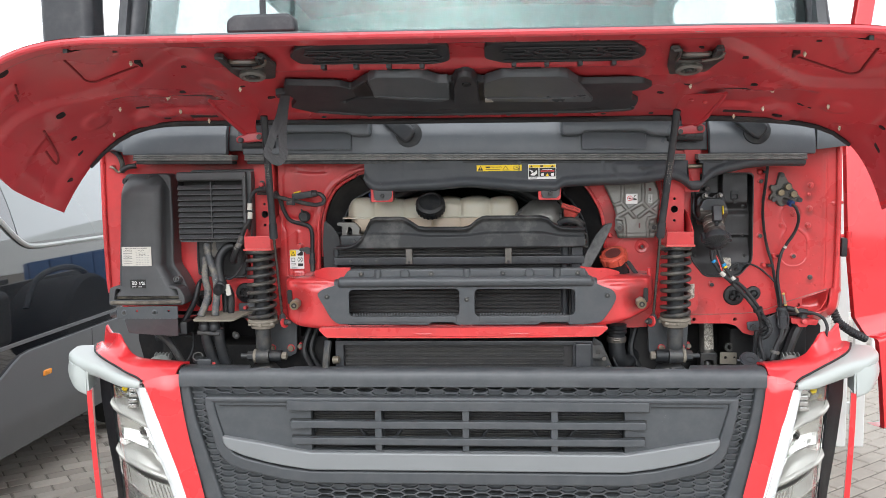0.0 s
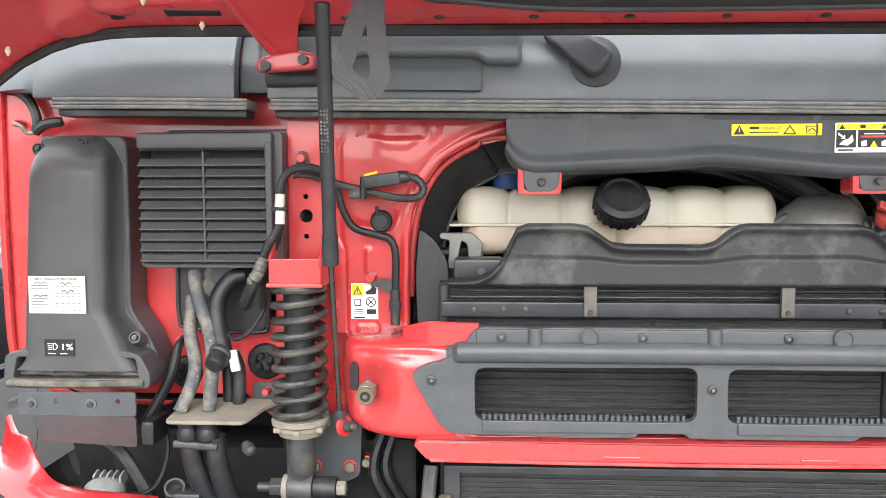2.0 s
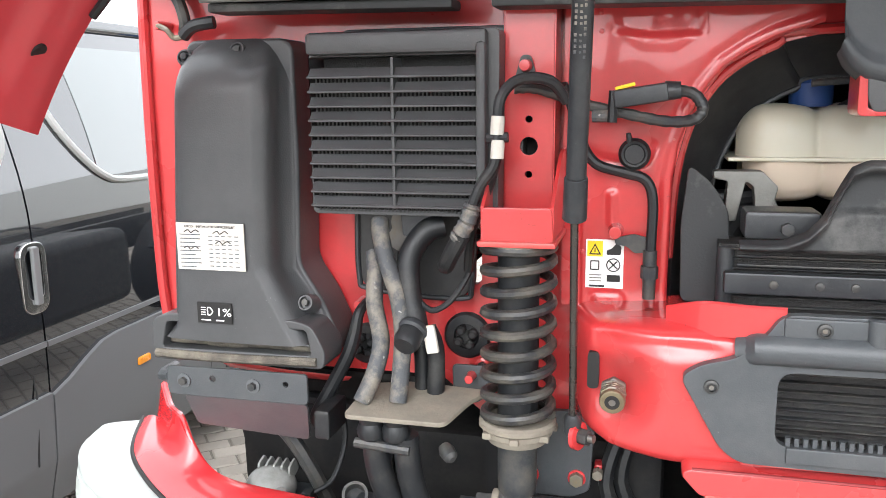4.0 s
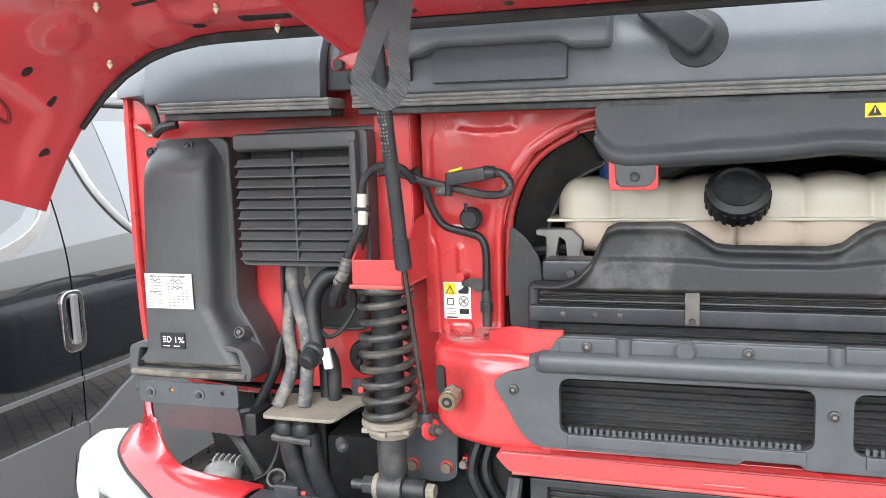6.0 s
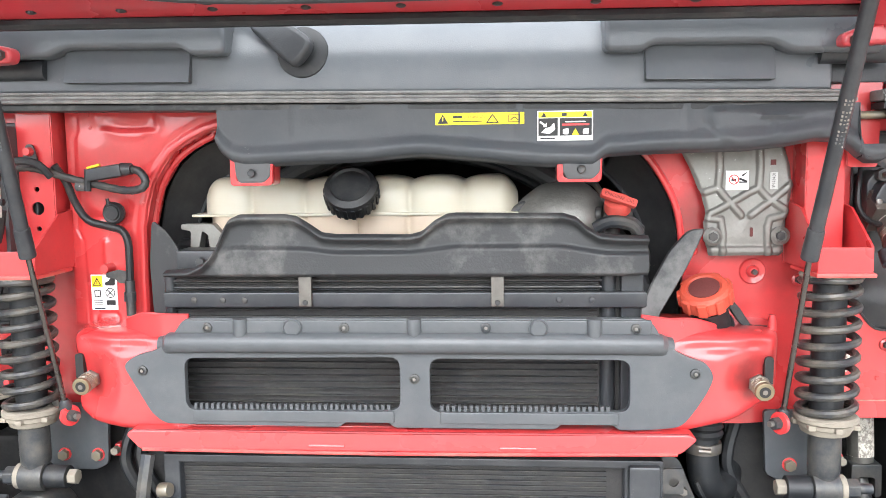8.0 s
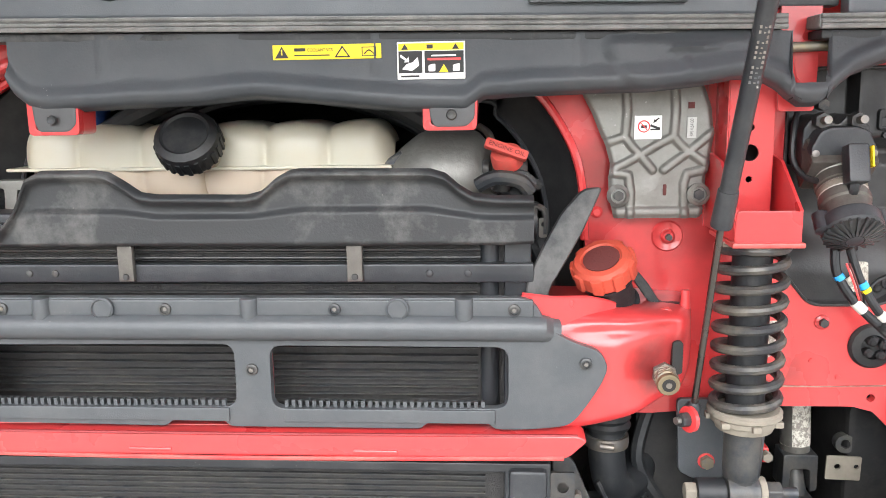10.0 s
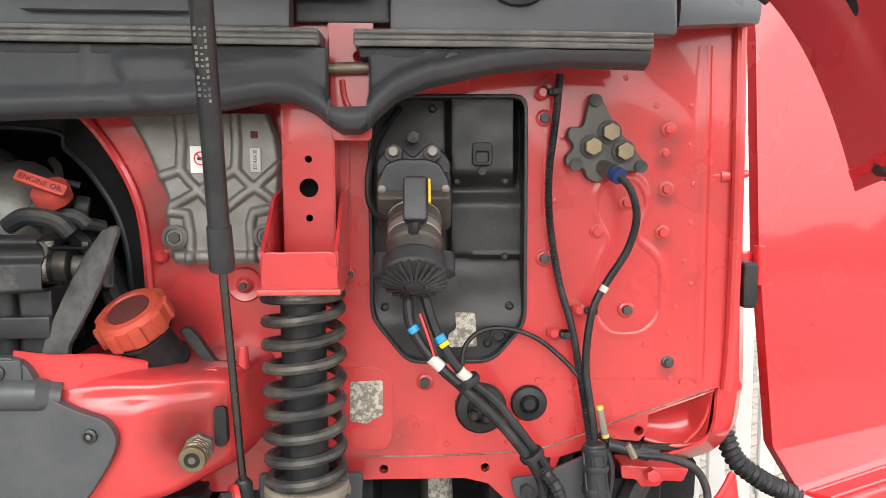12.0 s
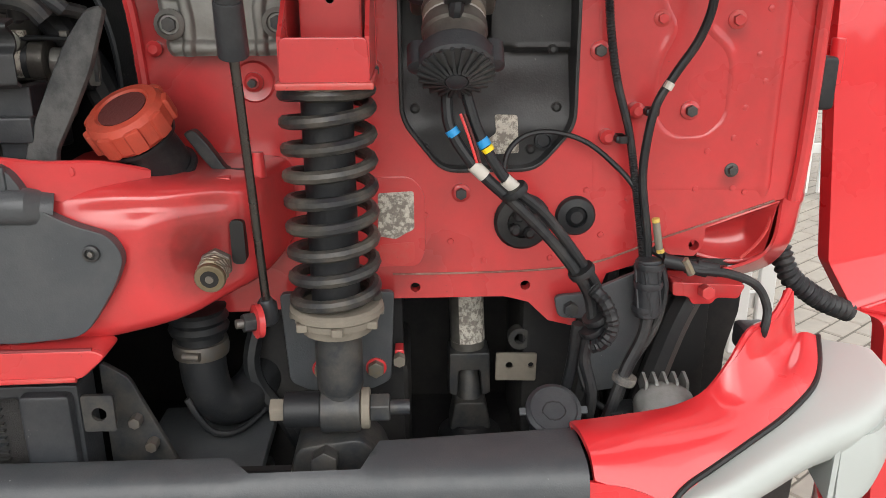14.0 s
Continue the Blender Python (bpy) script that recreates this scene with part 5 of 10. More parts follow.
# striker brackets: a plate with a bent-up collar and a ring
for x in (-0.507, 0.628):
    sb = part("striker_bracket", flat_lid(rounded([(x - 0.068, 2.058), (x - 0.042, 2.056), (x - 0.040, 2.112), (x + 0.040, 2.112), (x + 0.044, 2.056), (x + 0.062, 2.060), (x + 0.078, 2.12), (x + 0.066, 2.15), (x + 0.052, 2.20), (x - 0.040, 2.212), (x - 0.054, 2.165)], 0.008), 0.004, 0.016, (), 0.004), "iron", lid, "black steel striker bracket")
    part("collar", tube([Vector((px, py, lid_z(px, py) - 0.020)) for px, py in ((x - 0.060, 2.052), (x - 0.043, 2.052), (x - 0.041, 2.10), (x - 0.034, 2.113), (x + 0.034, 2.113), (x + 0.042, 2.10), (x + 0.045, 2.052), (x + 0.058, 2.054))], 0.0045, 8, 2), "iron", sb)
    part("striker_rod", tube([Vector((px, py, lid_z(px, py) - h)) for px, py, h in ((x - 0.035, 2.09, 0.012), (x - 0.02, 2.075, 0.020), (x + 0.02, 2.075, 0.020), (x + 0.035, 2.09, 0.012))], 0.006, 8), "steel", sb)
    part("ring", lathe([(0.034, 0), (0.034, 0.010), (0.028, 0.014), (0.020, 0.012), (0.018, 0.004)], 22, towards(Vector((x, 2.165, lid_z(x, 2.165) - 0.014)), (0, -0.25, -1))), "alu", sb)
    part("lock_core", lathe([(0.015, 0), (0.010, 0.014), (0.004, 0.016)], 14, towards(Vector((x, 2.165, lid_z(x, 2.165) - 0.014)), (0, -0.25, -1))), "iron", sb)
    part("cotter", tube([Vector((x + 0.02, 2.105, lid_z(x, 2.105) - 0.024)), Vector((x + 0.055, 2.08, lid_z(x, 2.08) - 0.028)), Vector((x + 0.064, 2.066, lid_z(x, 2.066) - 0.022))], 0.004, 6), "steel", sb)
# hinge arms: a broad pressing that narrows to its foot
for x, s in ((-0.648, -1), (0.722, 1)):
    def hp(dx, y, z):
        return Vector((x + s * dx, y, z))

    zt = lid_z(x, 2.40)
    ha = part("hinge_arm", loft_rows([[hp(-0.056, 2.388, zt + 0.004), hp(0.0, 2.390, zt + 0.002), hp(0.056, 2.388, zt + 0.004)],
                                      [hp(-0.060, 2.435, zt - 0.012), hp(0.0, 2.44, zt - 0.017), hp(0.051, 2.44, zt - 0.020)],
                                      [hp(-0.058, 2.475, zt - 0.024), hp(-0.010, 2.49, zt - 0.036), hp(0.039, 2.49, zt - 0.044)],
                                      [hp(-0.030, 2.530, zt - 0.050), hp(0.0, 2.54, zt - 0.060), hp(0.028, 2.54, zt - 0.066)],
                                      [hp(-0.018, 2.582, 1.866), hp(0.0, 2.586, 1.866), hp(0.016, 2.586, 1.866)]], 0.004), "lid", lid, smooth=60)
    neck = [hp(0.058, 2.385, zt + 0.002), hp(0.054, 2.42, zt - 0.014), hp(0.044, 2.47, zt - 0.036), hp(0.030, 2.53, zt - 0.062), hp(0.016, 2.588, 1.864)]
    part("neck", tube(neck, 0.0075, 10, 6, None, lambda f: 0.75 + 0.5 * f), "lid", ha)
    part("rib", tube([hp(-0.058, 2.380, zt + 0.003), hp(-0.061, 2.435, zt - 0.012), hp(-0.059, 2.475, zt - 0.024), hp(-0.032, 2.53, zt - 0.050), hp(-0.018, 2.58, 1.866)], 0.0035, 8), "lid", ha)
    for dx, y, h in ((-0.03, 2.42, 0.010), (0.012, 2.43, 0.016)):
        part("bolt", lathe([(0.008, 0), (0.008, 0.005), (0.003, 0.008)], 12, towards(hp(dx, y, zt - h), (0, -0.3, -1))), "lid", ha)
    part("foot", plate(rounded([(x - 0.046, 1.834), (x + 0.048, 1.838), (x + 0.050, 1.862), (x + 0.02, 1.868), (x - 0.02, 1.862), (x - 0.046, 1.852)], 0.011), 2.575, 2.605, (), 0.007, None, 3), "lid", ha)
    for dx, dz in ((-0.028, 1.842), (0.032, 1.851)):
        part("bolt", hexrod((x + dx, 2.58, dz), (x + dx, 2.564, dz), 0.009), "iron", ha)
    part("pivot", rod((x - 0.05, 2.66, 1.835), (x + 0.06, 2.66, 1.835), 0.018, None, 16, None, 0.002), "black", ha)
# slots, holes and clips in the inner skin
# clips in the inner skin; its slots and holes are black patches coloured as shade
for s in (-1, 1):
    for x0, x1, y0, y1 in ((0.735, 0.840, 2.366, 2.388), (0.770, 0.855, 2.515, 2.533), (0.965, 1.005, 2.462, 2.471), (1.200, 1.216, 2.498, 2.508)):
        a, b = sorted((FX + s * x0, FX + s * x1))
        part("slot", on_lid(rounded([(a, y0), (b, y0 + 0.004), (b, y1), (a, y1)], 0.004), -0.014, 0.0015), "ink_and_shade", lid)
    for dx, y, r in ((0.723, 2.147, 0.008), (0.881, 2.086, 0.006), (1.165, 2.326, 0.014), (0.612, 2.287, 0.006), (0.555, 2.375, 0.010), (0.796, 2.322, 0.010), (0.93, 2.532, 0.011), (0.984, 2.575, 0.007), (1.172, 2.060, 0.013), (1.194, 2.442, 0.008), (0.60, 2.08, 0.006), (1.265, 2.535, 0.009)):
        x = FX + s * dx
        part("hole", lathe([(r, 0.010), (r, -0.0020), (r * 0.85, -0.0020)], 14, Matrix.Translation(lid_pt(x, y, -0.001)) @ Matrix.Rotation(radians(-15), 4, "X") @ Matrix.Rotation(radians(s * 12 if dx < 1.15 else s * 38), 4, "Y") @ Matrix.Diagonal((1.3, 0.9, 1, 1))), "ink_and_shade", lid)
    for dx, y in ((0.871, 2.150), (0.865, 2.370), (0.865, 2.382), (1.036, 2.424), (0.875, 2.490), (0.810, 2.556), (1.112, 2.535), (0.622, 2.292)):
        p = lid_pt(FX + s * dx, y, 0.0)
        part("trim_clip", lathe([(0.0035, 0.006), (0.0035, -0.003), (0.0052, -0.004), (0.0015, -0.012)], 10, Matrix.Translation(p)), "clip", lid, "small ivory plastic clip")
    part("hook_clip", on_lid(rounded([(FX + s * 0.848 - 0.010, 2.140), (FX + s * 0.848 + 0.010, 2.140), (FX + s * 0.848 + 0.004, 2.150), (FX + s * 0.848 + 0.003, 2.168), (FX + s * 0.848 - 0.003, 2.168), (FX + s * 0.848 - 0.004, 2.150)], 0.002), 0.0, 0.008), "ink_and_shade", lid)
    # Pressed lines are thin dark red tubes, the groove's shade as colour.
    groove = [(1.030, 2.108), (1.040, 2.20), (1.044, 2.240), (1.030, 2.258), (1.005, 2.254), (0.93, 2.215), (0.866, 2.178)]
    part("pressed_triangle", tube([lid_pt(FX + s * a, b, 0.0005) for a, b in groove], 0.0035, 8, 4), "groove", lid)
    groove = [(1.222, 2.325), (1.250, 2.44), (1.262, 2.465), (1.268, 2.455), (1.262, 2.40)]
    part("pressed_groove", tube([lid_pt(FX + s * a, b, 0.0005) for a, b in groove], 0.0035, 8, 4), "groove", lid)
    for k in range(2):
        groove = [(1.175 + 0.02 * k, 2.12 + 0.03 * k), (1.19 + 0.02 * k, 2.155 + 0.03 * k)]
        part("pressed_mark", tube([lid_pt(FX + s * a, b, 0.0005) for a, b in groove], 0.003, 6), "groove", lid)
for k in range(9):
    x = CX - 0.57 + 0.143 * k
    part("edge_screw", lathe([(0.008, 0.004), (0.008, -0.003), (0.004, -0.005)], 12, Matrix.Translation(lid_pt(x, 2.545, -0.002))), "iron", lid)
for s in (-1, 1):
    part("corner_clip", on_lid(rounded([(FX + s * 0.962 - 0.006, 1.985), (FX + s * 0.962 + 0.006, 1.985), (FX + s * 0.955 + 0.006, 2.045), (FX + s * 0.955 - 0.006, 2.045)], 0.002), -0.008, 0.010), "ink_and_shade", lid)
    part("hem_latch", box(FX + s * 0.57 - 0.012, FX + s * 0.57 + 0.012, 1.966, 1.982, 2.046 + LIDTILT * s * 0.57, 2.058 + LIDTILT * s * 0.57, 0.002), "steel", lid)
# grey webbing pull strap
st = thing("pull_strap", "grey woven webbing pull strap hanging in a loop", "strap", (-0.46, 2.34, 1.96))
t = bmesh.new()
pts = smooth_path([(-0.466, 2.335, 1.965), (-0.472, 2.30, 1.90), (-0.482, 2.258, 1.845), (-0.490, 2.240, 1.808), (-0.494, 2.234, 1.789), (-0.478, 2.229, 1.772), (-0.462, 2.230, 1.766),
                   (-0.450, 2.236, 1.784), (-0.455, 2.250, 1.825), (-0.462, 2.29, 1.88), (-0.463, 2.336, 1.962)], 8)
prev = None
for i, p in enumerate(pts):
    d = (pts[min(i + 1, len(pts) - 1)] - pts[max(i - 1, 0)]).normalized()
    side = d.cross(Vector((0.25, -1, 0))).normalized() * 0.0115
    cur = (t.verts.new(p - side), t.verts.new(p + side))
    if prev:
        t.faces.new((prev[0], prev[1], cur[1], cur[0]))
    prev = cur
bmesh.ops.solidify(t, geom=list(t.faces), thickness=0.0025)
part("webbing", t, "strap", st, smooth=60)
part("anchor", on_lid(rounded([(-0.49, 2.318), (-0.438, 2.318), (-0.438, 2.345), (-0.49, 2.345)], 0.004), 0.004, 0.02), "black", st)

# ---- gas struts of the lid ----
for s, top, mid, bot in ((-1, (-0.552, 2.41, 1.905), (-0.571, 2.539, 1.532), (-0.577, 2.632, 1.258)), (1, (0.652, 2.415, 1.897), (0.634, 2.560, 1.521), (0.630, 2.645, 1.250))):
    gs = thing("gas_strut", "black gas strut with thin steel rod", "gas strut", bot, "lid struts")
    T, m, b = Vector(top), Vector(mid), Vector(bot)
    part("cylinder", rod(m, T, 0.0108, None, 18, None, 0.002), "black", gs)
    part("end_cap", rod(m, m + (T - m).normalized() * 0.05, 0.0135, 0.0125, 18, None, 0.002), "black", gs)
    part("piston_rod", rod(b, m, 0.0045, None, 12), "rodm", gs)
    part("ball_socket", lathe([(0.006, -0.004), (0.011, 0.002), (0.011, 0.022), (0.006, 0.03)], 14, towards(b + (b - m).normalized() * 0.012, m - b)), "black", gs)
    d = (T - m).normalized()
    for k in range(13):
        p = m + d * (0.175 + 0.0055 * k)
        for q in (-0.005, 0.0, 0.004):
            if (k * 7 + int(q * 1000)) % 5:
                part("print", box(p.x + q - 0.0012, p.x + q + 0.0012, p.y - 0.0120, p.y - 0.0112, p.z, p.z + 0.0032), "hose", gs)

# ---- crossmember and its plastic guard ----
beam = thing("crossmember", "red pressed steel front crossmember", "crossmember", (CX, 2.66, 1.2))
bo = [(-0.38, 1.220), (0.43, 1.224), (0.43, 1.415), (-0.38, 1.415)]
windows = [rounded([(-0.347, 1.270), (0.010, 1.272), (0.010, 1.360), (-0.347, 1.357)], 0.018, 5), rounded([(0.059, 1.270), (0.377, 1.273), (0.377, 1.357), (0.059, 1.358)], 0.018, 5)]
wide = [rounded([(-0.362, 1.240), (0.02, 1.240), (0.02, 1.366), (-0.362, 1.366)], 0.018, 5), rounded([(0.05, 1.240), (0.392, 1.240), (0.392, 1.366), (0.05, 1.366)], 0.018, 5)]
part("front_panel", plate(bo, 2.607, 2.64, wide, 0.004, None, 2), "redb", beam)
for s, foot in ((-1, along([(0.34, 1.221), (0.50, 1.224), (0.56, 1.232), (0.60, 1.252), (0.63, 1.275)])), (1, along([(0.34, 1.226), (0.44, 1.232), (0.49, 1.242), (0.534, 1.254), (0.60, 1.280), (0.63, 1.300)]))):
    crest = along([(0.34, 1.400), (0.42, 1.399), (0.47, 1.398), (0.53, 1.396), (0.60, 1.391), (0.63, 1.385)])
    rows = []
    for a in steps(0.394, 0.622, 40):
        yf = 2.6075 + 0.050 * max(0.0, (a - 0.46) / 0.16) ** 1.6 + 0.105 * max(0.0, (a - 0.580) / 0.042) ** 2.2
        zt, zb = crest(a), foot(a)
        rows.append([(CX + s * a, y, z) for y, z in ((2.767, zt + 0.001), (max(yf + 0.07, 2.70), zt + 0.0005), (yf + 0.030, zt - 0.003), (yf + 0.008, zt - 0.012), (yf + 0.0005, zt - 0.034), (yf, (zt + zb) / 2), (yf + 0.0005, zb + 0.030), (yf + 0.006, zb + 0.010), (yf + 0.022, zb + 0.001), (yf + 0.06, zb + 0.002))])
    rows = [smooth_path(r, 6) for r in rows]
    t = sheet(range(len(rows)), range(len(rows[0])), lambda i, k: rows[i][k], 0.0)
    px = CX + s * 0.566
    for v in t.verts:
        d = math.hypot(v.co.x - px, (v.co.z - 1.312) * 0.9)
        if v.co.y < 2.70:
            v.co.y += 0.017 * bell(d, 0.044) - 0.005 * bell(d - 0.074, 0.020)
            v.co.y += 0.006 * bell(v.co.z - 1.372, 0.008) * soft((abs(v.co.x - CX) - 0.42) / 0.05) * soft((0.60 - abs(v.co.x - CX)) / 0.05)
    part("end_pressing", t, "redb", beam, smooth=70)
    ear = [[(CX + s * 0.368, 2.604, z0), (CX + s * 0.41, 2.609, z1), (CX + s * 0.455, 2.626, z2), (CX + s * 0.495, 2.652, z3)] for z0, z1, z2, z3 in ((1.426, 1.4255, 1.424, 1.410), (1.414, 1.413, 1.411, 1.402), (1.394, 1.391, 1.386, 1.386))]
    if s > 0:
        ear = [[(x, y + 0.002, z - 0.008 * (x - CX - 0.36) / 0.06) if x - CX < 0.42 else (x, y + 0.002, z - 0.009) for x, y, z in r] for r in ear]
    er = part("ear", loft(ear, 0.003), "redb", beam)
    part("ear_lip", tube(ear[0], 0.0035, 8), "redp", er)
    part("ear_stud", lathe([(0.006, 0), (0.0055, 0.002), (0.003, 0.003)], 12, towards((CX + s * 0.432, 2.618, 1.410), (s * -0.4, -1, 0))), "redp", er)
    for a, z in ((0.475, 1.29),):
        part("spot_weld", lathe([(0.0045, 0), (0.004, 0.0014), (0.001, 0.002)], 8, towards((CX + s * a, 2.6075 + 0.05 * max(0.0, (a - 0.46) / 0.16) ** 1.6, z), FRONT)), "redb", beam)
lowf = rounded([(-0.448, 1.230), (-0.425, 1.205), (0.455, 1.208), (0.482, 1.233), (0.47, 1.240), (-0.44, 1.238)], 0.008)
part("lower_flange", plate(lowf, 2.580, 2.625, (), 0.004, None, 2), "redb", beam)
# Dark red line painted in for the shade above the flange.
part("flange_groove", tube([(-0.435, 2.583, 1.2375), (0.02, 2.580, 1.2385), (0.468, 2.583, 1.2395)], 0.0022, 6), "groove", beam)
part("lower_hem", tube([(-0.420, 2.580, 1.206), (0.02, 2.577, 1.205), (0.450, 2.580, 1.209)], 0.003, 8), "redd", beam)
for x0, x1 in ((-0.14, -0.13), (0.17, 0.18)):
    part("flange_step", box(x0, x1 + 0.05, 2.577, 2.583, 1.213, 1.218, 0.002), "redp", beam)
for x in (-0.566, 0.618):
    s = -1 if x < 0 else 1
    ax = Vector((-s * 0.88, -0.45, 0.05)).normalized()
    lc = Vector((x + s * 0.004, 2.630, 1.246))
    lg = part("lug", lathe([(0.018, -0.003), (0.018, 0.003), (0.010, 0.004), (0.009, 0.001)], 20, towards(lc, ax)), "redp", beam)
    part("lug_bolt", hexrod(lc, lc + ax * 0.016, 0.0105), "iron", lg)
    part("lug_stud", rod(lc + ax * 0.016, lc + ax * 0.023, 0.005), "steel", lg)
    # The slot is a black piece, its inner shade given as colour.
    part("slot", plate(rounded([(x - s * 0.012 - 0.007, 1.305), (x - s * 0.012 + 0.007, 1.305), (x - s * 0.012 + 0.007, 1.352), (x - s * 0.012 - 0.007, 1.352)], 0.006), 2.641, 2.67), "ink_and_shade", beam)
for x in (-0.540, 0.598):
    s = -1 if x < 0 else 1
    px = x - s * 0.012
    pn = thing("latch_pin", "spring-loaded steel latch pin", "latch pin", (px, 2.6, 1.307), "latch pins")
    a, b = Vector((px, 2.632, 1.311)), Vector((px, 2.598, 1.307))
    d = (b - a)
    part("nut", hexrod(a, a + d * 0.25, 0.017), "steel", pn)
    part("pin", rod(a, b, 0.009), "steel", pn)
    part("head", rod(b - d * 0.06, b + d * 0.14, 0.0158, 0.015, 18, None, 0.002), "brass", pn)
    part("socket", rod(b + d * 0.135, b + d * 0.15, 0.009, 0.009, 16), "ink_and_shade", pn)
    part("tip", rod(b + d * 0.09, b + d * 0.18, 0.0045, 0.004, 12), "steel", pn)
    dn = d.normalized()
    u = dn.orthogonal().normalized()
    w = dn.cross(u)
    coil = [a + d * (0.25 + 0.62 * k / 40) + (u * math.cos(k * 0.72) + w * math.sin(k * 0.72)) * 0.0135 for k in range(41)]
    part("coil", tube(coil, 0.0027, 6, 1, smoothit=False), "zinc", pn)

guard = thing("beam_guard", "dark grey moulded plastic guard on the crossmember", "guard", (CX, 2.6, 1.24))
go = rounded([(-0.346, 1.424), (0.409, 1.424), (0.430, 1.382), (0.462, 1.364), (0.496, 1.353), (0.508, 1.331), (0.498, 1.306), (0.480, 1.277), (0.459, 1.249), (0.40, 1.243), (0.36, 1.243), (0.35, 1.252), (0.27, 1.252), (0.26, 1.243), (0.0, 1.243), (-0.01, 1.252), (-0.08, 1.252), (-0.09, 1.243),
              (-0.385, 1.246), (-0.406, 1.262), (-0.422, 1.29), (-0.438, 1.318), (-0.453, 1.345), (-0.430, 1.361), (-0.390, 1.371), (-0.363, 1.397)], 0.020, 5)
part("face", plate(go, 2.592, 2.6065, windows, 0.003), "plas", guard)
part("ridge", tube([(-0.388, 2.612, 1.374), (-0.368, 2.605, 1.378), (-0.335, 2.595, 1.383), (0.02, 2.591, 1.384), (0.385, 2.595, 1.383), (0.42, 2.605, 1.378), (0.440, 2.612, 1.374)], 0.018, 14), "plas", guard)
part("upper_strip", box(-0.345, 0.410, 2.589, 2.60, 1.398, 1.4215, 0.003), "plas", guard)
for x in (-0.25, 0.035, 0.320):
    part("stub", rod((x, 2.591, 1.394), (x, 2.591, 1.424), 0.012, None, 16, None, 0.002), "plas", guard)
for x in (-0.163, 0.233):
    part("disc", lathe([(0.0155, 0), (0.0155, 0.006), (0.013, 0.008), (0.012, 0.006), (0.002, 0.006)], 22, towards((x, 2.590, 1.410), FRONT)), "plas", guard)
for x, z in ((-0.304, 1.409), (-0.078, 1.409), (0.150, 1.409), (0.385, 1.408), (-0.418, 1.336), (0.478, 1.336), (0.034, 1.325)):
    sc = part("screw", lathe([(0.0085, 0), (0.008, 0.003), (0.0055, 0.004), (0.005, 0.001)], 16, towards((x, 2.5915 if z < 1.39 else 2.5888, z), FRONT)), "iron", guard)
    part("drive", hexrod((x, 2.59, z), (x, 2.5868, z), 0.003), "steel", sc)
for x0, x1 in ((-0.335, 0.0), (0.075, 0.36)):
    cb = bmesh.new()
    n = int((x1 - x0) / 0.0095)
    for k in range(n):
        xx = x0 + k * 0.0095
        box(xx, xx + 0.005, 2.596, 2.603, 1.268, 1.280, 0.0, cb)
    tagged(part("comb", cb, "plas", guard), "row of short comb teeth", kind="stuff")
    part("comb_plate", box(x0, x1, 2.588, 2.596, 1.252, 1.271, 0.002), "plas", guard)

# ---- cooling package behind ----
rad = thing("radiator", "dark dusty radiator and condenser pack", "radiator", (CX, 2.72, 0.95))
part("matrix", box(-0.41, 0.40, 2.685, 2.74, 0.95, 1.485), "core", rad)
for k in range(22):
    z = 1.236 + k * 0.0116
    if 1.425 < z < 1.455:
        continue
    part("condenser_tube", box(-0.395, 0.335, 2.676, 2.69, z, z + 0.0018, 0.0006, None, 1), "iron", rad)
part("condenser_tank", rod((0.352, 2.683, 1.22), (0.352, 2.683, 1.482), 0.013), "black", rad)
part("condenser_tank", rod((-0.402, 2.683, 1.22), (-0.402, 2.683, 1.482), 0.010), "black", rad)
part("side_rail", box(0.372, 0.41, 2.67, 2.72, 1.20, 1.485, 0.004), "black", rad)
part("top_bar", box(-0.405, 0.413, 2.655, 2.672, 1.430, 1.456, 0.003), "black", rad)
for z in (1.463, 1.474):
    part("wire", rod((-0.39, 2.668, z), (0.34, 2.668, z), 0.0018, None, 8), "iron", rad)
for x in (-0.300, -0.262, -0.35, 0.27, 0.323):
    part("rivet", lathe([(0.0055, 0), (0.005, 0.002), (0.002, 0.003)], 10, towards((x, 2.655, 1.443), FRONT)), "iron", rad)
for x in (-0.155, 0.168):
    stp = part("strap", box(x - 0.011, x + 0.011, 2.646, 2.656, 1.433, 1.484, 0.002), "pumpm", rad, "dull metal strap")
    part("screw", lathe([(0.005, 0), (0.004, 0.002)], 10, towards((x, 2.6455, 1.440), FRONT)), "iron", stp)
lr = thing("lower_radiator", "dark lower radiator under the crossmember", "radiator", (CX, 2.65, 0.9))
part("frame", plate(rect(-0.40, 0.435, 0.93, 1.186), 2.612, 2.66, [rect(-0.372, 0.372, 0.95, 1.172)], 0.003), "black", lr)
part("matrix", box(-0.375, 0.375, 2.632, 2.66, 0.94, 1.18), "core", lr)
lt = bmesh.new()
for k in range(26):
    box(-0.37, 0.345, 2.626, 2.634, 0.955 + 0.0085 * k, 0.9565 + 0.0085 * k, 0.0, lt)
tagged(part("core", lt, "iron", lr), "fine radiator tubes", kind="stuff")
part("valve", rod((-0.405, 2.605, 1.125), (-0.385, 2.60, 1.128), 0.013, 0.012, 14, None, 0.002), "zinc", lr)
part("side_tank", box(0.378, 0.43, 2.60, 2.65, 0.95, 1.18, 0.006), "black", lr)
part("eye_plate", plate(rect(0.435, 0.468, 1.13, 1.172, 0.003), 2.615, 2.62, [circle(0.452, 1.150, 0.008, 12)]), "iron", lr)
part("side_shield", tube([(-0.42, 2.60, 1.19), (-0.425, 2.585, 1.13), (-0.43, 2.58, 1.05)], 0.012, 8), "iron", lr)

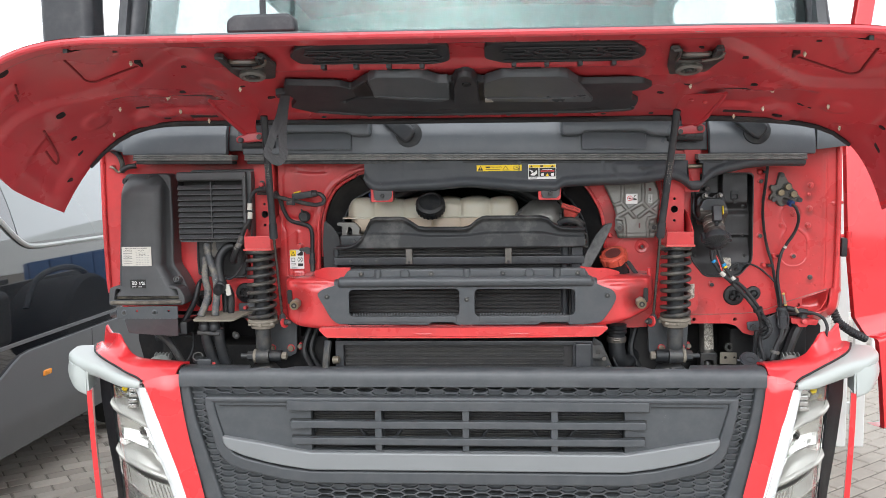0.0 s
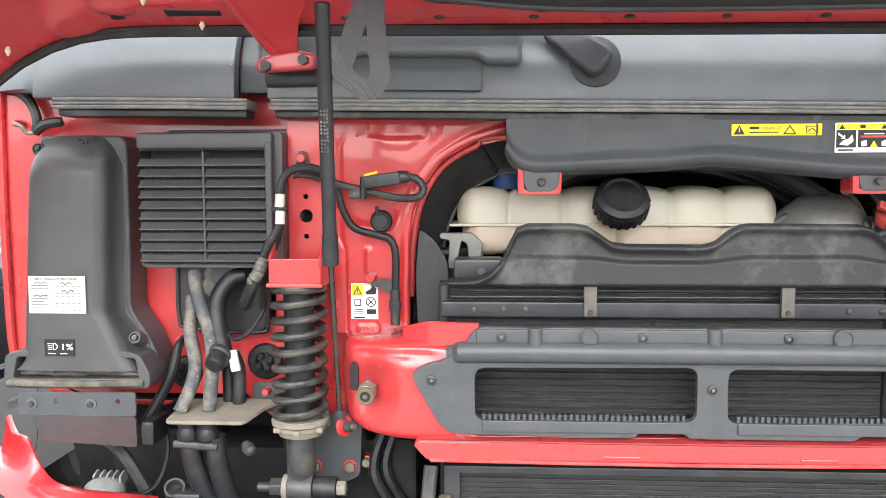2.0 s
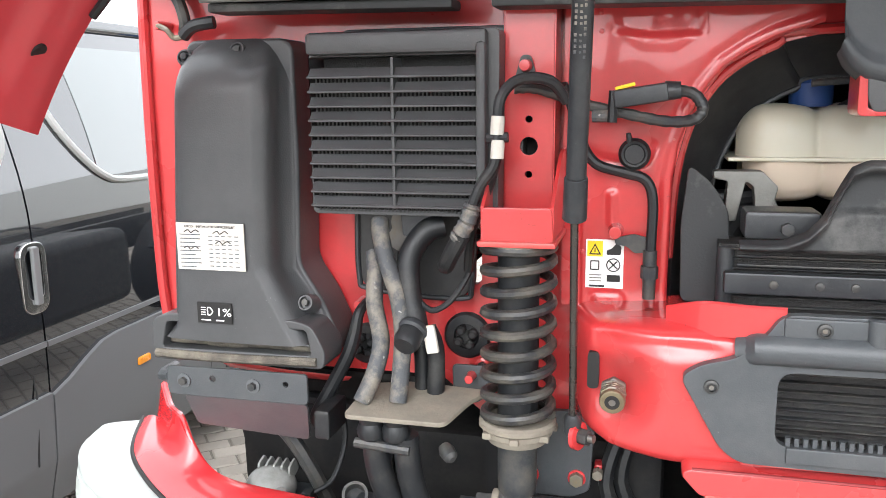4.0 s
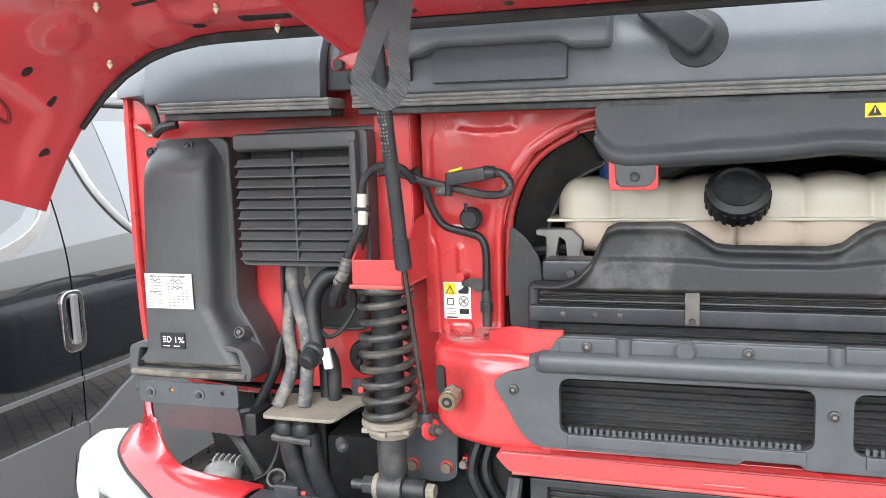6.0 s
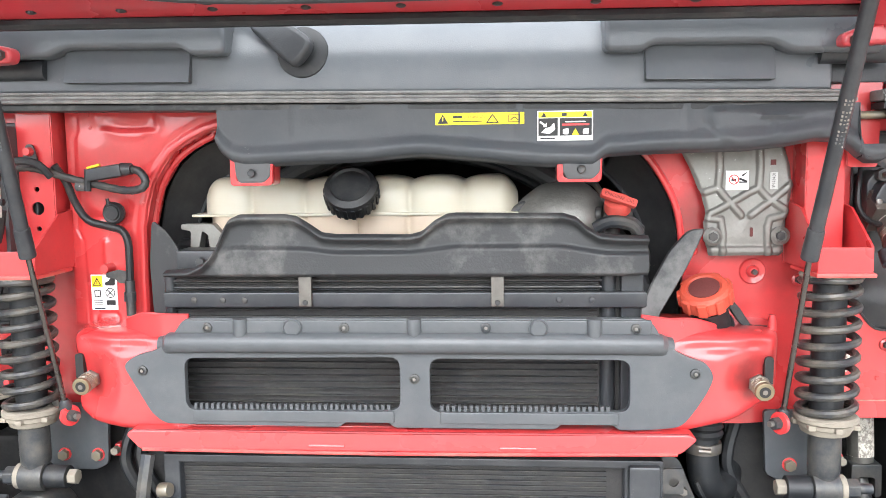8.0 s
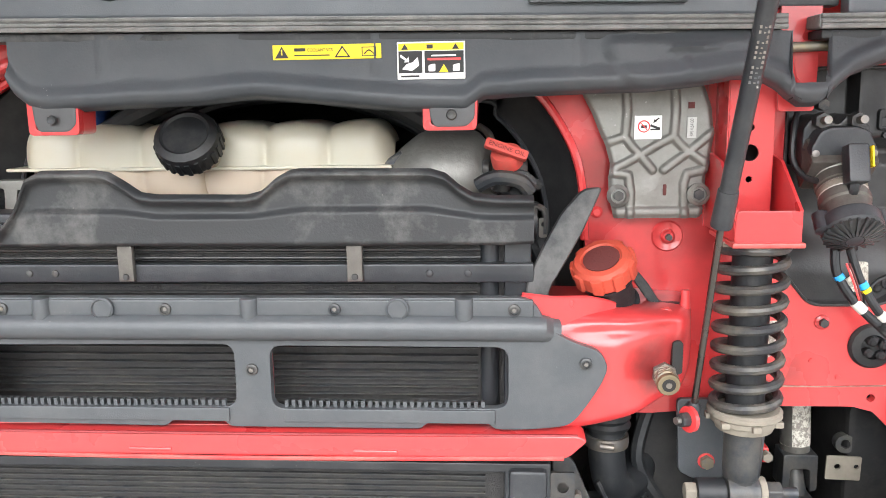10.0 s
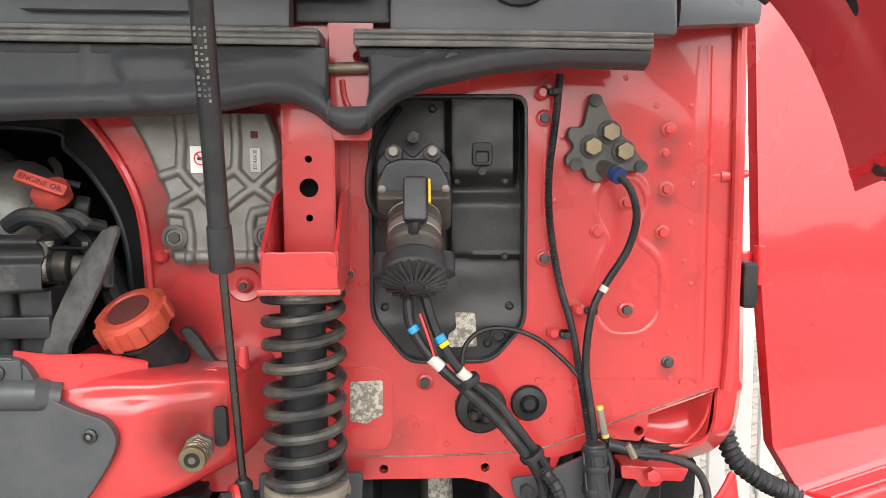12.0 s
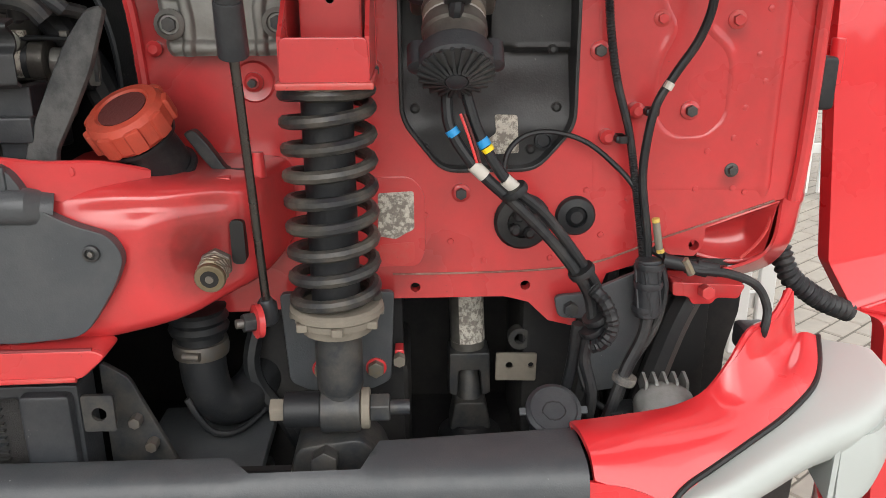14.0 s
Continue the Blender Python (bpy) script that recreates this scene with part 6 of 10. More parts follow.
sh = thing("cooler_cover", "dusty black rubber cover over the radiator top", "cover", (CX, 2.65, 1.48))
cover_top = along([(-0.392, 1.497), (-0.345, 1.500), (-0.322, 1.510), (-0.303, 1.530), (-0.290, 1.560), (-0.279, 1.582), (-0.262, 1.590), (-0.185, 1.590), (-0.165, 1.587), (-0.145, 1.575), (-0.122, 1.559), (-0.10, 1.556), (0.025, 1.555), (0.045, 1.560), (0.065, 1.577), (0.085, 1.588),
                   (0.10, 1.590), (0.275, 1.588), (0.295, 1.582), (0.312, 1.567), (0.332, 1.555), (0.36, 1.552), (0.412, 1.550)])
cover_crease = along([(-0.40, 1.515), (-0.27, 1.540), (-0.15, 1.538), (-0.10, 1.531), (0.03, 1.531), (0.10, 1.540), (0.27, 1.540), (0.34, 1.528), (0.42, 1.526)])


def cover_at(x, f):
    top, foot = cover_top(x), 1.485
    z = foot + (top - foot) * f
    h = top - z
    y = 2.642 - 0.015 * bell(h - 0.007, 0.0075) + 0.010 * soft((0.004 - h) / 0.004) - 0.009 * soft((cover_crease(x) - z) / 0.010) + 0.007 * soft((1.490 - z) / 0.006)
    y += 0.010 * soft((abs(x - 0.01) - 0.36) / 0.05) + 0.003 * noise.noise(Vector((x * 8, 1.7, z * 16)))
    return x, y, z


part("sheet", sheet(steps(-0.392, 0.412, 170), steps(0, 1, 40), cover_at, 0.004), "dusty", sh, smooth=60)
part("corner_block", box(-0.385, -0.30, 2.665, 2.72, 1.494, 1.528, 0.006), "black", sh)
part("bolt", hexrod((-0.338, 2.668, 1.508), (-0.338, 2.655, 1.508), 0.008), "iron", sh)

# ---- engine bay behind the opening ----
bay = thing("engine_bay", "dark engine bay with near-black shade sheets behind the radiator opening", "engine bay", (CX, 3.2, 0.9))
# Near-black backdrop and tunnel carry the bay's shade in their colour.
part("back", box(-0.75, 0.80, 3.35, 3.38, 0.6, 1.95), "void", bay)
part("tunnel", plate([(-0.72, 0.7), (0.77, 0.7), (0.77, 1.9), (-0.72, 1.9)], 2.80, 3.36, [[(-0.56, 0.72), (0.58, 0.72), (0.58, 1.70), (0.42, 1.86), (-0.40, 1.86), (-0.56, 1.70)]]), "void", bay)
ring = [(0.012 + 0.435 * math.cos(a), 2.83, 1.34 + 0.37 * math.sin(a)) for a in [math.pi * k / 24 for k in range(25)]]
part("fan_ring", tube(ring, 0.018, 10, 1), "dusty", bay, "dusty rubber fan ring")
for k in range(3):
    part("fan_ring_rib", tube([(p[0] * (1.0 - 0.03 * k), 2.86 + 0.03 * k, 1.34 + (p[2] - 1.34) * (1 - 0.03 * k)) for p in ring], 0.012, 8, 1), "black", bay)
part("pipe", tube([(-0.30, 2.80, 1.675), (-0.1, 2.80, 1.688), (0.1, 2.80, 1.68), (0.26, 2.80, 1.672)], 0.005, 8), "iron", bay)
part("blue_plug", lathe([(0.028, 0), (0.028, 0.03), (0.022, 0.036)], 18, Matrix.Translation((-0.29, 2.86, 1.645))), "bluecap", bay, "blue plastic plug")
# rubber side deflectors
dl = [(-0.452, 1.402), (-0.395, 1.402), (-0.392, 1.43), (-0.398, 1.52), (-0.42, 1.555), (-0.448, 1.578), (-0.455, 1.50)]
solo("rubber_deflector", plate(rounded(dl, 0.012), 2.72, 2.726, (), 0.002), "dusty", "worn black rubber air deflector beside radiator", "deflector", "air deflectors")
t = plate(rounded([(0.400, 1.385), (0.430, 1.385), (0.434, 1.42), (0.454, 1.455), (0.478, 1.50), (0.503, 1.562), (0.478, 1.558), (0.450, 1.525), (0.426, 1.48), (0.403, 1.43)], 0.010), 2.652, 2.658, (), 0.002)
for v in t.verts:
    v.co.y += 0.9 * abs(v.co.x - 0.40 - 0.55 * max(0, v.co.z - 1.385)) - 0.01
solo("rubber_deflector", t, "dusty", "curled black rubber air deflector beside radiator", "deflector", "air deflectors")

# coolant tank
tank = thing("coolant_tank", "cream translucent coolant tank with black cap", "coolant tank", (-0.09, 2.86, 1.53))


def lobed(x0, x1, zlow, zhigh, lobes, bm=None):
    """A lobed tank half between heights zlow and zhigh."""
    t = bmesh.new()
    nx, na = 140, 22
    rows = []
    for i in range(nx + 1):
        f = i / nx
        x = x0 + (x1 - x0) * f
        end = min(1, (1 - abs(2 * f - 1)) * 9)
        k = (0.80 + 0.20 * abs(math.sin(math.pi * lobes * f)) ** 0.42) * math.sqrt(1 - (1 - end) ** 2 * 0.62)
        row = []
        for j in range(na + 1):
            a = math.pi * j / na
            cy, sz = math.cos(a), math.sin(a)
            yy = 2.865 - 0.078 * k * math.copysign(abs(cy) ** 0.42, cy)
            zz = zlow + (zhigh - zlow) * k * abs(sz) ** 0.5
            row.append(t.verts.new((x, yy, zz)))
        rows.append(row)
    for a, b in zip(rows, rows[1:]):
        for j in range(na):
            t.faces.new((a[j], a[j + 1], b[j + 1], b[j]))
    bmesh.ops.holes_fill(t, edges=[e for e in t.edges if e.is_boundary])
    return t


part("upper_shell", lobed(-0.385, 0.205, 1.580, 1.650, 6), "cream", tank, smooth=70)
part("lower_shell", lobed(-0.375, 0.195, 1.578, 1.520, 6), "pink", tank, "tank half tinted by pink coolant", smooth=70)
part("seam", box(-0.398, 0.205, 2.782, 2.95, 1.5765, 1.5820, 0.002), "cream", tank)
part("filler_neck", rod((-0.088, 2.80, 1.605), (-0.089, 2.755, 1.618), 0.034, None, 22, None, 0.003), "cream", tank)
capm = towards((-0.091, 2.760, 1.611), (0.02, -0.75, 0.60)) @ Matrix.Scale(1.08, 4)
cp = part("cap", lathe([(0.036, -0.01), (0.043, 0.0), (0.045, 0.020), (0.043, 0.030), (0.034, 0.036), (0.030, 0.033), (0.01, 0.033)], 30, capm), "rubber", tank, "ribbed black screw cap")
rb = bmesh.new()
for k in range(22):
    a = 2 * math.pi * k / 22
    t = bmesh.new()
    bmesh.ops.create_cube(t, size=1, matrix=capm @ Matrix.Rotation(a, 4, "Z") @ Matrix.LocRotScale((0.0445, 0, 0.012), None, (0.003, 0.006, 0.022)))
    merge(rb, t)
tagged(part("ribs", rb, "rubber", cp), "fine cap ribs", kind="stuff")
part("bracket", plate(rounded([(-0.415, 1.565), (-0.355, 1.565), (-0.335, 1.545), (-0.345, 1.50), (-0.36, 1.50), (-0.365, 1.545), (-0.375, 1.552), (-0.385, 1.50), (-0.40, 1.50), (-0.397, 1.552), (-0.415, 1.555)], 0.004), 2.77, 2.80, (), 0.003), "alu", tank, "cast aluminium bracket")
part("rib", plate([(-0.36, 1.50), (-0.325, 1.50), (-0.352, 1.56)], 2.775, 2.782, (), 0.001), "alu", tank)
part("hose", tube([(-0.46, 2.85, 1.52), (-0.42, 2.82, 1.522), (-0.36, 2.82, 1.528), (-0.30, 2.84, 1.535)], 0.013, 10), "rubber", tank)
# cast housing and pipe right of the tank
hsg = thing("cast_housing", "grey cast aluminium intake housing in engine bay", "housing", (0.27, 2.86, 1.5))
t = bmesh.new()
bmesh.ops.create_uvsphere(t, u_segments=28, v_segments=18, radius=1)
for v in t.verts:
    n = 1 + 0.06 * noise.noise(v.co * 2.2)
    v.co = Vector((0.275 + 0.095 * n * v.co.x, 2.83 + 0.075 * v.co.y * n, 1.55 + 0.085 * n * max(v.co.z, -0.8) + 0.015 * v.co.x))
part("dome", t, "alu", hsg, smooth=70)
part("elbow", tube([(0.12, 2.83, 1.53), (0.17, 2.815, 1.555), (0.215, 2.81, 1.585), (0.26, 2.83, 1.60)], 0.014, 10), "hose", hsg)
part("clamp", tube([(0.345, 2.80, 1.54), (0.360, 2.81, 1.575), (0.352, 2.84, 1.62), (0.335, 2.86, 1.635)], 0.006, 8), "steel", hsg)
for x, z in ((0.30, 1.56), (0.35, 1.52), (0.22, 1.535)):
    part("boss", rod((x, 2.80, z), (x, 2.775, z), 0.012, None, 12, None, 0.002), "alu", hsg)
vl = thing("oil_dipstick", "red engine oil dipstick handle on metal tube", "dipstick", (0.375, 2.72, 1.5))
hm = towards((0.376, 2.752, 1.603), (-0.1, -0.55, 0.8))
hgm = Matrix.Translation((0.376, 2.736, 1.606)) @ Matrix.Rotation(radians(20), 4, "Y") @ Matrix.Rotation(radians(-25), 4, "X")
hdl = part("handle", moved(plate(rounded([(-0.032, -0.0075), (0.032, -0.0075), (0.032, 0.0075), (-0.032, 0.0075)], 0.004), -0.006, 0.006, (), 0.002), hgm), "dipred", vl)
tx = text("wording", "ENGINE OIL", -0.027, -0.0066, -0.0035, 0.0092, "capred", hdl, 0.054)
tx.data.transform(hgm)
part("knob", lathe([(0.023, -0.022), (0.024, -0.008), (0.022, -0.002), (0.014, 0.0)], 22, hm), "dipred", vl)
part("side_tube", tube([(0.36, 2.775, 1.545), (0.375, 2.765, 1.562), (0.40, 2.765, 1.565), (0.415, 2.77, 1.553)], 0.009, 10), "hose", vl)
part("stem", rod((0.374, 2.758, 1.594), (0.370, 2.765, 1.545), 0.013, 0.012), "iron", vl)
part("fitting", tube([(0.335, 2.73, 1.555), (0.36, 2.725, 1.567), (0.395, 2.725, 1.562), (0.41, 2.73, 1.545)], 0.011, 10), "iron", vl)
en = thing("engine_block_end", "grimy metal engine parts beside radiator", "engine", (0.44, 2.85, 1.3))
for p0, p1, r, m in (((0.330, 2.800, 1.497), (0.364, 2.800, 1.496), 0.023, "iron"), ((0.364, 2.800, 1.496), (0.382, 2.800, 1.496), 0.027, "pumpm"), ((0.382, 2.800, 1.496), (0.402, 2.802, 1.495), 0.016, "alu"),
                     ((0.402, 2.806, 1.493), (0.424, 2.806, 1.493), 0.030, "iron"), ((0.352, 2.80, 1.455), (0.400, 2.80, 1.452), 0.020, "pumpm"), ((0.372, 2.81, 1.40), (0.372, 2.81, 1.445), 0.016, "iron"),
                     ((0.34, 2.79, 1.575), (0.352, 2.79, 1.575), 0.014, "iron"), ((0.356, 2.795, 1.577), (0.378, 2.795, 1.576), 0.018, "pumpm"), ((0.388, 2.80, 1.575), (0.405, 2.805, 1.572), 0.015, "iron")):
    part("flange", rod(p0, p1, r, None, 18, None, 0.003), m, en)
part("worn_band", rod((0.343, 2.7995, 1.4967), (0.357, 2.7995, 1.4963), 0.0237, None, 18, None, 0.001), "peel", en, "worn pale paper band")
part("pipe", tube([(0.31, 2.785, 1.557), (0.36, 2.785, 1.556), (0.405, 2.787, 1.554), (0.425, 2.80, 1.548)], 0.0085, 10), "iron", en)
part("rod", tube([(0.32, 2.78, 1.524), (0.38, 2.78, 1.5235), (0.424, 2.785, 1.522)], 0.003, 8), "rubber", en)
part("lug", box(0.352, 0.366, 2.777, 2.785, 1.522, 1.532, 0.0015), "peel", en)
part("lug", box(0.402, 0.411, 2.779, 2.787, 1.524, 1.531, 0.0015), "steel", en)
part("bracket", tube([(0.412, 2.79, 1.518), (0.424, 2.79, 1.517), (0.434, 2.79, 1.508), (0.4345, 2.79, 1.475)], 0.005, 8), "iron", en)
part("bracket_plate", plate(rounded([(0.425, 1.470), (0.438, 1.470), (0.438, 1.500), (0.425, 1.500)], 0.004), 2.786, 2.790, [circle(0.4315, 1.490, 0.003, 10)], 0.001), "gplate", en)
part("cable", tube([(0.36, 2.785, 1.603), (0.385, 2.785, 1.606), (0.400, 2.79, 1.602)], 0.0045, 8), "iron", en)
# Near-black filler for the shade beside the engine parts.
part("side_block", box(0.41, 0.46, 2.84, 2.95, 1.25, 1.44, 0.01), "void", en)
for k in range(3):
    part("bolt", hexrod((0.360 + 0.014 * k, 2.778, 1.470 - 0.006 * k), (0.360 + 0.014 * k, 2.770, 1.470 - 0.006 * k), 0.005), "steel", en)

# ---- spring dampers ----
def spring_damper(x, y, label):
    sd = thing("spring_damper", label, "damper", (x, y, 1.07), "cab dampers")
    pts = []
    n = 9.2
    z0, z1 = 1.262, 1.480
    for k in range(int(n * 20) + 1):
        a = k / 20
        f = a / n
        q = min(1, max(0, (f - 0.06) / 0.88))
        z = z0 + (z1 - z0) * q
        pts.append((x + 0.0425 * math.cos(2 * math.pi * a), y + 0.0425 * math.sin(2 * math.pi * a), z))
    part("coil_spring", tube(pts, 0.0068, 9, 1, smoothit=False), "spring", sd, "heavy black coil spring")
    part("bump_tube", rod((x, y, 1.24), (x, y, 1.49), 0.026, None, 22), "rubber", sd)
    part("top_ring", lathe([(0.047, 0), (0.048, 0.004), (0.045, 0.007), (0.02, 0.007)], 26, Matrix.Translation((x, y, 1.4815))), "dirtm", sd)
    sr = lathe([(0.030, -0.024), (0.038, -0.021), (0.041, -0.012), (0.045, -0.010), (0.046, -0.003), (0.050, 0.0), (0.050, 0.006), (0.046, 0.009), (0.03, 0.009)], 28, Matrix.Translation((x, y, 1.247)))
    part("lower_seat", sr, "dirtm", sd, "dirt-crusted lower spring seat")
    for k in range(7):
        a = 2 * math.pi * k / 7 + 0.3
        part("seat_lug", box(x + 0.046 * math.cos(a) - 0.006, x + 0.046 * math.cos(a) + 0.006, y + 0.046 * math.sin(a) - 0.006, y + 0.046 * math.sin(a) + 0.006, 1.236, 1.245, 0.002), "dirtm", sd)
    part("damper_body", lathe([(0.021, 0), (0.025, 0.006), (0.0258, 0.02), (0.0258, 0.09)], 24, Matrix.Translation((x, y, 1.150))), "iron", sd)
    part("eye", rod((x - 0.022, y - 0.004, 1.130), (x + 0.022, y - 0.004, 1.130), 0.026, None, 22, None, 0.003), "iron", sd)
    part("neck", rod((x, y - 0.002, 1.135), (x, y, 1.165), 0.020, 0.024, 16), "iron", sd)
    s = -1 if x < 0 else 1
    part("sleeve", rod((x + s * -0.022, y - 0.004, 1.130), (x - s * 0.062, y - 0.004, 1.130), 0.020, None, 20, None, 0.002), "rubber", sd)
    part("bolt_head", hexrod((x - s * 0.062, y - 0.004, 1.130), (x - s * 0.078, y - 0.004, 1.130), 0.014), "dirtm", sd)
    part("washer", rod((x + s * 0.022, y - 0.004, 1.130), (x + s * 0.032, y - 0.004, 1.130), 0.023, None, 20, None, 0.002), "dirtm", sd)
    part("nut", hexrod((x + s * 0.032, y - 0.004, 1.130), (x + s * 0.054, y - 0.004, 1.130), 0.017), "iron", sd)
    part("thread", rod((x + s * 0.054, y - 0.004, 1.130), (x + s * 0.076, y - 0.004, 1.130), 0.0085), "iron", sd)
    part("foot", plate(rounded([(x - 0.07, 1.02), (x + 0.06, 1.02), (x + 0.045, 1.075), (x + 0.02, 1.10), (x - 0.05, 1.09)], 0.01), y - 0.02, y + 0.05, (), 0.006), "iron", sd)
    part("foot_bolt", hexrod((x - s * 0.018, y - 0.02, 1.078), (x - s * 0.018, y - 0.045, 1.082), 0.016), "iron", sd)
    return sd


spring_damper(-0.649, 2.650, "black coil-over cab damper with crusted dirt")
spring_damper(0.702, 2.655, "black coil-over cab damper with crusted dirt")
for s, x0, x1 in ((-1, -0.69, -0.555), (1, 0.628, 0.762)):
    bp = thing("damper_bracket", "dark grey steel plate behind the damper", "bracket", ((x0 + x1) / 2, 2.74, 1.1), "damper brackets")
    part("plate", plate(rounded([(x0, 1.235), (x1, 1.235), (x1 - 0.006, 1.12), (x1 - 0.03, 1.108), (x0 + 0.03, 1.108), (x0 + 0.006, 1.12)], 0.008), 2.735, 2.745, (), 0.002), "plas", bp)
    for xx in ((x0 + 0.046, x1 - 0.024)):
        b = part("bolt", hexrod((xx, 2.737, 1.138), (xx, 2.724, 1.138), 0.0105), "zinc", bp)
        part("washer", rod((xx, 2.737, 1.138), (xx, 2.733, 1.138), 0.0125, None, 18), "redp", b)
    ra = part("side_lug", box(x1 - 0.002, x1 + 0.010, 2.752, 2.775, 1.128, 1.152, 0.003), "redp", bp)
    part("lug_bolt", hexrod((x1 + 0.004, 2.752, 1.142), (x1 + 0.004, 2.738, 1.142), 0.008), "dirtm", ra)

# ---- oil filler ----
oil = thing("oil_filler", "orange screw cap on black filler neck", "oil filler", (0.56, 2.72, 1.38))
base, capc = Vector((0.531, 2.700, 1.378)), Vector((0.502, 2.652, 1.466))
ax = (capc - base).normalized()
part("neck", lathe([(0.030, 0), (0.032, 0.03), (0.030, 0.06), (0.034, 0.072), (0.034, 0.085)], 22, towards(base, ax)), "rubber", oil)
cm = towards(base + ax * 0.070, ax) @ Matrix.Scale(0.89, 4)
for q in (0.018, 0.066):
    part("neck_ring", lathe([(0.030, -0.004), (0.0365, -0.002), (0.0365, 0.002), (0.030, 0.004)], 22, towards(base + ax * q, ax)), "rubber", oil)
ocap = part("cap", lathe([(0.041, 0), (0.046, 0.006), (0.046, 0.030), (0.041, 0.037), (0.032, 0.038), (0.030, 0.035), (0.004, 0.034)], 32, cm), "orange", oil)
for k in range(9):
    a = 2 * math.pi * k / 9
    t = bmesh.new()
    bmesh.ops.create_cube(t, size=1, matrix=cm @ Matrix.Rotation(a, 4, "Z") @ Matrix.LocRotScale((0.0455, 0, 0.018), None, (0.010, 0.018, 0.028)))
    part("grip", bevelled(t, 0.003), "orange", ocap)
part("insert", lathe([(0.028, 0.0335), (0.028, 0.0365), (0.020, 0.037), (0.002, 0.037)], 26, cm), "capred", ocap, "worn dark red inlay")
part("bracket", plate(rounded([(0.548, 1.432), (0.560, 1.436), (0.572, 1.422), (0.590, 1.394), (0.628, 1.391), (0.628, 1.383), (0.585, 1.382), (0.566, 1.405)], 0.004), 2.690, 2.705, (), 0.003), "rubber", oil)
part("stud", rod((0.624, 2.69, 1.385), (0.624, 2.69, 1.412), 0.008, 0.006, 12, None, 0.001), "redp", oil)
part("seat", plate(rounded([(0.51, 1.383), (0.60, 1.383), (0.60, 1.392), (0.51, 1.392)], 0.003), 2.66, 2.75, (), 0.002), "redd", oil)

# ---- heat shield ----
hs = thing("heat_shield", "pressed dull aluminium heat shield with stickers", "heat shield", (0.59, 2.74, 1.51))
shield_left = along([(1.506, 0.532), (1.513, 0.529), (1.540, 0.524), (1.566, 0.522), (1.584, 0.525), (1.606, 0.519), (1.624, 0.511), (1.656, 0.498), (1.69, 0.480)])
shield_right = along([(1.506, 0.650), (1.512, 0.654), (1.540, 0.658), (1.567, 0.658), (1.590, 0.663), (1.622, 0.667), (1.66, 0.663), (1.69, 0.652)])
RIBS = ([(0.543, 1.70), (0.546, 1.655), (0.543, 1.623)], [(0.512, 1.612), (0.543, 1.622), (0.553, 1.609), (0.565, 1.596), (0.583, 1.575)], [(0.518, 1.572), (0.543, 1.584), (0.565, 1.596), (0.588, 1.610), (0.609, 1.621)],
        [(0.611, 1.70), (0.613, 1.654), (0.611, 1.621)], [(0.611, 1.621), (0.624, 1.607), (0.633, 1.600), (0.646, 1.591), (0.668, 1.575)], [(0.599, 1.575), (0.617, 1.589), (0.633, 1.600), (0.668, 1.630)],
        [(0.518, 1.572), (0.549, 1.568), (0.553, 1.543), (0.552, 1.500)], [(0.629, 1.500), (0.627, 1.555), (0.631, 1.569), (0.668, 1.577)])


def shield_at(f, z):
    xl, xr = shield_left(z), shield_right(z)
    x = xl + (xr - xl) * f
    d = min(from_line(x, z, r) for r in RIBS)
    y = 2.743 - 0.0062 * soft((0.0066 - d) / 0.0042)
    y -= 0.005 * soft((1.523 - z) / 0.006) - 0.004 * soft((1.512 - z) / 0.005)
    y += 0.006 * soft((0.006 - min(x - xl, xr - x)) / 0.006) + 0.0012 * noise.noise(Vector((x * 45, 0, z * 45)))
    return x, y, z


part("sheet", sheet(steps(0, 1, 84), steps(1.506, 1.690, 92), shield_at, 0.0015), "alu", hs, smooth=60)
part("square_hole", box(0.630, 0.639, 2.7405, 2.7435, 1.660, 1.669), "capred", hs)
part("slot_hole", plate(rect(0.5985, 0.6035, 1.538, 1.554, 0.002), 2.7405, 2.7435), "capred", hs)
for x, z in ((0.535, 1.539), (0.647, 1.540)):
    b = part("ring", lathe([(0.016, 0), (0.016, 0.005), (0.011, 0.009), (0.010, 0.005)], 20, towards((x, 2.738, z), FRONT)), "alu", hs)
    part("screw", hexrod((x, 2.737, z), (x, 2.728, z), 0.008), "iron", b)
sl = part("sticker", box(0.556, 0.594, 2.7385, 2.7405, 1.618, 1.651, 0.0005), "white", hs, "white warning sticker")
part("print", tube([(0.569 + 0.0078 * math.cos(a), 2.738, 1.636 + 0.0078 * math.sin(a)) for a in steps(0, 2 * math.pi, 16)], 0.0009, 5, 1), "bred", sl)
part("print", rod((0.564, 2.738, 1.6415), (0.574, 2.738, 1.6305), 0.0008, None, 5), "bred", sl)
part("print", box(0.565, 0.573, 2.7380, 2.7385, 1.6335, 1.6375), "ink_and_shade", sl)
for p0, p1, w in (((0.578, 1.6375), (0.591, 1.6325), 0.0016), ((0.578, 1.6315), (0.591, 1.6315), 0.0012), ((0.590, 1.6475), (0.583, 1.6425), 0.0010)):
    part("print", rod((p0[0], 2.738, p0[1]), (p1[0], 2.738, p1[1]), w, None, 6), "ink_and_shade", sl)
part("print", plate([(0.5815, 1.6405), (0.5865, 1.6425), (0.5835, 1.6460)], 2.7379, 2.7384), "ink_and_shade", sl)
tg = part("tag", box(0.629, 0.642, 2.7385, 2.7405, 1.619, 1.648, 0.0005), "tagm", hs)
tx = text("part_number", "3914.64.00", 0, 0, 0, 0.007, "ink_and_shade", tg, 0.024)
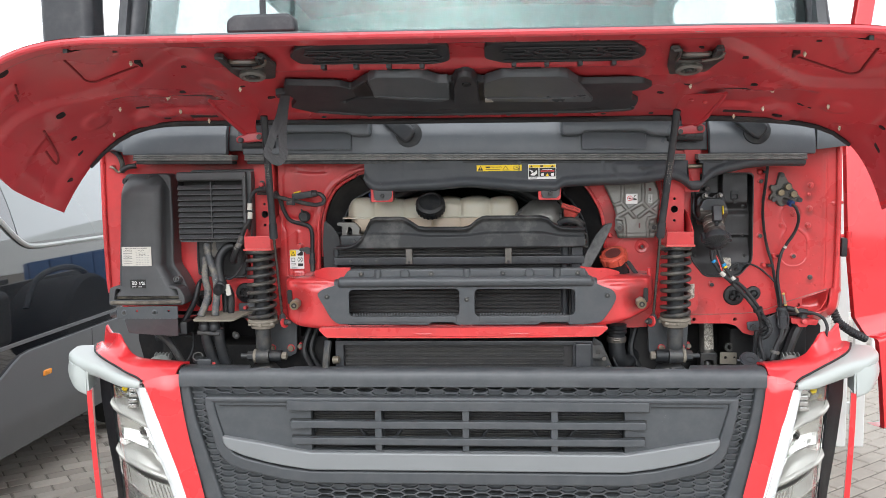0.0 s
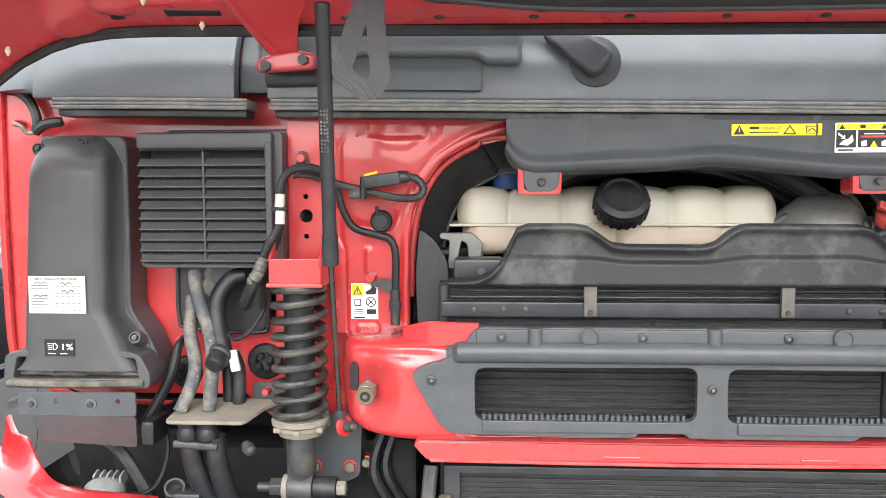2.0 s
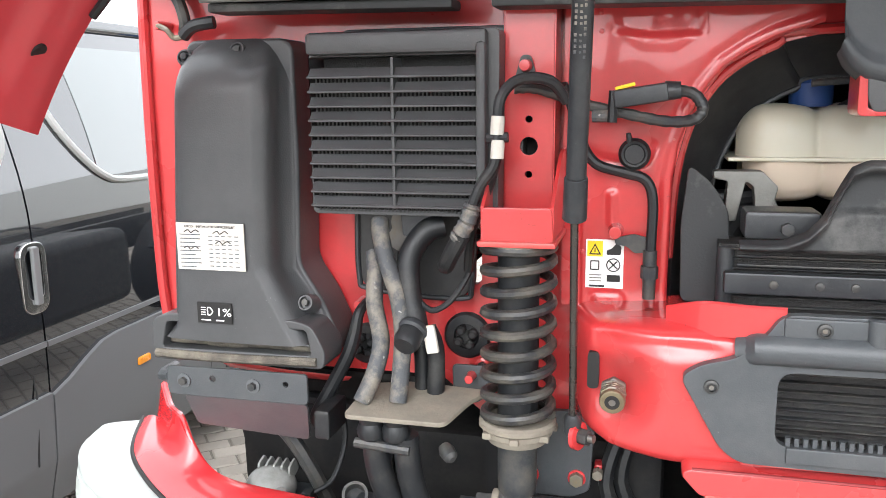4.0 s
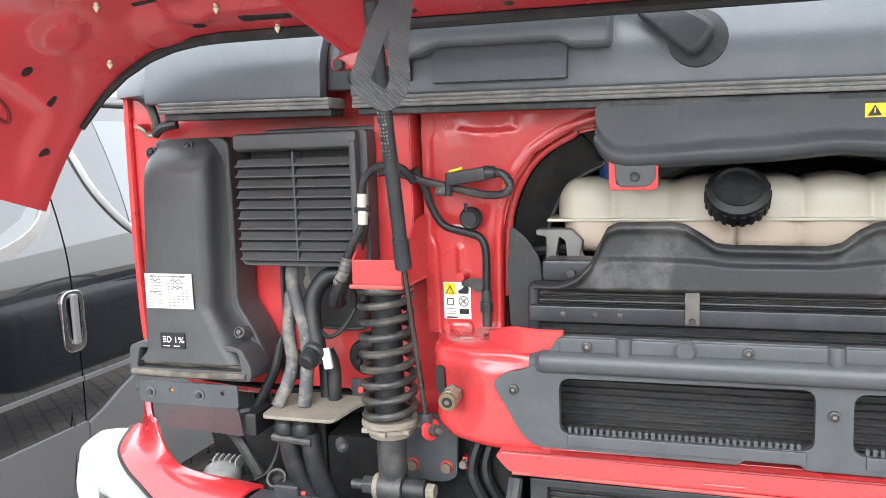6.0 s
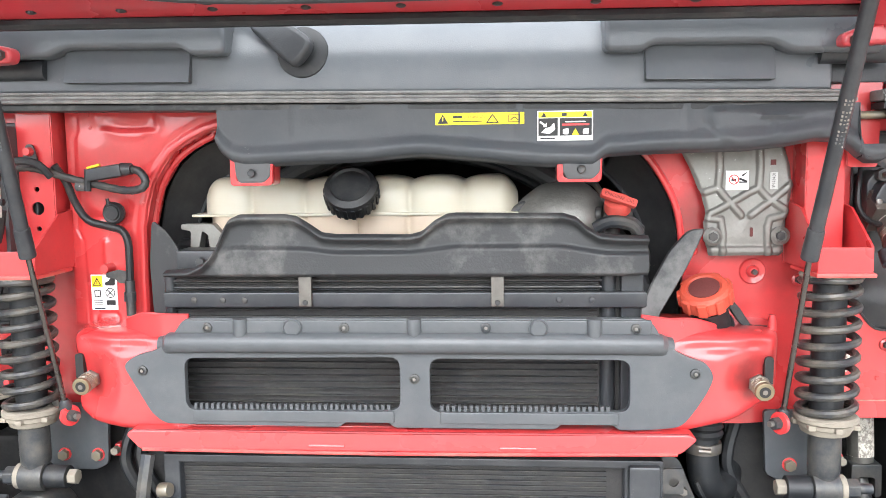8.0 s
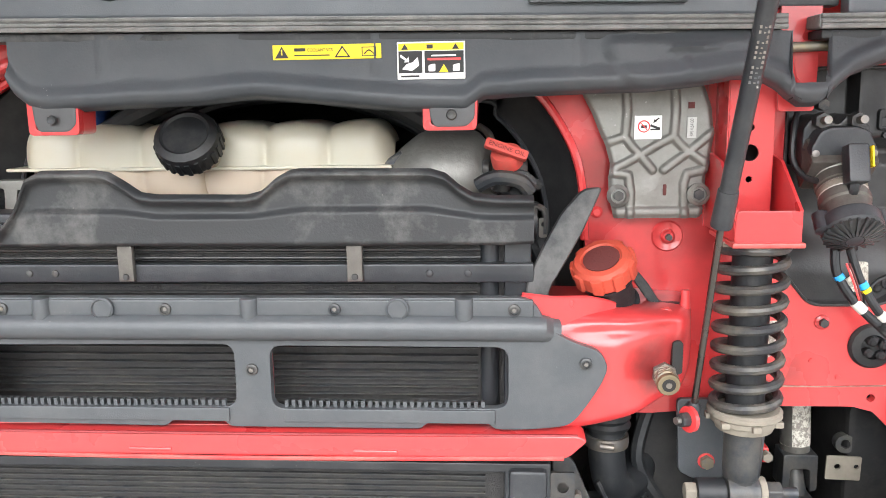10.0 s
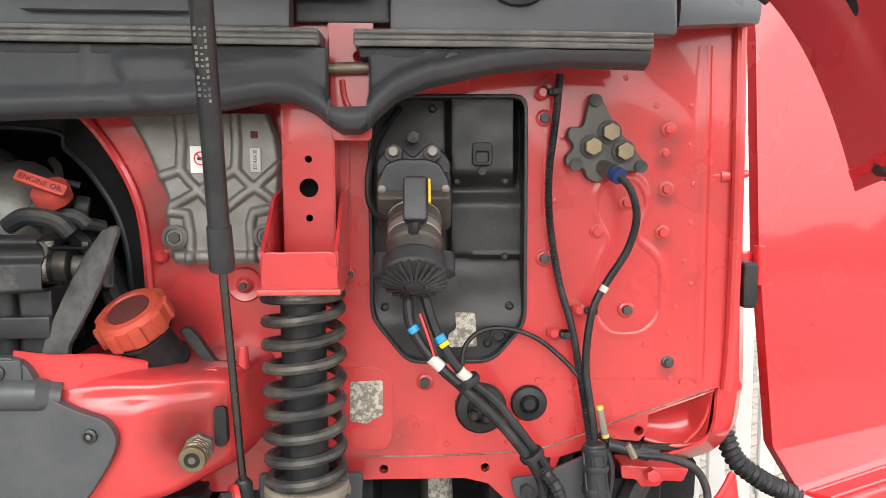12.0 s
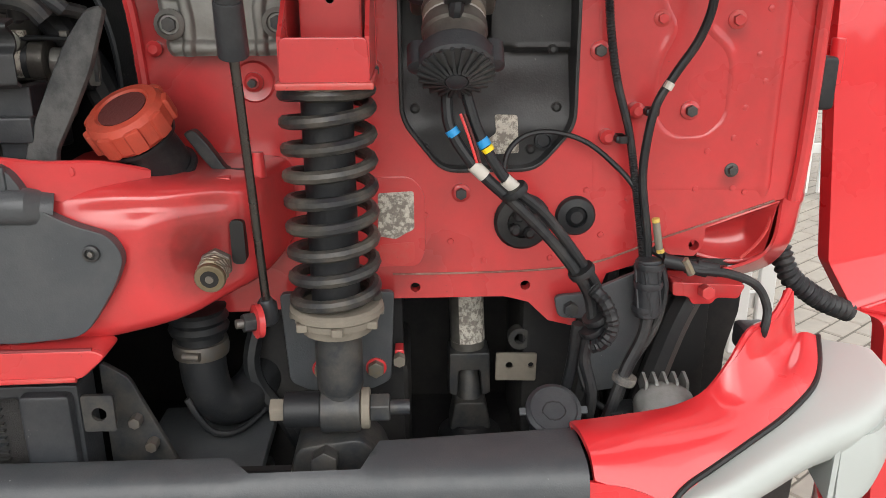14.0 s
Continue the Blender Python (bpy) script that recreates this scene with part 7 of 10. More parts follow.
tx.matrix_world = Matrix.Translation((0.6375, 2.7381, 1.6215)) @ Matrix.Rotation(radians(-90), 4, "Y")

# ---- stickers on the flap ----
yl = solo("coolant_sticker", box(0.069, 0.204, 2.6478, 2.6495, 1.732, 1.751, 0.0004), "yellow", "yellow coolant warning sticker on splash flap", "sticker")
text("wording", "COOLANT VCS", 0.112, 2.6476, 1.742, 0.0062, "ink_and_shade", yl, 0.032)
part("print", box(0.096, 0.110, 2.6472, 2.6478, 1.7425, 1.7465), "ink_and_shade", yl)
part("print", box(0.096, 0.140, 2.6472, 2.6478, 1.7365, 1.738), "ink_and_shade", yl)
part("triangle", plate([(0.072, 1.734), (0.089, 1.734), (0.0805, 1.749)], 2.6472, 2.6478), "ink_and_shade", yl)
part("mark", box(0.0798, 0.0812, 2.6466, 2.6471, 1.738, 1.745), "yellow", yl)
for x in (0.150, 0.180):
    part("pictogram", plate([(x, 1.735), (x + 0.018, 1.735), (x + 0.018, 1.747), (x, 1.747)] if x > 0.16 else [(x - 0.004, 1.734), (x + 0.016, 1.734), (x + 0.006, 1.749)], 2.6472, 2.6478, [[(x + 0.001, 1.736), (x + 0.017, 1.736), (x + 0.017, 1.746), (x + 0.001, 1.746)] if x > 0.16 else [(x - 0.001, 1.7357), (x + 0.013, 1.7357), (x + 0.006, 1.7462)]]), "ink_and_shade", yl)
part("pictogram", tube([(0.183, 2.6474, 1.738), (0.189, 2.6474, 1.743), (0.195, 2.6474, 1.738)], 0.0008, 5, 3), "ink_and_shade", yl)
wl = solo("lid_sticker", box(0.223, 0.312, 2.6478, 2.6495, 1.704, 1.752, 0.0006), "white", "white and yellow safety sticker on splash flap", "sticker")
part("stripe", box(0.225, 0.310, 2.6472, 2.6478, 1.741, 1.750), "yellow", wl)
for x in (0.229, 0.295):
    part("triangle", plate([(x, 1.742), (x + 0.009, 1.742), (x + 0.0045, 1.749)], 2.6466, 2.6471), "ink_and_shade", wl)
part("book", box(0.262, 0.270, 2.6466, 2.6471, 1.743, 1.748), "ink_and_shade", wl)
part("field", box(0.225, 0.256, 2.6472, 2.6478, 1.712, 1.740), "ink_and_shade", wl)
part("field", box(0.259, 0.310, 2.6472, 2.6478, 1.712, 1.740), "ink_and_shade", wl)
part("figure", plate(rounded([(0.229, 1.717), (0.243, 1.715), (0.252, 1.722), (0.250, 1.733), (0.244, 1.726), (0.236, 1.724)], 0.002), 2.6466, 2.6471), "white", wl)
part("arrow", plate([(0.228, 1.736), (0.236, 1.730), (0.238, 1.733), (0.239, 1.726), (0.232, 1.726), (0.234, 1.728), (0.227, 1.733)], 2.6466, 2.6471), "white", wl)
part("figure", box(0.263, 0.306, 2.6466, 2.6471, 1.728, 1.731), "bred", wl)
part("figure", box(0.268, 0.300, 2.6466, 2.6471, 1.733, 1.735), "white", wl)
for x in (0.264, 0.296):
    part("glove", plate(rounded([(x, 1.714), (x + 0.009, 1.714), (x + 0.009, 1.724), (x, 1.722)], 0.002), 2.6466, 2.6471), "white", wl)
part("triangle", plate([(0.278, 1.713), (0.290, 1.713), (0.284, 1.723)], 2.6466, 2.6471), "yellow", wl)
part("print", box(0.228, 0.252, 2.6472, 2.6478, 1.7068, 1.7092), "ink_and_shade", wl)

for ob, x0, k, dx in ((yl, 0.069, 1.066, 0.0), (wl, 0.223, 1.0, 0.0105)):
    for q in [ob] + list(ob.children):
        q.data.transform(Matrix.Translation((x0 + dx, 0, 0)) @ Matrix.Diagonal((k, 1, 1, 1)) @ Matrix.Translation((-x0, 0, 0)))

# ---- warning sticker beside the opening ----
ws2 = solo("warning_sticker", box(-0.573, -0.524, 2.7325, 2.7342, 1.412, 1.477, 0.0004), "white", "small white and yellow warning sticker on red panel", "sticker")
part("field", box(-0.571, -0.551, 2.7318, 2.7325, 1.4545, 1.475), "yellow", ws2)
part("triangle", plate([(-0.569, 1.457), (-0.553, 1.457), (-0.561, 1.472)], 2.7312, 2.7317, [[(-0.5665, 1.4585), (-0.5555, 1.4585), (-0.561, 1.4687)]]), "ink_and_shade", ws2)
part("mark", box(-0.5617, -0.5603, 2.7312, 2.7317, 1.460, 1.466), "ink_and_shade", ws2)
part("pictogram", plate(rounded([(-0.546, 1.457), (-0.528, 1.457), (-0.527, 1.468), (-0.533, 1.473), (-0.540, 1.465), (-0.546, 1.463)], 0.002), 2.7318, 2.7325), "ink_and_shade", ws2)
part("pictogram", plate(rect(-0.567, -0.555, 1.436, 1.449, 0.002), 2.7318, 2.7325, [rect(-0.5655, -0.5565, 1.4375, 1.4475, 0.001)]), "ink_and_shade", ws2)
part("pictogram", tube([(-0.537 + 0.0085 * math.cos(a), 2.732, 1.4435 + 0.0085 * math.sin(a)) for a in [math.pi * k / 8 for k in range(17)]], 0.0008, 5, 1), "ink_and_shade", ws2)
for a in (-1, 1):
    part("cross", rod((-0.542, 2.7319, 1.4435 - a * 0.005), (-0.532, 2.7319, 1.4435 + a * 0.005), 0.0009, None, 5), "ink_and_shade", ws2)
part("pictogram", box(-0.545, -0.528, 2.7318, 2.7325, 1.421, 1.430), "ink_and_shade", ws2)
part("print", box(-0.568, -0.548, 2.7318, 2.7325, 1.4135, 1.416), "ink_and_shade", ws2)
for k in range(3):
    part("print", box(-0.568, -0.552, 2.7318, 2.7325, 1.421 + 0.004 * k, 1.4222 + 0.004 * k), "hose", ws2)

# ---- air intake cover ----
ab = thing("intake_cover", "black moulded air intake cover with service sticker", "cover", (-1.04, 2.70, 1.3))
ao = rounded([(-1.118, 1.742), (-0.974, 1.742), (-0.960, 1.730), (-0.959, 1.573), (-0.963, 1.436), (-0.930, 1.385), (-0.910, 1.338), (-0.912, 1.305), (-1.165, 1.302), (-1.164, 1.350), (-1.142, 1.402), (-1.130, 1.612)], 0.016)
part("flange", plate(ao, 2.691, 2.765, (), 0.005, None, 3), "cover", ab)
side_l = along([(1.335, -1.152), (1.352, -1.136), (1.40, -1.133), (1.437, -1.131), (1.552, -1.123), (1.658, -1.116), (1.72, -1.109), (1.742, -1.098)])
side_f = along([(1.335, -0.938), (1.37, -0.957), (1.390, -0.966), (1.439, -0.990), (1.552, -0.987), (1.656, -0.982), (1.705, -0.985), (1.742, -1.004)])
side_r = along([(1.335, -0.918), (1.385, -0.934), (1.43, -0.966), (1.623, -0.961), (1.72, -0.962), (1.742, -0.978)])


def cover_row(z):
    l, f, r = side_l(z), side_f(z), side_r(z)
    lean = 0.060 * max(0.0, (z - 1.668) / 0.074) ** 2.2
    line = [(l - 0.010, 2.760), (l - 0.009, 2.705), (l - 0.004, 2.664), (l + 0.006, 2.641), (l + 0.024, 2.630), (l * 0.5 + f * 0.5, 2.6265), (f - 0.022, 2.628), (f - 0.006, 2.632), (f + 0.006, 2.644), (f * 0.45 + r * 0.55 - 0.004, 2.672), (r - 0.007, 2.686), (r - 0.002, 2.690)]
    out = []
    for p in smooth_path([(x, y, z) for x, y in line], 4):
        y = p.y + lean * soft((2.74 - p.y) / 0.05)
        y += 0.012 * bell(p.x + 1.003, 0.018) * bell(p.z - 1.712, 0.016)
        y += 0.010 * bell(p.x + 0.944, 0.013) * bell(p.z - 1.388, 0.013)
        out.append((p.x, min(y, 2.762), p.z))
    return out


cover_zs = steps(1.336, 1.70, 46) + steps(1.70, 1.742, 12)[1:]
cover_rows = [cover_row(z) for z in cover_zs]
part("shell", sheet(range(len(cover_zs)), range(len(cover_rows[0])), lambda i, k: cover_rows[i][k], 0.0), "cover", ab, smooth=60)
# Near-black block closes the open mouth and carries its inner shade.
part("mouth", box(-1.156, -0.925, 2.664, 2.70, 1.316, 1.362, 0.004), "jet", ab, "near-black block for the shaded inside of the air mouth")
for x0, x1, z in ((-1.150, -1.09, 1.327), (-1.09, -1.03, 1.325), (-1.03, -0.98, 1.327), (-0.98, -0.93, 1.326)):
    part("filter_fold", tube([(x0, 2.658, z), ((x0 + x1) / 2, 2.650, z + 0.003), (x1, 2.658, z)], 0.006, 8), "foam", ab, "dusty filter fold")
    part("filter_pad", tube([(x0 + 0.004, 2.664, z + 0.006), ((x0 + x1) / 2, 2.654, z + 0.019), (x1 - 0.004, 2.664, z + 0.006)], 0.009, 10), "cover", ab)
for x0, x1 in ((-1.15, -1.085), (-1.035, -0.93)):
    part("mouth_slat", box(x0, x1, 2.640, 2.668, 1.3335, 1.3365, 0.001), "cover", ab)
fr = part("mouth_frame", plate(rounded([(-1.168, 1.303), (-0.908, 1.305), (-0.906, 1.330), (-0.924, 1.364), (-0.95, 1.371), (-1.138, 1.371), (-1.164, 1.362)], 0.010), 2.633, 2.70, [rounded([(-1.150, 1.321), (-0.926, 1.323), (-0.932, 1.358), (-1.142, 1.359)], 0.006)], 0.006, None, 3), "cover", ab)
part("dirty_lip", tube([(-1.160, 2.634, 1.313), (-1.05, 2.632, 1.312), (-0.918, 2.634, 1.315)], 0.0068, 8), "foam", fr, "dust-caked lower lip")
for x, z, y in ((-1.104, 1.718, 2.664), (-1.028, 1.726, 2.668), (-0.944, 1.388, 2.664)):
    sc = part("screw_well", lathe([(0.014, -0.020), (0.0115, 0), (0.0105, 0.003), (0.0085, 0.003), (0.008, -0.003)], 18, towards((x, y, z), (0, -1, 0.35))), "cover", ab)
    part("screw", hexrod((x, y + 0.001, z), (x, y - 0.005, z + 0.002), 0.0052), "iron", sc)
lb = part("service_sticker", box(-1.110, -1.010, 2.6235, 2.6255, 1.437, 1.501, 0.0004), "paper", ab, "white service sticker with pen marks")
text("heading", "AIRCO - INSTALLATIE SERVICEBEURT", -1.098, 2.6231, 1.4945, 0.0045, "ink_and_shade", lb, 0.076)
for k in range(9):
    part("print", box(-1.105, -1.105 + (0.03 if k % 3 else 0.022), 2.6228, 2.6235, 1.4405 + 0.0055 * k, 1.4416 + 0.0055 * k), "cowl", lb)
for c in range(5):
    for k in range(8):
        part("entry", box(-1.062 + 0.0095 * c, -1.0565 + 0.0095 * c, 2.6228, 2.6235, 1.4424 + 0.0058 * k, 1.4433 + 0.0058 * k), "cowl", lb)
for x, z in ((-1.098, 1.4885), (-1.055, 1.4875), (-1.10, 1.466), (-1.052, 1.474)):
    part("pen_mark", tube([(x, 2.6232, z), (x + 0.006, 2.6232, z + 0.003), (x + 0.010, 2.6232, z - 0.001), (x + 0.017, 2.6232, z + 0.003), (x + 0.022, 2.6232, z)], 0.0007, 5, 3), "ink_and_shade", lb)
l1 = part("lamp_sticker", box(-1.086, -1.034, 2.6235, 2.6255, 1.363, 1.392, 0.0003), "ink_and_shade", ab, "small black headlamp sticker")
text("figure", "1%", -1.058, 2.6231, 1.374, 0.0155, "white", l1, 0.019)
part("lamp_shape", plate(rounded([(-1.071, 1.374), (-1.066, 1.374), (-1.061, 1.380), (-1.066, 1.386), (-1.071, 1.386)], 0.002), 2.6228, 2.6234, [rounded([(-1.0695, 1.3755), (-1.0665, 1.3755), (-1.063, 1.380), (-1.0665, 1.3845), (-1.0695, 1.3845)], 0.001)]), "white", l1)
for k in range(4):
    part("ray", box(-1.080, -1.073, 2.6228, 2.6234, 1.3745 + 0.0033 * k, 1.3757 + 0.0033 * k), "white", l1)
for x0, x1 in ((-1.080, -1.066), (-1.058, -1.046)):
    part("print", box(x0, x1, 2.6228, 2.6234, 1.3668, 1.3685), "white", l1)

# ---- louvred heater intake ----
lo = thing("louvred_intake", "black louvred plastic heater intake box", "vent box", (-0.80, 2.70, 1.51))
part("back_flange", plate(rounded([(-0.915, 1.520), (-0.655, 1.512), (-0.652, 1.752), (-0.905, 1.752)], 0.016), 2.715, 2.766, (), 0.006), "cover", lo)
part("body", plate(rounded([(-0.928, 1.512), (-0.678, 1.512), (-0.676, 1.745), (-0.926, 1.745)], 0.010), 2.664, 2.72, [rect(-0.925, -0.703, 1.519, 1.714, 0.004)], 0.003), "cover", lo)
part("grid", box(-0.92, -0.70, 2.700, 2.708, 1.52, 1.714), "mesh", lo)
for k in range(10):
    z = 1.5235 + 0.0182 * k
    sl = bmesh.new()
    bmesh.ops.create_cube(sl, size=1, matrix=Matrix.Translation((-0.8135, 2.660, z + 0.0065)) @ Matrix.Rotation(radians(50), 4, "X") @ Matrix.Diagonal((0.222, 0.016, 0.003, 1)))
    bevelled(sl, 0.001, 1)
    box(-0.9245, -0.7025, 2.6500, 2.6570, z - 0.0005, z + 0.0030, 0.001, sl, 1)
    part("louvre", sl, "cover", lo)
    tt = bmesh.new()
    for q in range(40):
        box(-0.918 + q * 0.0053, -0.9155 + q * 0.0053, 2.664, 2.69, z - 0.0075, z - 0.0005, 0.0, tt)
    tagged(part("louvre_teeth", tt, "mesh", lo), "fine mesh behind the louvre", kind="stuff")
part("mullion", box(-0.8125, -0.8085, 2.652, 2.69, 1.522, 1.712, 0.001), "cover", lo)
part("right_cheek", box(-0.703, -0.690, 2.645, 2.668, 1.525, 1.728, 0.005), "cover", lo)
part("top_board", box(-0.926, -0.69, 2.650, 2.668, 1.716, 1.744, 0.006), "cover", lo)

# grey mounting plate below the cover
mp = thing("mounting_plate", "grey folded steel mounting plate with bolts", "bracket", (-1.03, 2.62, 1.2))
part("upper_leaf", plate(rounded([(-1.132, 1.262), (-0.924, 1.262), (-0.924, 1.304), (-1.132, 1.302)], 0.006), 2.612, 2.617, [circle(-0.955, 1.288, 0.004, 10), circle(-1.063, 1.288, 0.0045, 10)], 0.001), "plas", mp)
t = plate(rounded([(-1.108, 1.208), (-0.94, 1.196), (-0.925, 1.262), (-1.108, 1.262)], 0.008), 2.612, 2.617, (), 0.001)
for v in t.verts:
    v.co.y += 0.55 * max(0, 1.262 - v.co.z)
part("lower_leaf", t, "plas", mp)
part("end_block", box(-0.926, -0.902, 2.63, 2.70, 1.205, 1.248, 0.006), "rubber", mp)
for x in (-1.106, -1.002):
    b = part("bolt", hexrod((x, 2.612, 1.283), (x, 2.604, 1.283), 0.006), "iron", mp)
    part("washer", rod((x, 2.612, 1.283), (x, 2.6095, 1.283), 0.010, None, 16), "grip", b)
part("wing", tube([(-1.13, 2.62, 1.285), (-1.17, 2.66, 1.27), (-1.21, 2.75, 1.25)], 0.009, 8), "plas", mp)

# ---- heater pipes ----
hp = thing("heater_pipes", "weathered grey heater pipes on dirty plate", "pipes", (-0.81, 2.66, 1.1))
part("back_plate", plate(rounded([(-0.900, 1.512), (-0.900, 1.410), (-0.880, 1.388), (-0.748, 1.380), (-0.726, 1.404), (-0.726, 1.512)], 0.010), 2.748, 2.764, (), 0.004), "jet", hp)
part("plate_rim", tube([(-0.896, 2.747, 1.51), (-0.896, 2.747, 1.412), (-0.877, 2.747, 1.392), (-0.750, 2.747, 1.384), (-0.730, 2.747, 1.406), (-0.730, 2.747, 1.51)], 0.004, 8), "black", hp)
part("bracket_tab", plate(rounded([(-0.815, 1.478), (-0.765, 1.480), (-0.760, 1.512), (-0.818, 1.512)], 0.005), 2.700, 2.706, (), 0.002), "black", hp)
part("tab_bolt", hexrod((-0.776, 2.70, 1.492), (-0.776, 2.692, 1.492), 0.006), "steel", hp)
part("dark_bracket", plate(rounded([(-0.752, 1.298), (-0.69, 1.298), (-0.68, 1.268), (-0.72, 1.242), (-0.75, 1.25)], 0.008), 2.715, 2.721, (), 0.002), "plas", hp)
part("bracket_stud", rod((-0.724, 2.72, 1.283), (-0.724, 2.695, 1.284), 0.008, 0.006, 12, None, 0.001), "redp", hp)


def pipe(pts, y, r, m, yend=None, name="pipe"):
    n = len(pts)
    return part(name, tube([(x, y + ((yend - y) * i / (n - 1) if yend else 0), z) for i, (x, z) in enumerate(pts)], r, 12), m, hp)


pipe([(-0.843, 1.502), (-0.840, 1.485), (-0.829, 1.448), (-0.812, 1.406), (-0.803, 1.360), (-0.804, 1.306), (-0.806, 1.268)], 2.69, 0.0118, "hose", 2.635)
pipe([(-0.856, 1.455), (-0.850, 1.43), (-0.847, 1.390), (-0.834, 1.344), (-0.839, 1.305), (-0.853, 1.268)], 2.70, 0.0118, "hose", 2.625)
pipe([(-0.758, 1.495), (-0.780, 1.487), (-0.800, 1.455), (-0.799, 1.41), (-0.788, 1.37), (-0.785, 1.34)], 2.70, 0.0155, "rubber", 2.655, "hose")
pipe([(-0.788, 1.36), (-0.786, 1.31), (-0.786, 1.265)], 2.685, 0.011, "rubber", None, "hose")
pipe([(-0.775, 1.36), (-0.764, 1.33), (-0.765, 1.265)], 2.675, 0.012, "rubber", None, "hose")
part("plug", lathe([(0.017, 0), (0.018, 0.02), (0.014, 0.028), (0.006, 0.028)], 18, towards((-0.788, 2.648, 1.362), (-0.2, -1, -0.6))), "rubber", hp)
part("plug_collar", lathe([(0.019, -0.006), (0.021, -0.002), (0.021, 0.003), (0.018, 0.006)], 20, towards((-0.788, 2.650, 1.363), (-0.2, -1, -0.6))), "black", hp)
part("tag", moved(box(-0.0085, 0.0085, -0.004, 0.004, -0.019, 0.019, 0.003), Matrix.Translation((-0.764, 2.650, 1.352)) @ Matrix.Rotation(radians(-10), 4, "Y")), "paper", hp, "small white paper tag")
for x, z in ((-0.838, 1.492), (-0.842, 1.470)):
    part("port", lathe([(0.019, 0), (0.019, 0.012), (0.012, 0.014)], 16, towards((x + 0.015, 2.745, z), FRONT)), "steel", hp)
part("sensor_block", box(-0.818, -0.79, 2.72, 2.745, 1.492, 1.515, 0.003), "black", hp)
pl = plate(rounded([(-0.868, 2.592), (-0.732, 2.592), (-0.712, 2.66), (-0.69, 2.69), (-0.80, 2.70), (-0.862, 2.685)], 0.012), 0, 0.007, (), 0.002)
moved(pl, Matrix(((1, 0, 0, 0), (0, 0, 1, 0), (0, 1, 0, 1.262), (0, 0, 0, 1))))
for v in pl.verts:
    v.co.z += 0.12 * (v.co.y - 2.60) - 0.006
part("dirty_plate", pl, "dirtm", hp, "dirt-covered steel plate")
for x in (-0.840, -0.806):
    part("boot", lathe([(0.012, -0.045), (0.018, -0.04), (0.020, -0.03), (0.016, -0.02), (0.019, -0.008), (0.016, 0.0)], 18, Matrix.Translation((x, 2.625, 1.262))), "rubber", hp)
part("clamp_bar", rod((-0.86, 2.615, 1.215), (-0.785, 2.615, 1.210), 0.007, None, 10), "iron", hp)
for x, b in ((-0.838, 0.03), (-0.795, 0.02)):
    part("down_hose", tube([(x, 2.63, 1.225), (x + 0.004, 2.635, 1.17), (x + b * 0.7, 2.65, 1.11), (x + b * 2, 2.68, 1.03), (x + b * 3, 2.72, 0.95)], 0.018, 12), "rubber", hp)
part("small_valve", lathe([(0.008, 0), (0.011, 0.008), (0.010, 0.02), (0.005, 0.025)], 12, towards((-0.748, 2.65, 1.205), (0.6, -0.6, -0.4))), "iron", hp)
part("pigtail", tube([(-0.783, 2.67, 1.395), (-0.764, 2.665, 1.387), (-0.740, 2.67, 1.402), (-0.718, 2.68, 1.44), (-0.712, 2.69, 1.48)], 0.004, 8), "rubber", hp)
part("thin_cable", tube([(-0.876, 2.735, 1.380), (-0.882, 2.705, 1.368), (-0.888, 2.70, 1.338), (-0.897, 2.695, 1.308), (-0.917, 2.69, 1.269), (-0.941, 2.68, 1.222), (-0.945, 2.69, 1.205)], 0.0085, 10, 6, None, lambda f: 0.7 + 0.45 * min(1, f * 2.5)), "rubber", hp)
part("cable_stud", rod((-0.898, 2.768, 1.368), (-0.896, 2.735, 1.369), 0.008, 0.006, 12, None, 0.001), "redp", hp)

# ---- wiring on the left ----
wl1 = thing("wiring_loom", "black wiring loom with white tags and connector", "wiring", (-0.66, 2.66, 1.55))
part("loom", tube([(-0.594, 2.66, 1.656), (-0.612, 2.645, 1.680), (-0.647, 2.635, 1.682), (-0.668, 2.625, 1.660), (-0.671, 2.622, 1.616), (-0.674, 2.62, 1.584), (-0.692, 2.62, 1.556), (-0.706, 2.62, 1.52)], 0.0068, 10), "rubber", wl1)
part("braided_end", tube([(-0.700, 2.62, 1.535), (-0.708, 2.62, 1.512), (-0.722, 2.624, 1.490)], 0.0115, 12, 8, None, lambda f: 0.92 + 0.10 * math.sin(f * 60)), "hose", wl1, "braided grey sleeve")
part("loom_elbow", tube([(-0.714, 2.622, 1.498), (-0.728, 2.63, 1.475), (-0.742, 2.65, 1.452), (-0.752, 2.69, 1.445)], 0.011, 10), "rubber", wl1)
part("second_cable", tube([(-0.672, 2.64, 1.60), (-0.682, 2.645, 1.565), (-0.700, 2.65, 1.52), (-0.712, 2.66, 1.49), (-0.720, 2.68, 1.44)], 0.006, 8), "rubber", wl1)
for z0, z1 in ((1.618, 1.640), (1.590, 1.612)):
    part("tag", rod((-0.671, 2.620, z0), (-0.670, 2.621, z1), 0.0082, None, 12), "paper", wl1, "white paper cable tag")
part("tie", rod((-0.684, 2.622, 1.614), (-0.658, 2.622, 1.615), 0.006, None, 8), "rubber", wl1)
part("tab", plate(rounded([(-0.662, 1.683), (-0.634, 1.683), (-0.642, 1.713), (-0.654, 1.713)], 0.006), 2.69, 2.694), "iron", wl1)
part("tab_stud", rod((-0.648, 2.70, 1.700), (-0.648, 2.678, 1.700), 0.0095, 0.007, 12, None, 0.001), "redp", wl1)
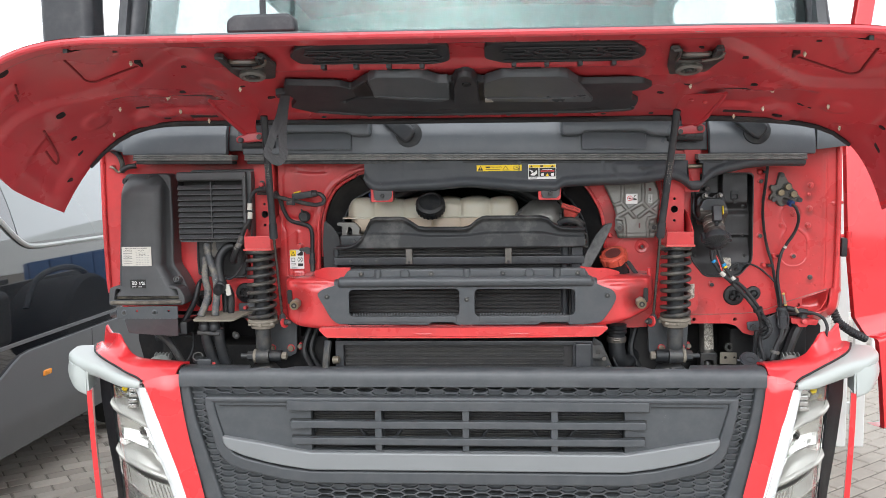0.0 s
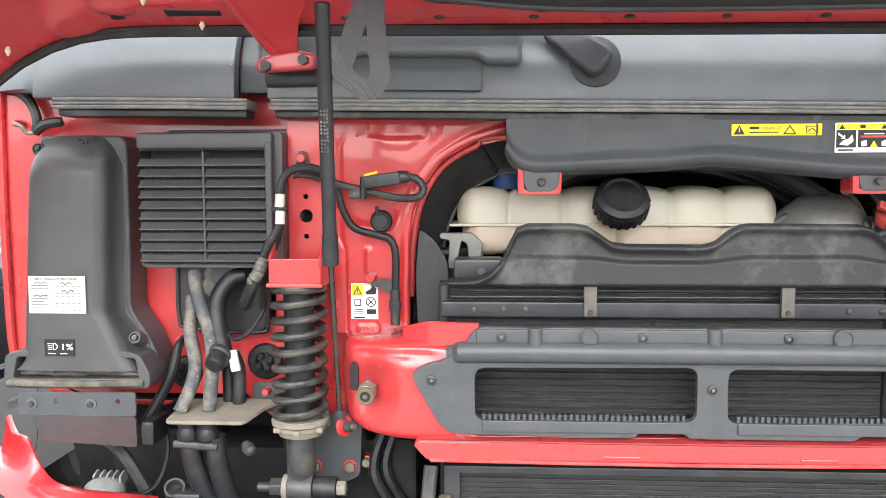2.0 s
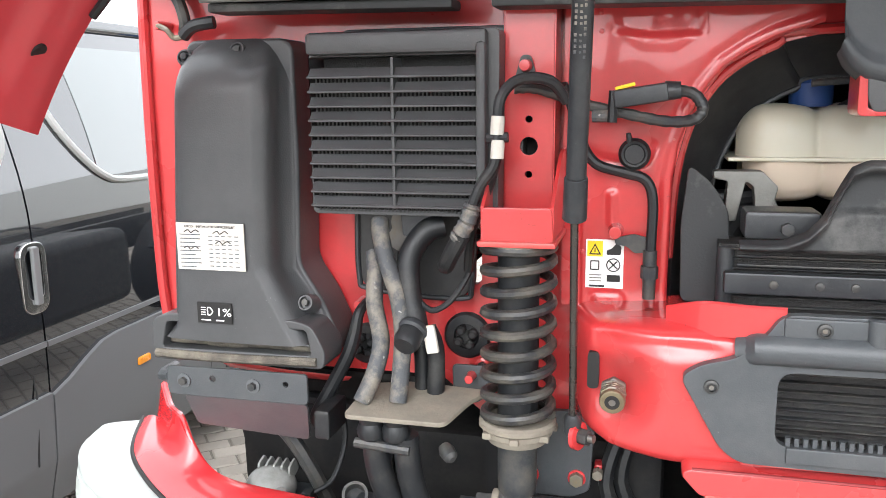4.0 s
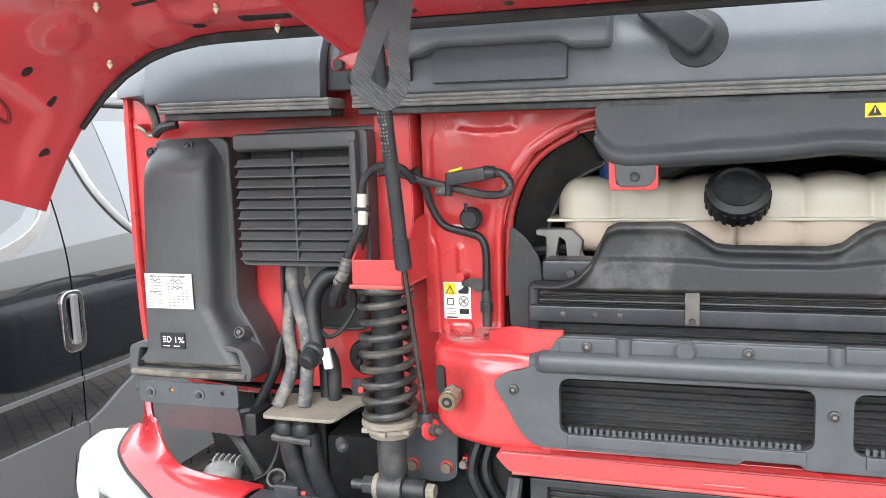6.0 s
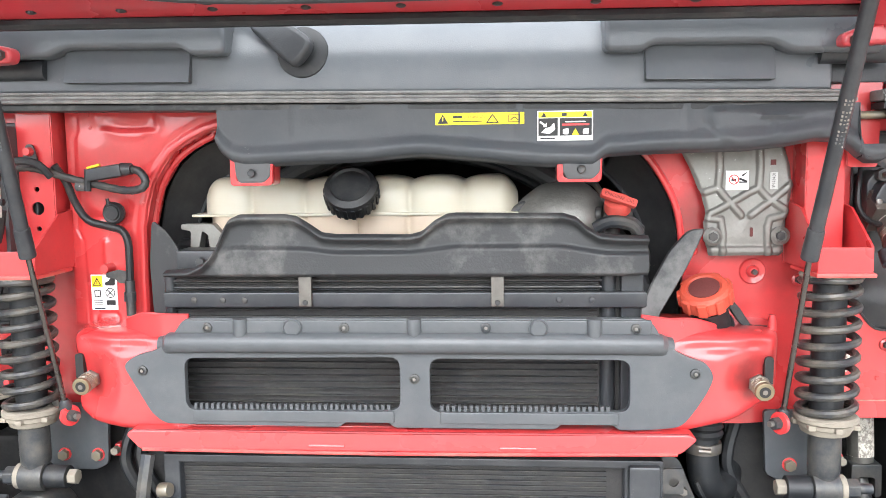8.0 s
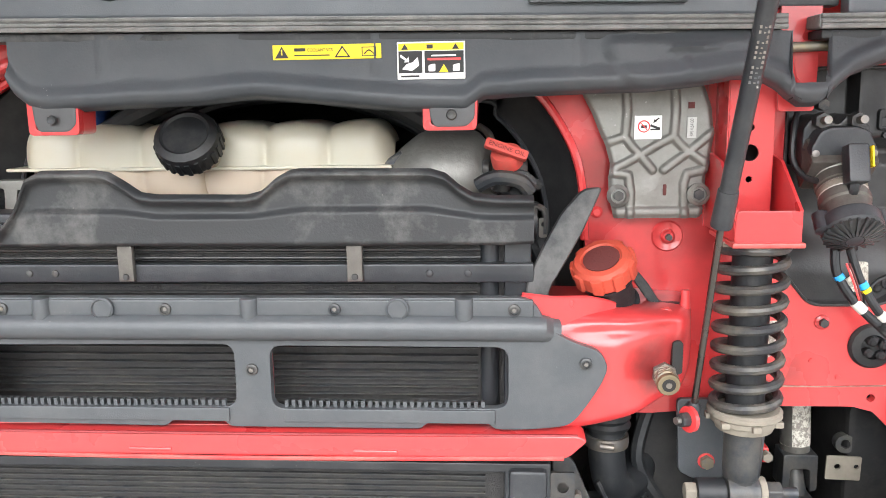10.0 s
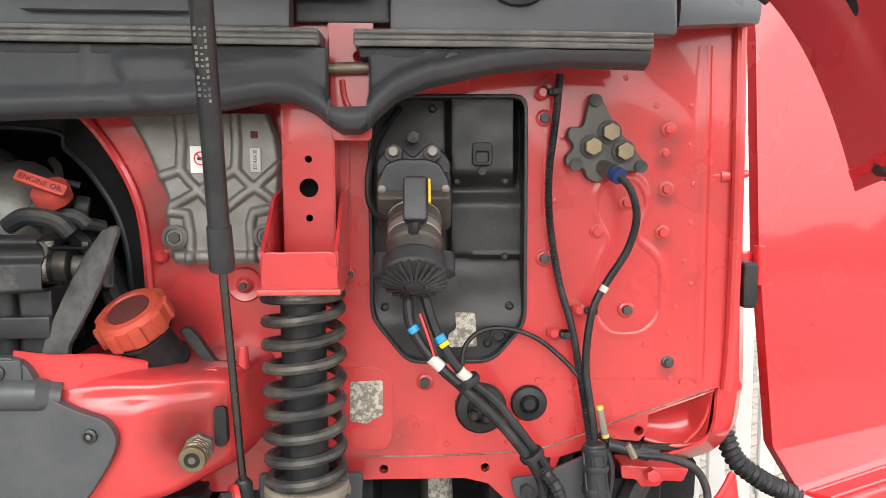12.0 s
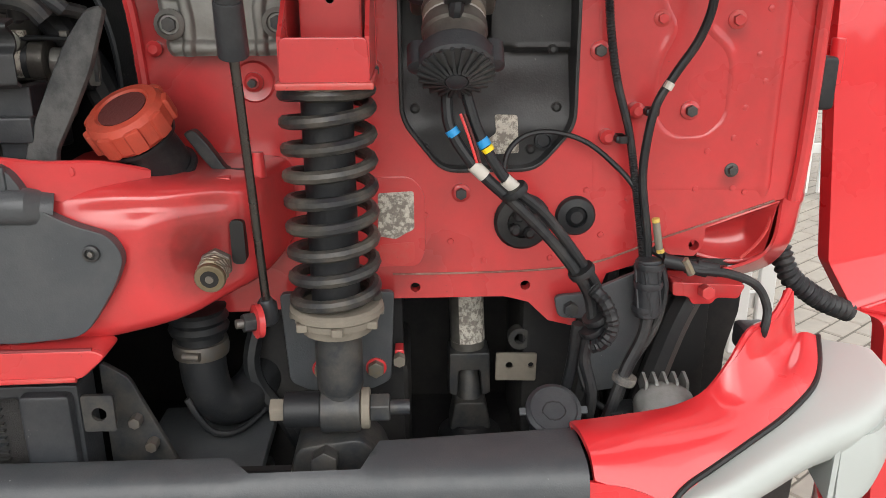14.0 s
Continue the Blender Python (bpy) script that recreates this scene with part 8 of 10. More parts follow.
w2 = thing("wiring_branch", "black wiring branch with clips on red panel", "wiring", (-0.52, 2.68, 1.55))
part("branch", tube([(-0.659, 2.668, 1.672), (-0.630, 2.675, 1.671), (-0.578, 2.69, 1.653), (-0.528, 2.69, 1.641), (-0.477, 2.685, 1.631), (-0.445, 2.68, 1.634), (-0.437, 2.68, 1.648), (-0.449, 2.682, 1.664), (-0.474, 2.69, 1.668)], 0.0070, 10, 8, None, lambda f: 1 + 0.07 * math.sin(f * 130)), "iron", w2)
part("connector", moved(box(-0.032, 0.032, -0.014, 0.014, -0.011, 0.011, 0.004), Matrix.Translation((-0.508, 2.684, 1.662)) @ Matrix.Rotation(radians(-8), 4, "Y")), "black", w2)
part("connector_nose", rod((-0.48, 2.684, 1.667), (-0.462, 2.684, 1.668), 0.012, 0.010, 12), "black", w2)
part("lock", moved(box(-0.015, 0.009, -0.003, 0.003, 0, 0.0045, 0.001), Matrix.Translation((-0.523, 2.677, 1.6715)) @ Matrix.Rotation(radians(-14), 4, "Y")), "yellow", w2, "yellow connector lock")
part("tie", rod((-0.541, 2.68, 1.63), (-0.540, 2.682, 1.668), 0.006, None, 8), "rubber", w2)
part("end_plug", rod((-0.565, 2.69, 1.638), (-0.543, 2.688, 1.638), 0.008, None, 10), "hose", w2)
part("drop_cable", tube([(-0.602, 2.685, 1.676), (-0.590, 2.70, 1.646), (-0.581, 2.71, 1.609), (-0.562, 2.715, 1.578), (-0.524, 2.715, 1.566), (-0.500, 2.715, 1.558), (-0.490, 2.715, 1.534), (-0.490, 2.715, 1.482), (-0.491, 2.715, 1.450)], 0.0068, 10), "rubber", w2)
part("sleeve", rod((-0.491, 2.715, 1.468), (-0.491, 2.715, 1.405), 0.009, 0.008, 12), "iron", w2)
part("coupling", rod((-0.491, 2.713, 1.448), (-0.491, 2.713, 1.432), 0.011, None, 8), "iron", w2)
gm = part("round_clip", lathe([(0.019, 0), (0.020, 0.008), (0.016, 0.014), (0.013, 0.013), (0.012, 0.016), (0.002, 0.016)], 22, towards((-0.514, 2.722, 1.590), FRONT)), "rubber", w2, "round black rubber cap")
part("pin", rod((-0.520, 2.712, 1.600), (-0.522, 2.710, 1.616), 0.004, 0.003, 8), "rubber", gm)
part("clip_plate", plate(rounded([(-0.535, 1.482), (-0.512, 1.488), (-0.488, 1.482), (-0.486, 1.466), (-0.51, 1.463), (-0.52, 1.472), (-0.535, 1.474)], 0.004), 2.716, 2.720), "iron", w2)
part("clip_stud", rod((-0.535, 2.735, 1.490), (-0.535, 2.708, 1.490), 0.0105, 0.008, 12, None, 0.001), "redp", w2)
w3 = thing("corner_cable", "thin cable and earth strap in panel corner", "wiring", (-1.15, 2.75, 1.76))
part("cable", tube([(-1.215, 2.76, 1.83), (-1.185, 2.75, 1.825), (-1.160, 2.745, 1.805), (-1.150, 2.745, 1.775), (-1.155, 2.75, 1.755)], 0.009, 8), "iron", w3)
part("plug", tube([(-1.150, 2.74, 1.752), (-1.130, 2.735, 1.765), (-1.10, 2.74, 1.770)], 0.009, 8), "rubber", w3)
part("earth_wire", tube([(-1.19, 2.738, 1.768), (-1.175, 2.735, 1.762), (-1.165, 2.74, 1.750), (-1.150, 2.742, 1.752)], 0.004, 8), "zinc", w3)

# ---- pump in the recess ----
pump = thing("lift_pump", "grimy black electric cab lift pump with cables", "pump", (0.83, 2.75, 1.46))
part("mount", plate(rounded([(0.785, 1.575), (0.874, 1.575), (0.876, 1.63), (0.862, 1.648), (0.845, 1.65), (0.83, 1.635), (0.812, 1.65), (0.795, 1.645), (0.784, 1.63)], 0.006), 2.73, 2.80, (), 0.006), "iron", pump)
for x in (0.806, 0.853):
    b = part("stud_nut", hexrod((x, 2.735, 1.641), (x, 2.715, 1.641), 0.012), "iron", pump)
    part("stud", rod((x, 2.72, 1.641), (x, 2.70, 1.643), 0.0055), "steel", b)
part("top_bolt", hexrod((0.829, 2.80, 1.662), (0.829, 2.78, 1.662), 0.009), "hose", pump)
ax0, ax1 = Vector((0.831, 2.755, 1.605)), Vector((0.830, 2.662, 1.503))
dn = (ax1 - ax0).normalized()
L = (ax1 - ax0).length
part("gear_block", moved(box(-0.045, 0.045, -0.030, 0.034, -0.020, 0.026, 0.006), towards(ax0 + dn * 0.030, dn)), "pumpm", pump, "grimy brown gear housing")
part("cover_block", plate(rounded([(0.787, 1.592), (0.872, 1.592), (0.874, 1.604), (0.862, 1.628), (0.846, 1.634), (0.812, 1.634), (0.797, 1.628), (0.785, 1.604)], 0.005), 2.700, 2.76, (), 0.005), "black", pump)
for x in (0.792, 0.868):
    part("cover_screw", lathe([(0.005, 0), (0.005, 0.004), (0.002, 0.005)], 12, towards((x, 2.703, 1.598), FRONT)), "steel", pump)
mb = lathe([(0.034, 0.0), (0.035, L * 0.30), (0.0315, L * 0.32), (0.0315, L * 0.44), (0.0335, L * 0.45), (0.0335, L * 0.52), (0.0315, L * 0.53), (0.0315, L * 0.66), (0.0335, L * 0.67), (0.0335, L * 0.74), (0.0310, L * 0.76), (0.0310, L * 0.95), (0.034, L)], 28, towards(ax0, dn))
part("motor", mb, "pumpm", pump)
for f0, f1 in ((0.33, 0.42), (0.55, 0.64)):
    part("motor_label", lathe([(0.0312, L * f0), (0.0322, L * (f0 + 0.01)), (0.0322, L * (f1 - 0.01)), (0.0312, L * f1)], 28, towards(ax0, dn)), "lampgrey", pump, "pale paper band")
part("label_end", lathe([(0.0318, L * 0.56), (0.0325, L * 0.565), (0.0325, L * 0.62), (0.0318, L * 0.63)], 40, towards(ax0, dn)), "dirtm", pump)
fc = towards(ax1, dn)
fan = part("end_cover", lathe([(0.036, -0.006), (0.038, 0.0), (0.036, 0.010), (0.022, 0.016), (0.010, 0.017)], 28, fc), "jet", pump, "finned black end cover")
for k in range(22):
    a = 2 * math.pi * k / 22
    t = bmesh.new()
    bmesh.ops.create_cube(t, size=1, matrix=fc @ Matrix.Rotation(a, 4, "Z") @ Matrix.Translation((0.024, 0, 0.013)) @ Matrix.Rotation(radians(18), 4, "Y") @ Matrix.Diagonal((0.028, 0.0032, 0.010, 1)))
    part("fin", t, "dusty", fan)
part("hub", lathe([(0.011, 0.012), (0.011, 0.022), (0.004, 0.024)], 16, fc), "black", fan)
for a in (0.1, 3.1):
    part("ear", lathe([(0.011, -0.02), (0.011, 0.006), (0.006, 0.008)], 12, fc @ Matrix.Translation((0.037 * math.cos(a), 0.037 * math.sin(a), 0))), "black", fan)
part("guard_ring", lathe([(0.0365, -0.014), (0.0390, -0.010), (0.0390, 0.006), (0.0365, 0.009), (0.0350, 0.004)], 30, fc), "black", fan)
part("connector", moved(box(-0.014, 0.014, -0.013, 0.013, -0.03, 0.022, 0.004), Matrix.Translation((0.832, 2.668, 1.590)) @ Matrix.Rotation(radians(-15), 4, "X")), "black", pump)
part("connector_tail", tube([(0.832, 2.668, 1.570), (0.830, 2.665, 1.553), (0.829, 2.675, 1.540)], 0.008, 8), "rubber", pump)
part("connector_lock", moved(box(0.013, 0.0158, -0.008, 0.004, -0.006, 0.022, 0.001), Matrix.Translation((0.834, 2.660, 1.588)) @ Matrix.Rotation(radians(-15), 4, "X")), "yellow", pump, "yellow connector lock")
part("braided_wire", tube([(0.812, 2.80, 1.700), (0.792, 2.77, 1.67), (0.778, 2.745, 1.635), (0.774, 2.735, 1.590), (0.785, 2.72, 1.566), (0.805, 2.70, 1.559), (0.825, 2.68, 1.556)], 0.0045, 8), "rubber", pump)
for i, pts in enumerate(([(0.822, 2.69, 1.470), (0.826, 2.685, 1.434), (0.853, 2.68, 1.393), (0.896, 2.68, 1.352), (0.937, 2.685, 1.309), (0.969, 2.69, 1.266), (0.985, 2.70, 1.235), (0.990, 2.70, 1.205)],
                         [(0.842, 2.69, 1.470), (0.858, 2.685, 1.423), (0.887, 2.68, 1.377), (0.927, 2.685, 1.341), (0.966, 2.69, 1.290), (0.992, 2.70, 1.250), (1.000, 2.705, 1.215), (0.992, 2.70, 1.19)])):
    c = part("cable", tube(pts, 0.0064 if i == 0 else 0.0060, 10), "rubber", pump)
    q = Vector(pts[1]) * 0.55 + Vector(pts[2]) * 0.45
    part("tape", rod(Vector(pts[1]), Vector(pts[1]) + (Vector(pts[2]) - Vector(pts[1])) * 0.16, 0.0072, None, 12), "blue", c, "blue tape band")
    if i:
        part("tape", rod(Vector(pts[1]) + (Vector(pts[2]) - Vector(pts[1])) * 0.18, Vector(pts[1]) + (Vector(pts[2]) - Vector(pts[1])) * 0.28, 0.0070, None, 12), "yellow", c, "yellow tape band")
    d = (Vector(pts[3]) - Vector(pts[2])).normalized()
    part("tag", rod(Vector(pts[2]) - d * 0.006, Vector(pts[2]) + d * 0.012, 0.0074, None, 12), "paper", c, "white cable tag")
for k, m in enumerate(("bred", "capred")):
    part("wire", tube([(0.836 + 0.004 * k, 2.684, 1.45), (0.845 + 0.004 * k, 2.678, 1.425), (0.853 + 0.003 * k, 2.675, 1.40)], 0.0016, 6), m, pump)
for p, r in (((0.893, 2.68, 1.368), 0.015), ((0.972, 2.69, 1.272), 0.015), ((0.994, 2.70, 1.212), 0.016), ((0.991, 2.70, 1.198), 0.016)):
    part("cable_tie", lathe([(r, -0.004), (r + 0.001, 0), (r, 0.004)], 14, towards(p, (0.5, 0.1, -0.85))), "rubber", pump)
part("corrugated_loop", tube([(0.985, 2.695, 1.25), (1.000, 2.685, 1.235), (1.008, 2.68, 1.21), (1.000, 2.68, 1.19), (0.988, 2.69, 1.18)], 0.008, 8, 10, None, lambda f: 1 + 0.12 * math.sin(f * 150)), "rubber", pump)
part("lower_cable", tube([(0.988, 2.70, 1.195), (0.983, 2.70, 1.16), (0.992, 2.695, 1.12), (0.990, 2.70, 1.08), (0.975, 2.71, 1.03)], 0.0068, 10), "rubber", pump)
part("lower_cable", tube([(0.975, 2.71, 1.20), (0.972, 2.715, 1.15), (0.965, 2.72, 1.10), (0.960, 2.73, 1.04)], 0.0072, 10), "rubber", pump)

# ---- valve plate with three brass bolts ----
tv = thing("valve_plate", "grimy triangular valve plate with brass bolts", "valve", (1.07, 2.76, 1.6))
part("plate", plate(rounded([(1.052, 1.714), (1.062, 1.714), (1.085, 1.672), (1.122, 1.628), (1.120, 1.616), (1.085, 1.618), (1.062, 1.602), (1.048, 1.608), (1.044, 1.622), (1.022, 1.624), (1.020, 1.635), (1.032, 1.648), (1.022, 1.662), (1.026, 1.674), (1.042, 1.672)], 0.006), 2.748, 2.768, (), 0.003), "gplate", tv)
for x, z in ((1.075, 1.666), (1.053, 1.648), (1.093, 1.642)):
    b = part("hex_bolt", hexrod((x, 2.748, z), (x, 2.732, z), 0.0115), "brass", tv)
    part("washer", rod((x, 2.749, z), (x, 2.744, z), 0.015, None, 18), "iron", b)
for x, z in ((1.057, 1.705), (1.115, 1.623), (1.033, 1.626)):
    part("screw", lathe([(0.008, 0), (0.008, 0.006), (0.004, 0.005)], 14, towards((x, 2.748, z), FRONT)), "iron", tv)
part("outlet", rod((1.068, 2.752, 1.622), (1.080, 2.722, 1.614), 0.0105, None, 14), "steel", tv)
part("collar", rod((1.077, 2.728, 1.616), (1.082, 2.718, 1.611), 0.0105, None, 14), "bluecap", tv)
part("pressure_hose", tube([(1.080, 2.722, 1.613), (1.095, 2.715, 1.595), (1.104, 2.72, 1.560), (1.096, 2.73, 1.520), (1.074, 2.735, 1.482), (1.056, 2.735, 1.449), (1.048, 2.735, 1.405), (1.047, 2.735, 1.361), (1.055, 2.73, 1.302), (1.058, 2.73, 1.27)], 0.0050, 10), "rubber", tv)
part("hose_print", rod((1.0695, 2.7325, 1.474), (1.0655, 2.7325, 1.467), 0.0056, None, 10), "paper", tv)
pc = thing("panel_cable", "thin corrugated cable clipped to red panel", "wiring", (1.01, 2.75, 1.4))
part("conduit", tube([(1.013, 2.75, 1.738), (1.008, 2.75, 1.683), (1.000, 2.75, 1.613), (1.002, 2.75, 1.549), (1.014, 2.75, 1.477), (1.030, 2.745, 1.419), (1.040, 2.74, 1.360), (1.048, 2.735, 1.307), (1.054, 2.73, 1.262)], 0.0046, 8, 40, None, lambda f: 1 + 0.14 * math.sin(f * 1000)), "rubber", pc)
part("thin_cable", tube([(0.889, 2.74, 1.365), (0.893, 2.745, 1.395), (0.913, 2.75, 1.414), (0.945, 2.75, 1.418), (0.985, 2.75, 1.405), (1.022, 2.745, 1.375), (1.040, 2.74, 1.354)], 0.0032, 8), "rubber", pc)
for x, z in ((1.003, 1.716), (1.052, 1.440), (1.020, 1.410)):
    cl = part("clip", box(x - 0.006, x + 0.009, 2.738, 2.764, z - 0.004, z + 0.004, 0.003), "rubber", pc)
    part("clip_band", lathe([(0.0075, -0.004), (0.008, 0), (0.0075, 0.004)], 14, Matrix.Translation((x + 0.003, 2.744, z))), "rubber", cl)
    part("clip_stud", lathe([(0.009, 0), (0.009, 0.012), (0.005, 0.016)], 12, towards((x - 0.011, 2.766, z), FRONT)), "redp", cl)
part("fuse_holder", rod((1.064, 2.728, 1.316), (1.070, 2.728, 1.284), 0.0045, None, 12), "dirtm", pc, "grey in-line holder")
for p in ((1.063, 2.728, 1.321), (1.071, 2.728, 1.284)):
    part("holder_end", rod(p, (p[0] + 0.001, p[1], p[2] - 0.005), 0.0048, None, 12, None, 0.001), "oldyellow", pc)
cj = part("connector_body", rod((1.056, 2.72, 1.275), (1.058, 2.715, 1.205), 0.015, 0.0145, 18, None, 0.003), "black", pc)
for z in (1.268, 1.245, 1.215):
    part("collar", lathe([(0.0165, -0.004), (0.0175, 0), (0.0165, 0.004)], 18, Matrix.Translation((1.057, 2.718, z))), "black", cj)
for k in range(6):
    a = k * math.pi / 3
    part("rib", rod((1.056 + 0.015 * math.cos(a), 2.719 + 0.015 * math.sin(a), 1.27), (1.058 + 0.015 * math.cos(a + 0.6), 2.717 + 0.015 * math.sin(a + 0.6), 1.21), 0.0024, None, 6), "black", cj)
part("tail", tube([(1.058, 2.715, 1.206), (1.052, 2.71, 1.180), (1.035, 2.705, 1.145), (1.022, 2.70, 1.107), (1.008, 2.70, 1.06)], 0.0075, 10), "rubber", pc)
part("tail", tube([(1.072, 2.725, 1.27), (1.078, 2.72, 1.235), (1.068, 2.715, 1.19), (1.042, 2.71, 1.145), (1.03, 2.71, 1.10)], 0.0045, 8), "rubber", pc)
part("tail_tie", lathe([(0.014, -0.005), (0.015, 0), (0.014, 0.005)], 14, towards((1.033, 2.705, 1.13), (0.3, 0, 1))), "hose", pc)
hc = thing("lamp_cable", "black cable with clips to the headlamp", "wiring", (1.15, 2.7, 1.22))
part("cable", tube([(1.066, 2.74, 1.280), (1.085, 2.725, 1.270), (1.11, 2.715, 1.262), (1.148, 2.71, 1.258), (1.182, 2.71, 1.243), (1.196, 2.705, 1.215), (1.192, 2.70, 1.187), (1.205, 2.735, 1.165)], 0.0052, 10), "rubber", hc)
for x, z in ((1.085, 1.270), (1.112, 1.262), (1.125, 1.262)):
    part("sleeve", rod((x - 0.012, 2.72, z + 0.003), (x + 0.012, 2.716, z - 0.002), 0.008, None, 12), "rubber", hc)
part("earth_clip", rod((1.095, 2.712, 1.276), (1.105, 2.712, 1.258), 0.005, None, 8), "zinc", hc)
part("socket", box(1.185, 1.225, 2.735, 2.775, 1.14, 1.175, 0.008), "black", hc)
ch = thing("corrugated_hose", "black corrugated hose to the opened door", "hose", (1.29, 2.8, 1.2))
part("hose", tube([(1.262, 2.875, 1.31), (1.268, 2.862, 1.27), (1.273, 2.85, 1.238), (1.287, 2.845, 1.204), (1.317, 2.845, 1.179), (1.346, 2.85, 1.161), (1.385, 2.862, 1.143)], 0.0135, 14, 24, None, lambda f: 1 + 0.13 * math.sin(f * 160)), "rubber", ch)

# peeling labels
for nm, pts in (("paint_label", [(0.745, 1.346), (0.787, 1.348), (0.787, 1.302), (0.775, 1.296), (0.765, 1.290), (0.744, 1.294)]), ("recess_label", [(0.874, 1.387), (0.911, 1.388), (0.909, 1.432), (0.882, 1.433), (0.884, 1.412), (0.873, 1.404)])):
    yy = 2.7645 if nm == "paint_label" else 2.784
    lb2 = plate(rounded(pts, 0.003, 2), yy, yy + 0.001)
    if nm == "recess_label":
        for v in lb2.verts:
            v.co.y += liner_at(v.co.x, v.co.z)[1] - 2.787
    solo(nm, lb2, "peel", "peeling cracked white paper label", "label")
solo("old_label_trace", plate(rounded([(0.745, 1.283), (0.787, 1.286), (0.787, 1.262), (0.77, 1.256), (0.745, 1.262)], 0.004, 2), 2.7647, 2.7653), "redd", "glue trace of a lost label", "label")

# ---- under the bulkhead, right ----
br = thing("harness_bracket", "dark steel bracket holding the cables", "bracket", (1.02, 2.75, 1.1))
part("plate", plate(rounded([(0.952, 1.222), (0.99, 1.225), (1.055, 1.253), (1.075, 1.235), (1.062, 1.150), (1.05, 1.10), (0.99, 1.09), (1.005, 1.19), (0.958, 1.194)], 0.008), 2.742, 2.75, (), 0.002), "plas", br)
part("bolt", hexrod((0.972, 2.743, 1.207), (0.972, 2.732, 1.207), 0.009), "iron", br)
ss = thing("steering_shaft", "worn steel steering shaft with joint", "shaft", (0.85, 2.9, 1.0))
part("upper_shaft", rod((0.853, 2.90, 1.30), (0.860, 2.89, 1.088), 0.0235, None, 22), "pumpm", ss)
lbl = lathe([(0.0242, 0.0), (0.0242, 0.105)], 28, towards((0.8597, 2.8907, 1.102), (-0.033, 0.047, 1.0)))
bmesh.ops.delete(lbl, geom=[f for f in lbl.faces if f.calc_center_median().x < 0.848 or f.calc_center_median().y > 2.90], context="FACES")
part("shaft_label", lbl, "peel", ss, "faded paper label")
part("yoke", plate(rounded([(0.833, 1.092), (0.889, 1.092), (0.890, 1.030), (0.878, 1.026), (0.876, 1.066), (0.846, 1.066), (0.844, 1.026), (0.832, 1.030)], 0.005), 2.862, 2.91, (), 0.005), "iron", ss)
part("joint", rod((0.861, 2.89, 1.058), (0.862, 2.875, 1.00), 0.013, 0.020, 14, None, 0.003), "iron", ss)
part("lower_yoke", plate(rounded([(0.840, 1.020), (0.884, 1.020), (0.892, 0.975), (0.832, 0.975)], 0.008), 2.855, 2.90, (), 0.006), "iron", ss)
part("boot", lathe([(0.046, 0), (0.043, 0.008), (0.030, 0.014), (0.024, 0.02)], 22, Matrix.Translation((0.862, 2.87, 0.962))), "rubber", ss)
fb = thing("floor_bracket", "bare metal bracket under the cab floor", "bracket", (0.91, 2.86, 1.07))
part("strip", plate(rounded([(0.895, 1.057), (0.951, 1.055), (0.952, 1.096), (0.896, 1.098)], 0.003), 2.848, 2.853, [circle(0.914, 1.079, 0.005, 10), circle(0.944, 1.079, 0.004, 10)], 0.001), "dirtm", fb)
part("ring", lathe([(0.016, -0.008), (0.016, 0.008), (0.008, 0.008), (0.008, -0.008)], 16, towards((0.930, 2.87, 1.112), FRONT)), "iron", fb)
wc = thing("washer_filler", "round black washer filler cap with symbol", "filler cap", (0.94, 2.66, 1.05))
wm = towards((0.942, 2.665, 1.112), (0.0, -0.62, 0.78)) @ Matrix.Scale(0.76, 4)
wcap = part("cap", lathe([(0.040, -0.012), (0.043, -0.004), (0.042, 0.004), (0.036, 0.008), (0.034, 0.006), (0.002, 0.006)], 30, wm), "black", wc)
part("tab", moved(box(0.038, 0.052, -0.006, 0.006, -0.004, 0.002, 0.002), wm), "plas", wcap)
part("tab", moved(box(-0.052, -0.038, -0.006, 0.006, -0.004, 0.002, 0.002), wm), "plas", wcap)
fan_pts = [(-0.018, -0.004), (-0.010, 0.010), (0.010, 0.010), (0.018, -0.004), (0.008, -0.016), (-0.008, -0.016), (-0.018, -0.004)]
part("symbol", moved(tube([(x, y, 0.0065) for x, y in fan_pts], 0.001, 5, 2), wm), "ink_and_shade", wcap)
part("neck", rod((0.942, 2.67, 1.108), (0.945, 2.70, 1.00), 0.026, None, 20), "black", wc)
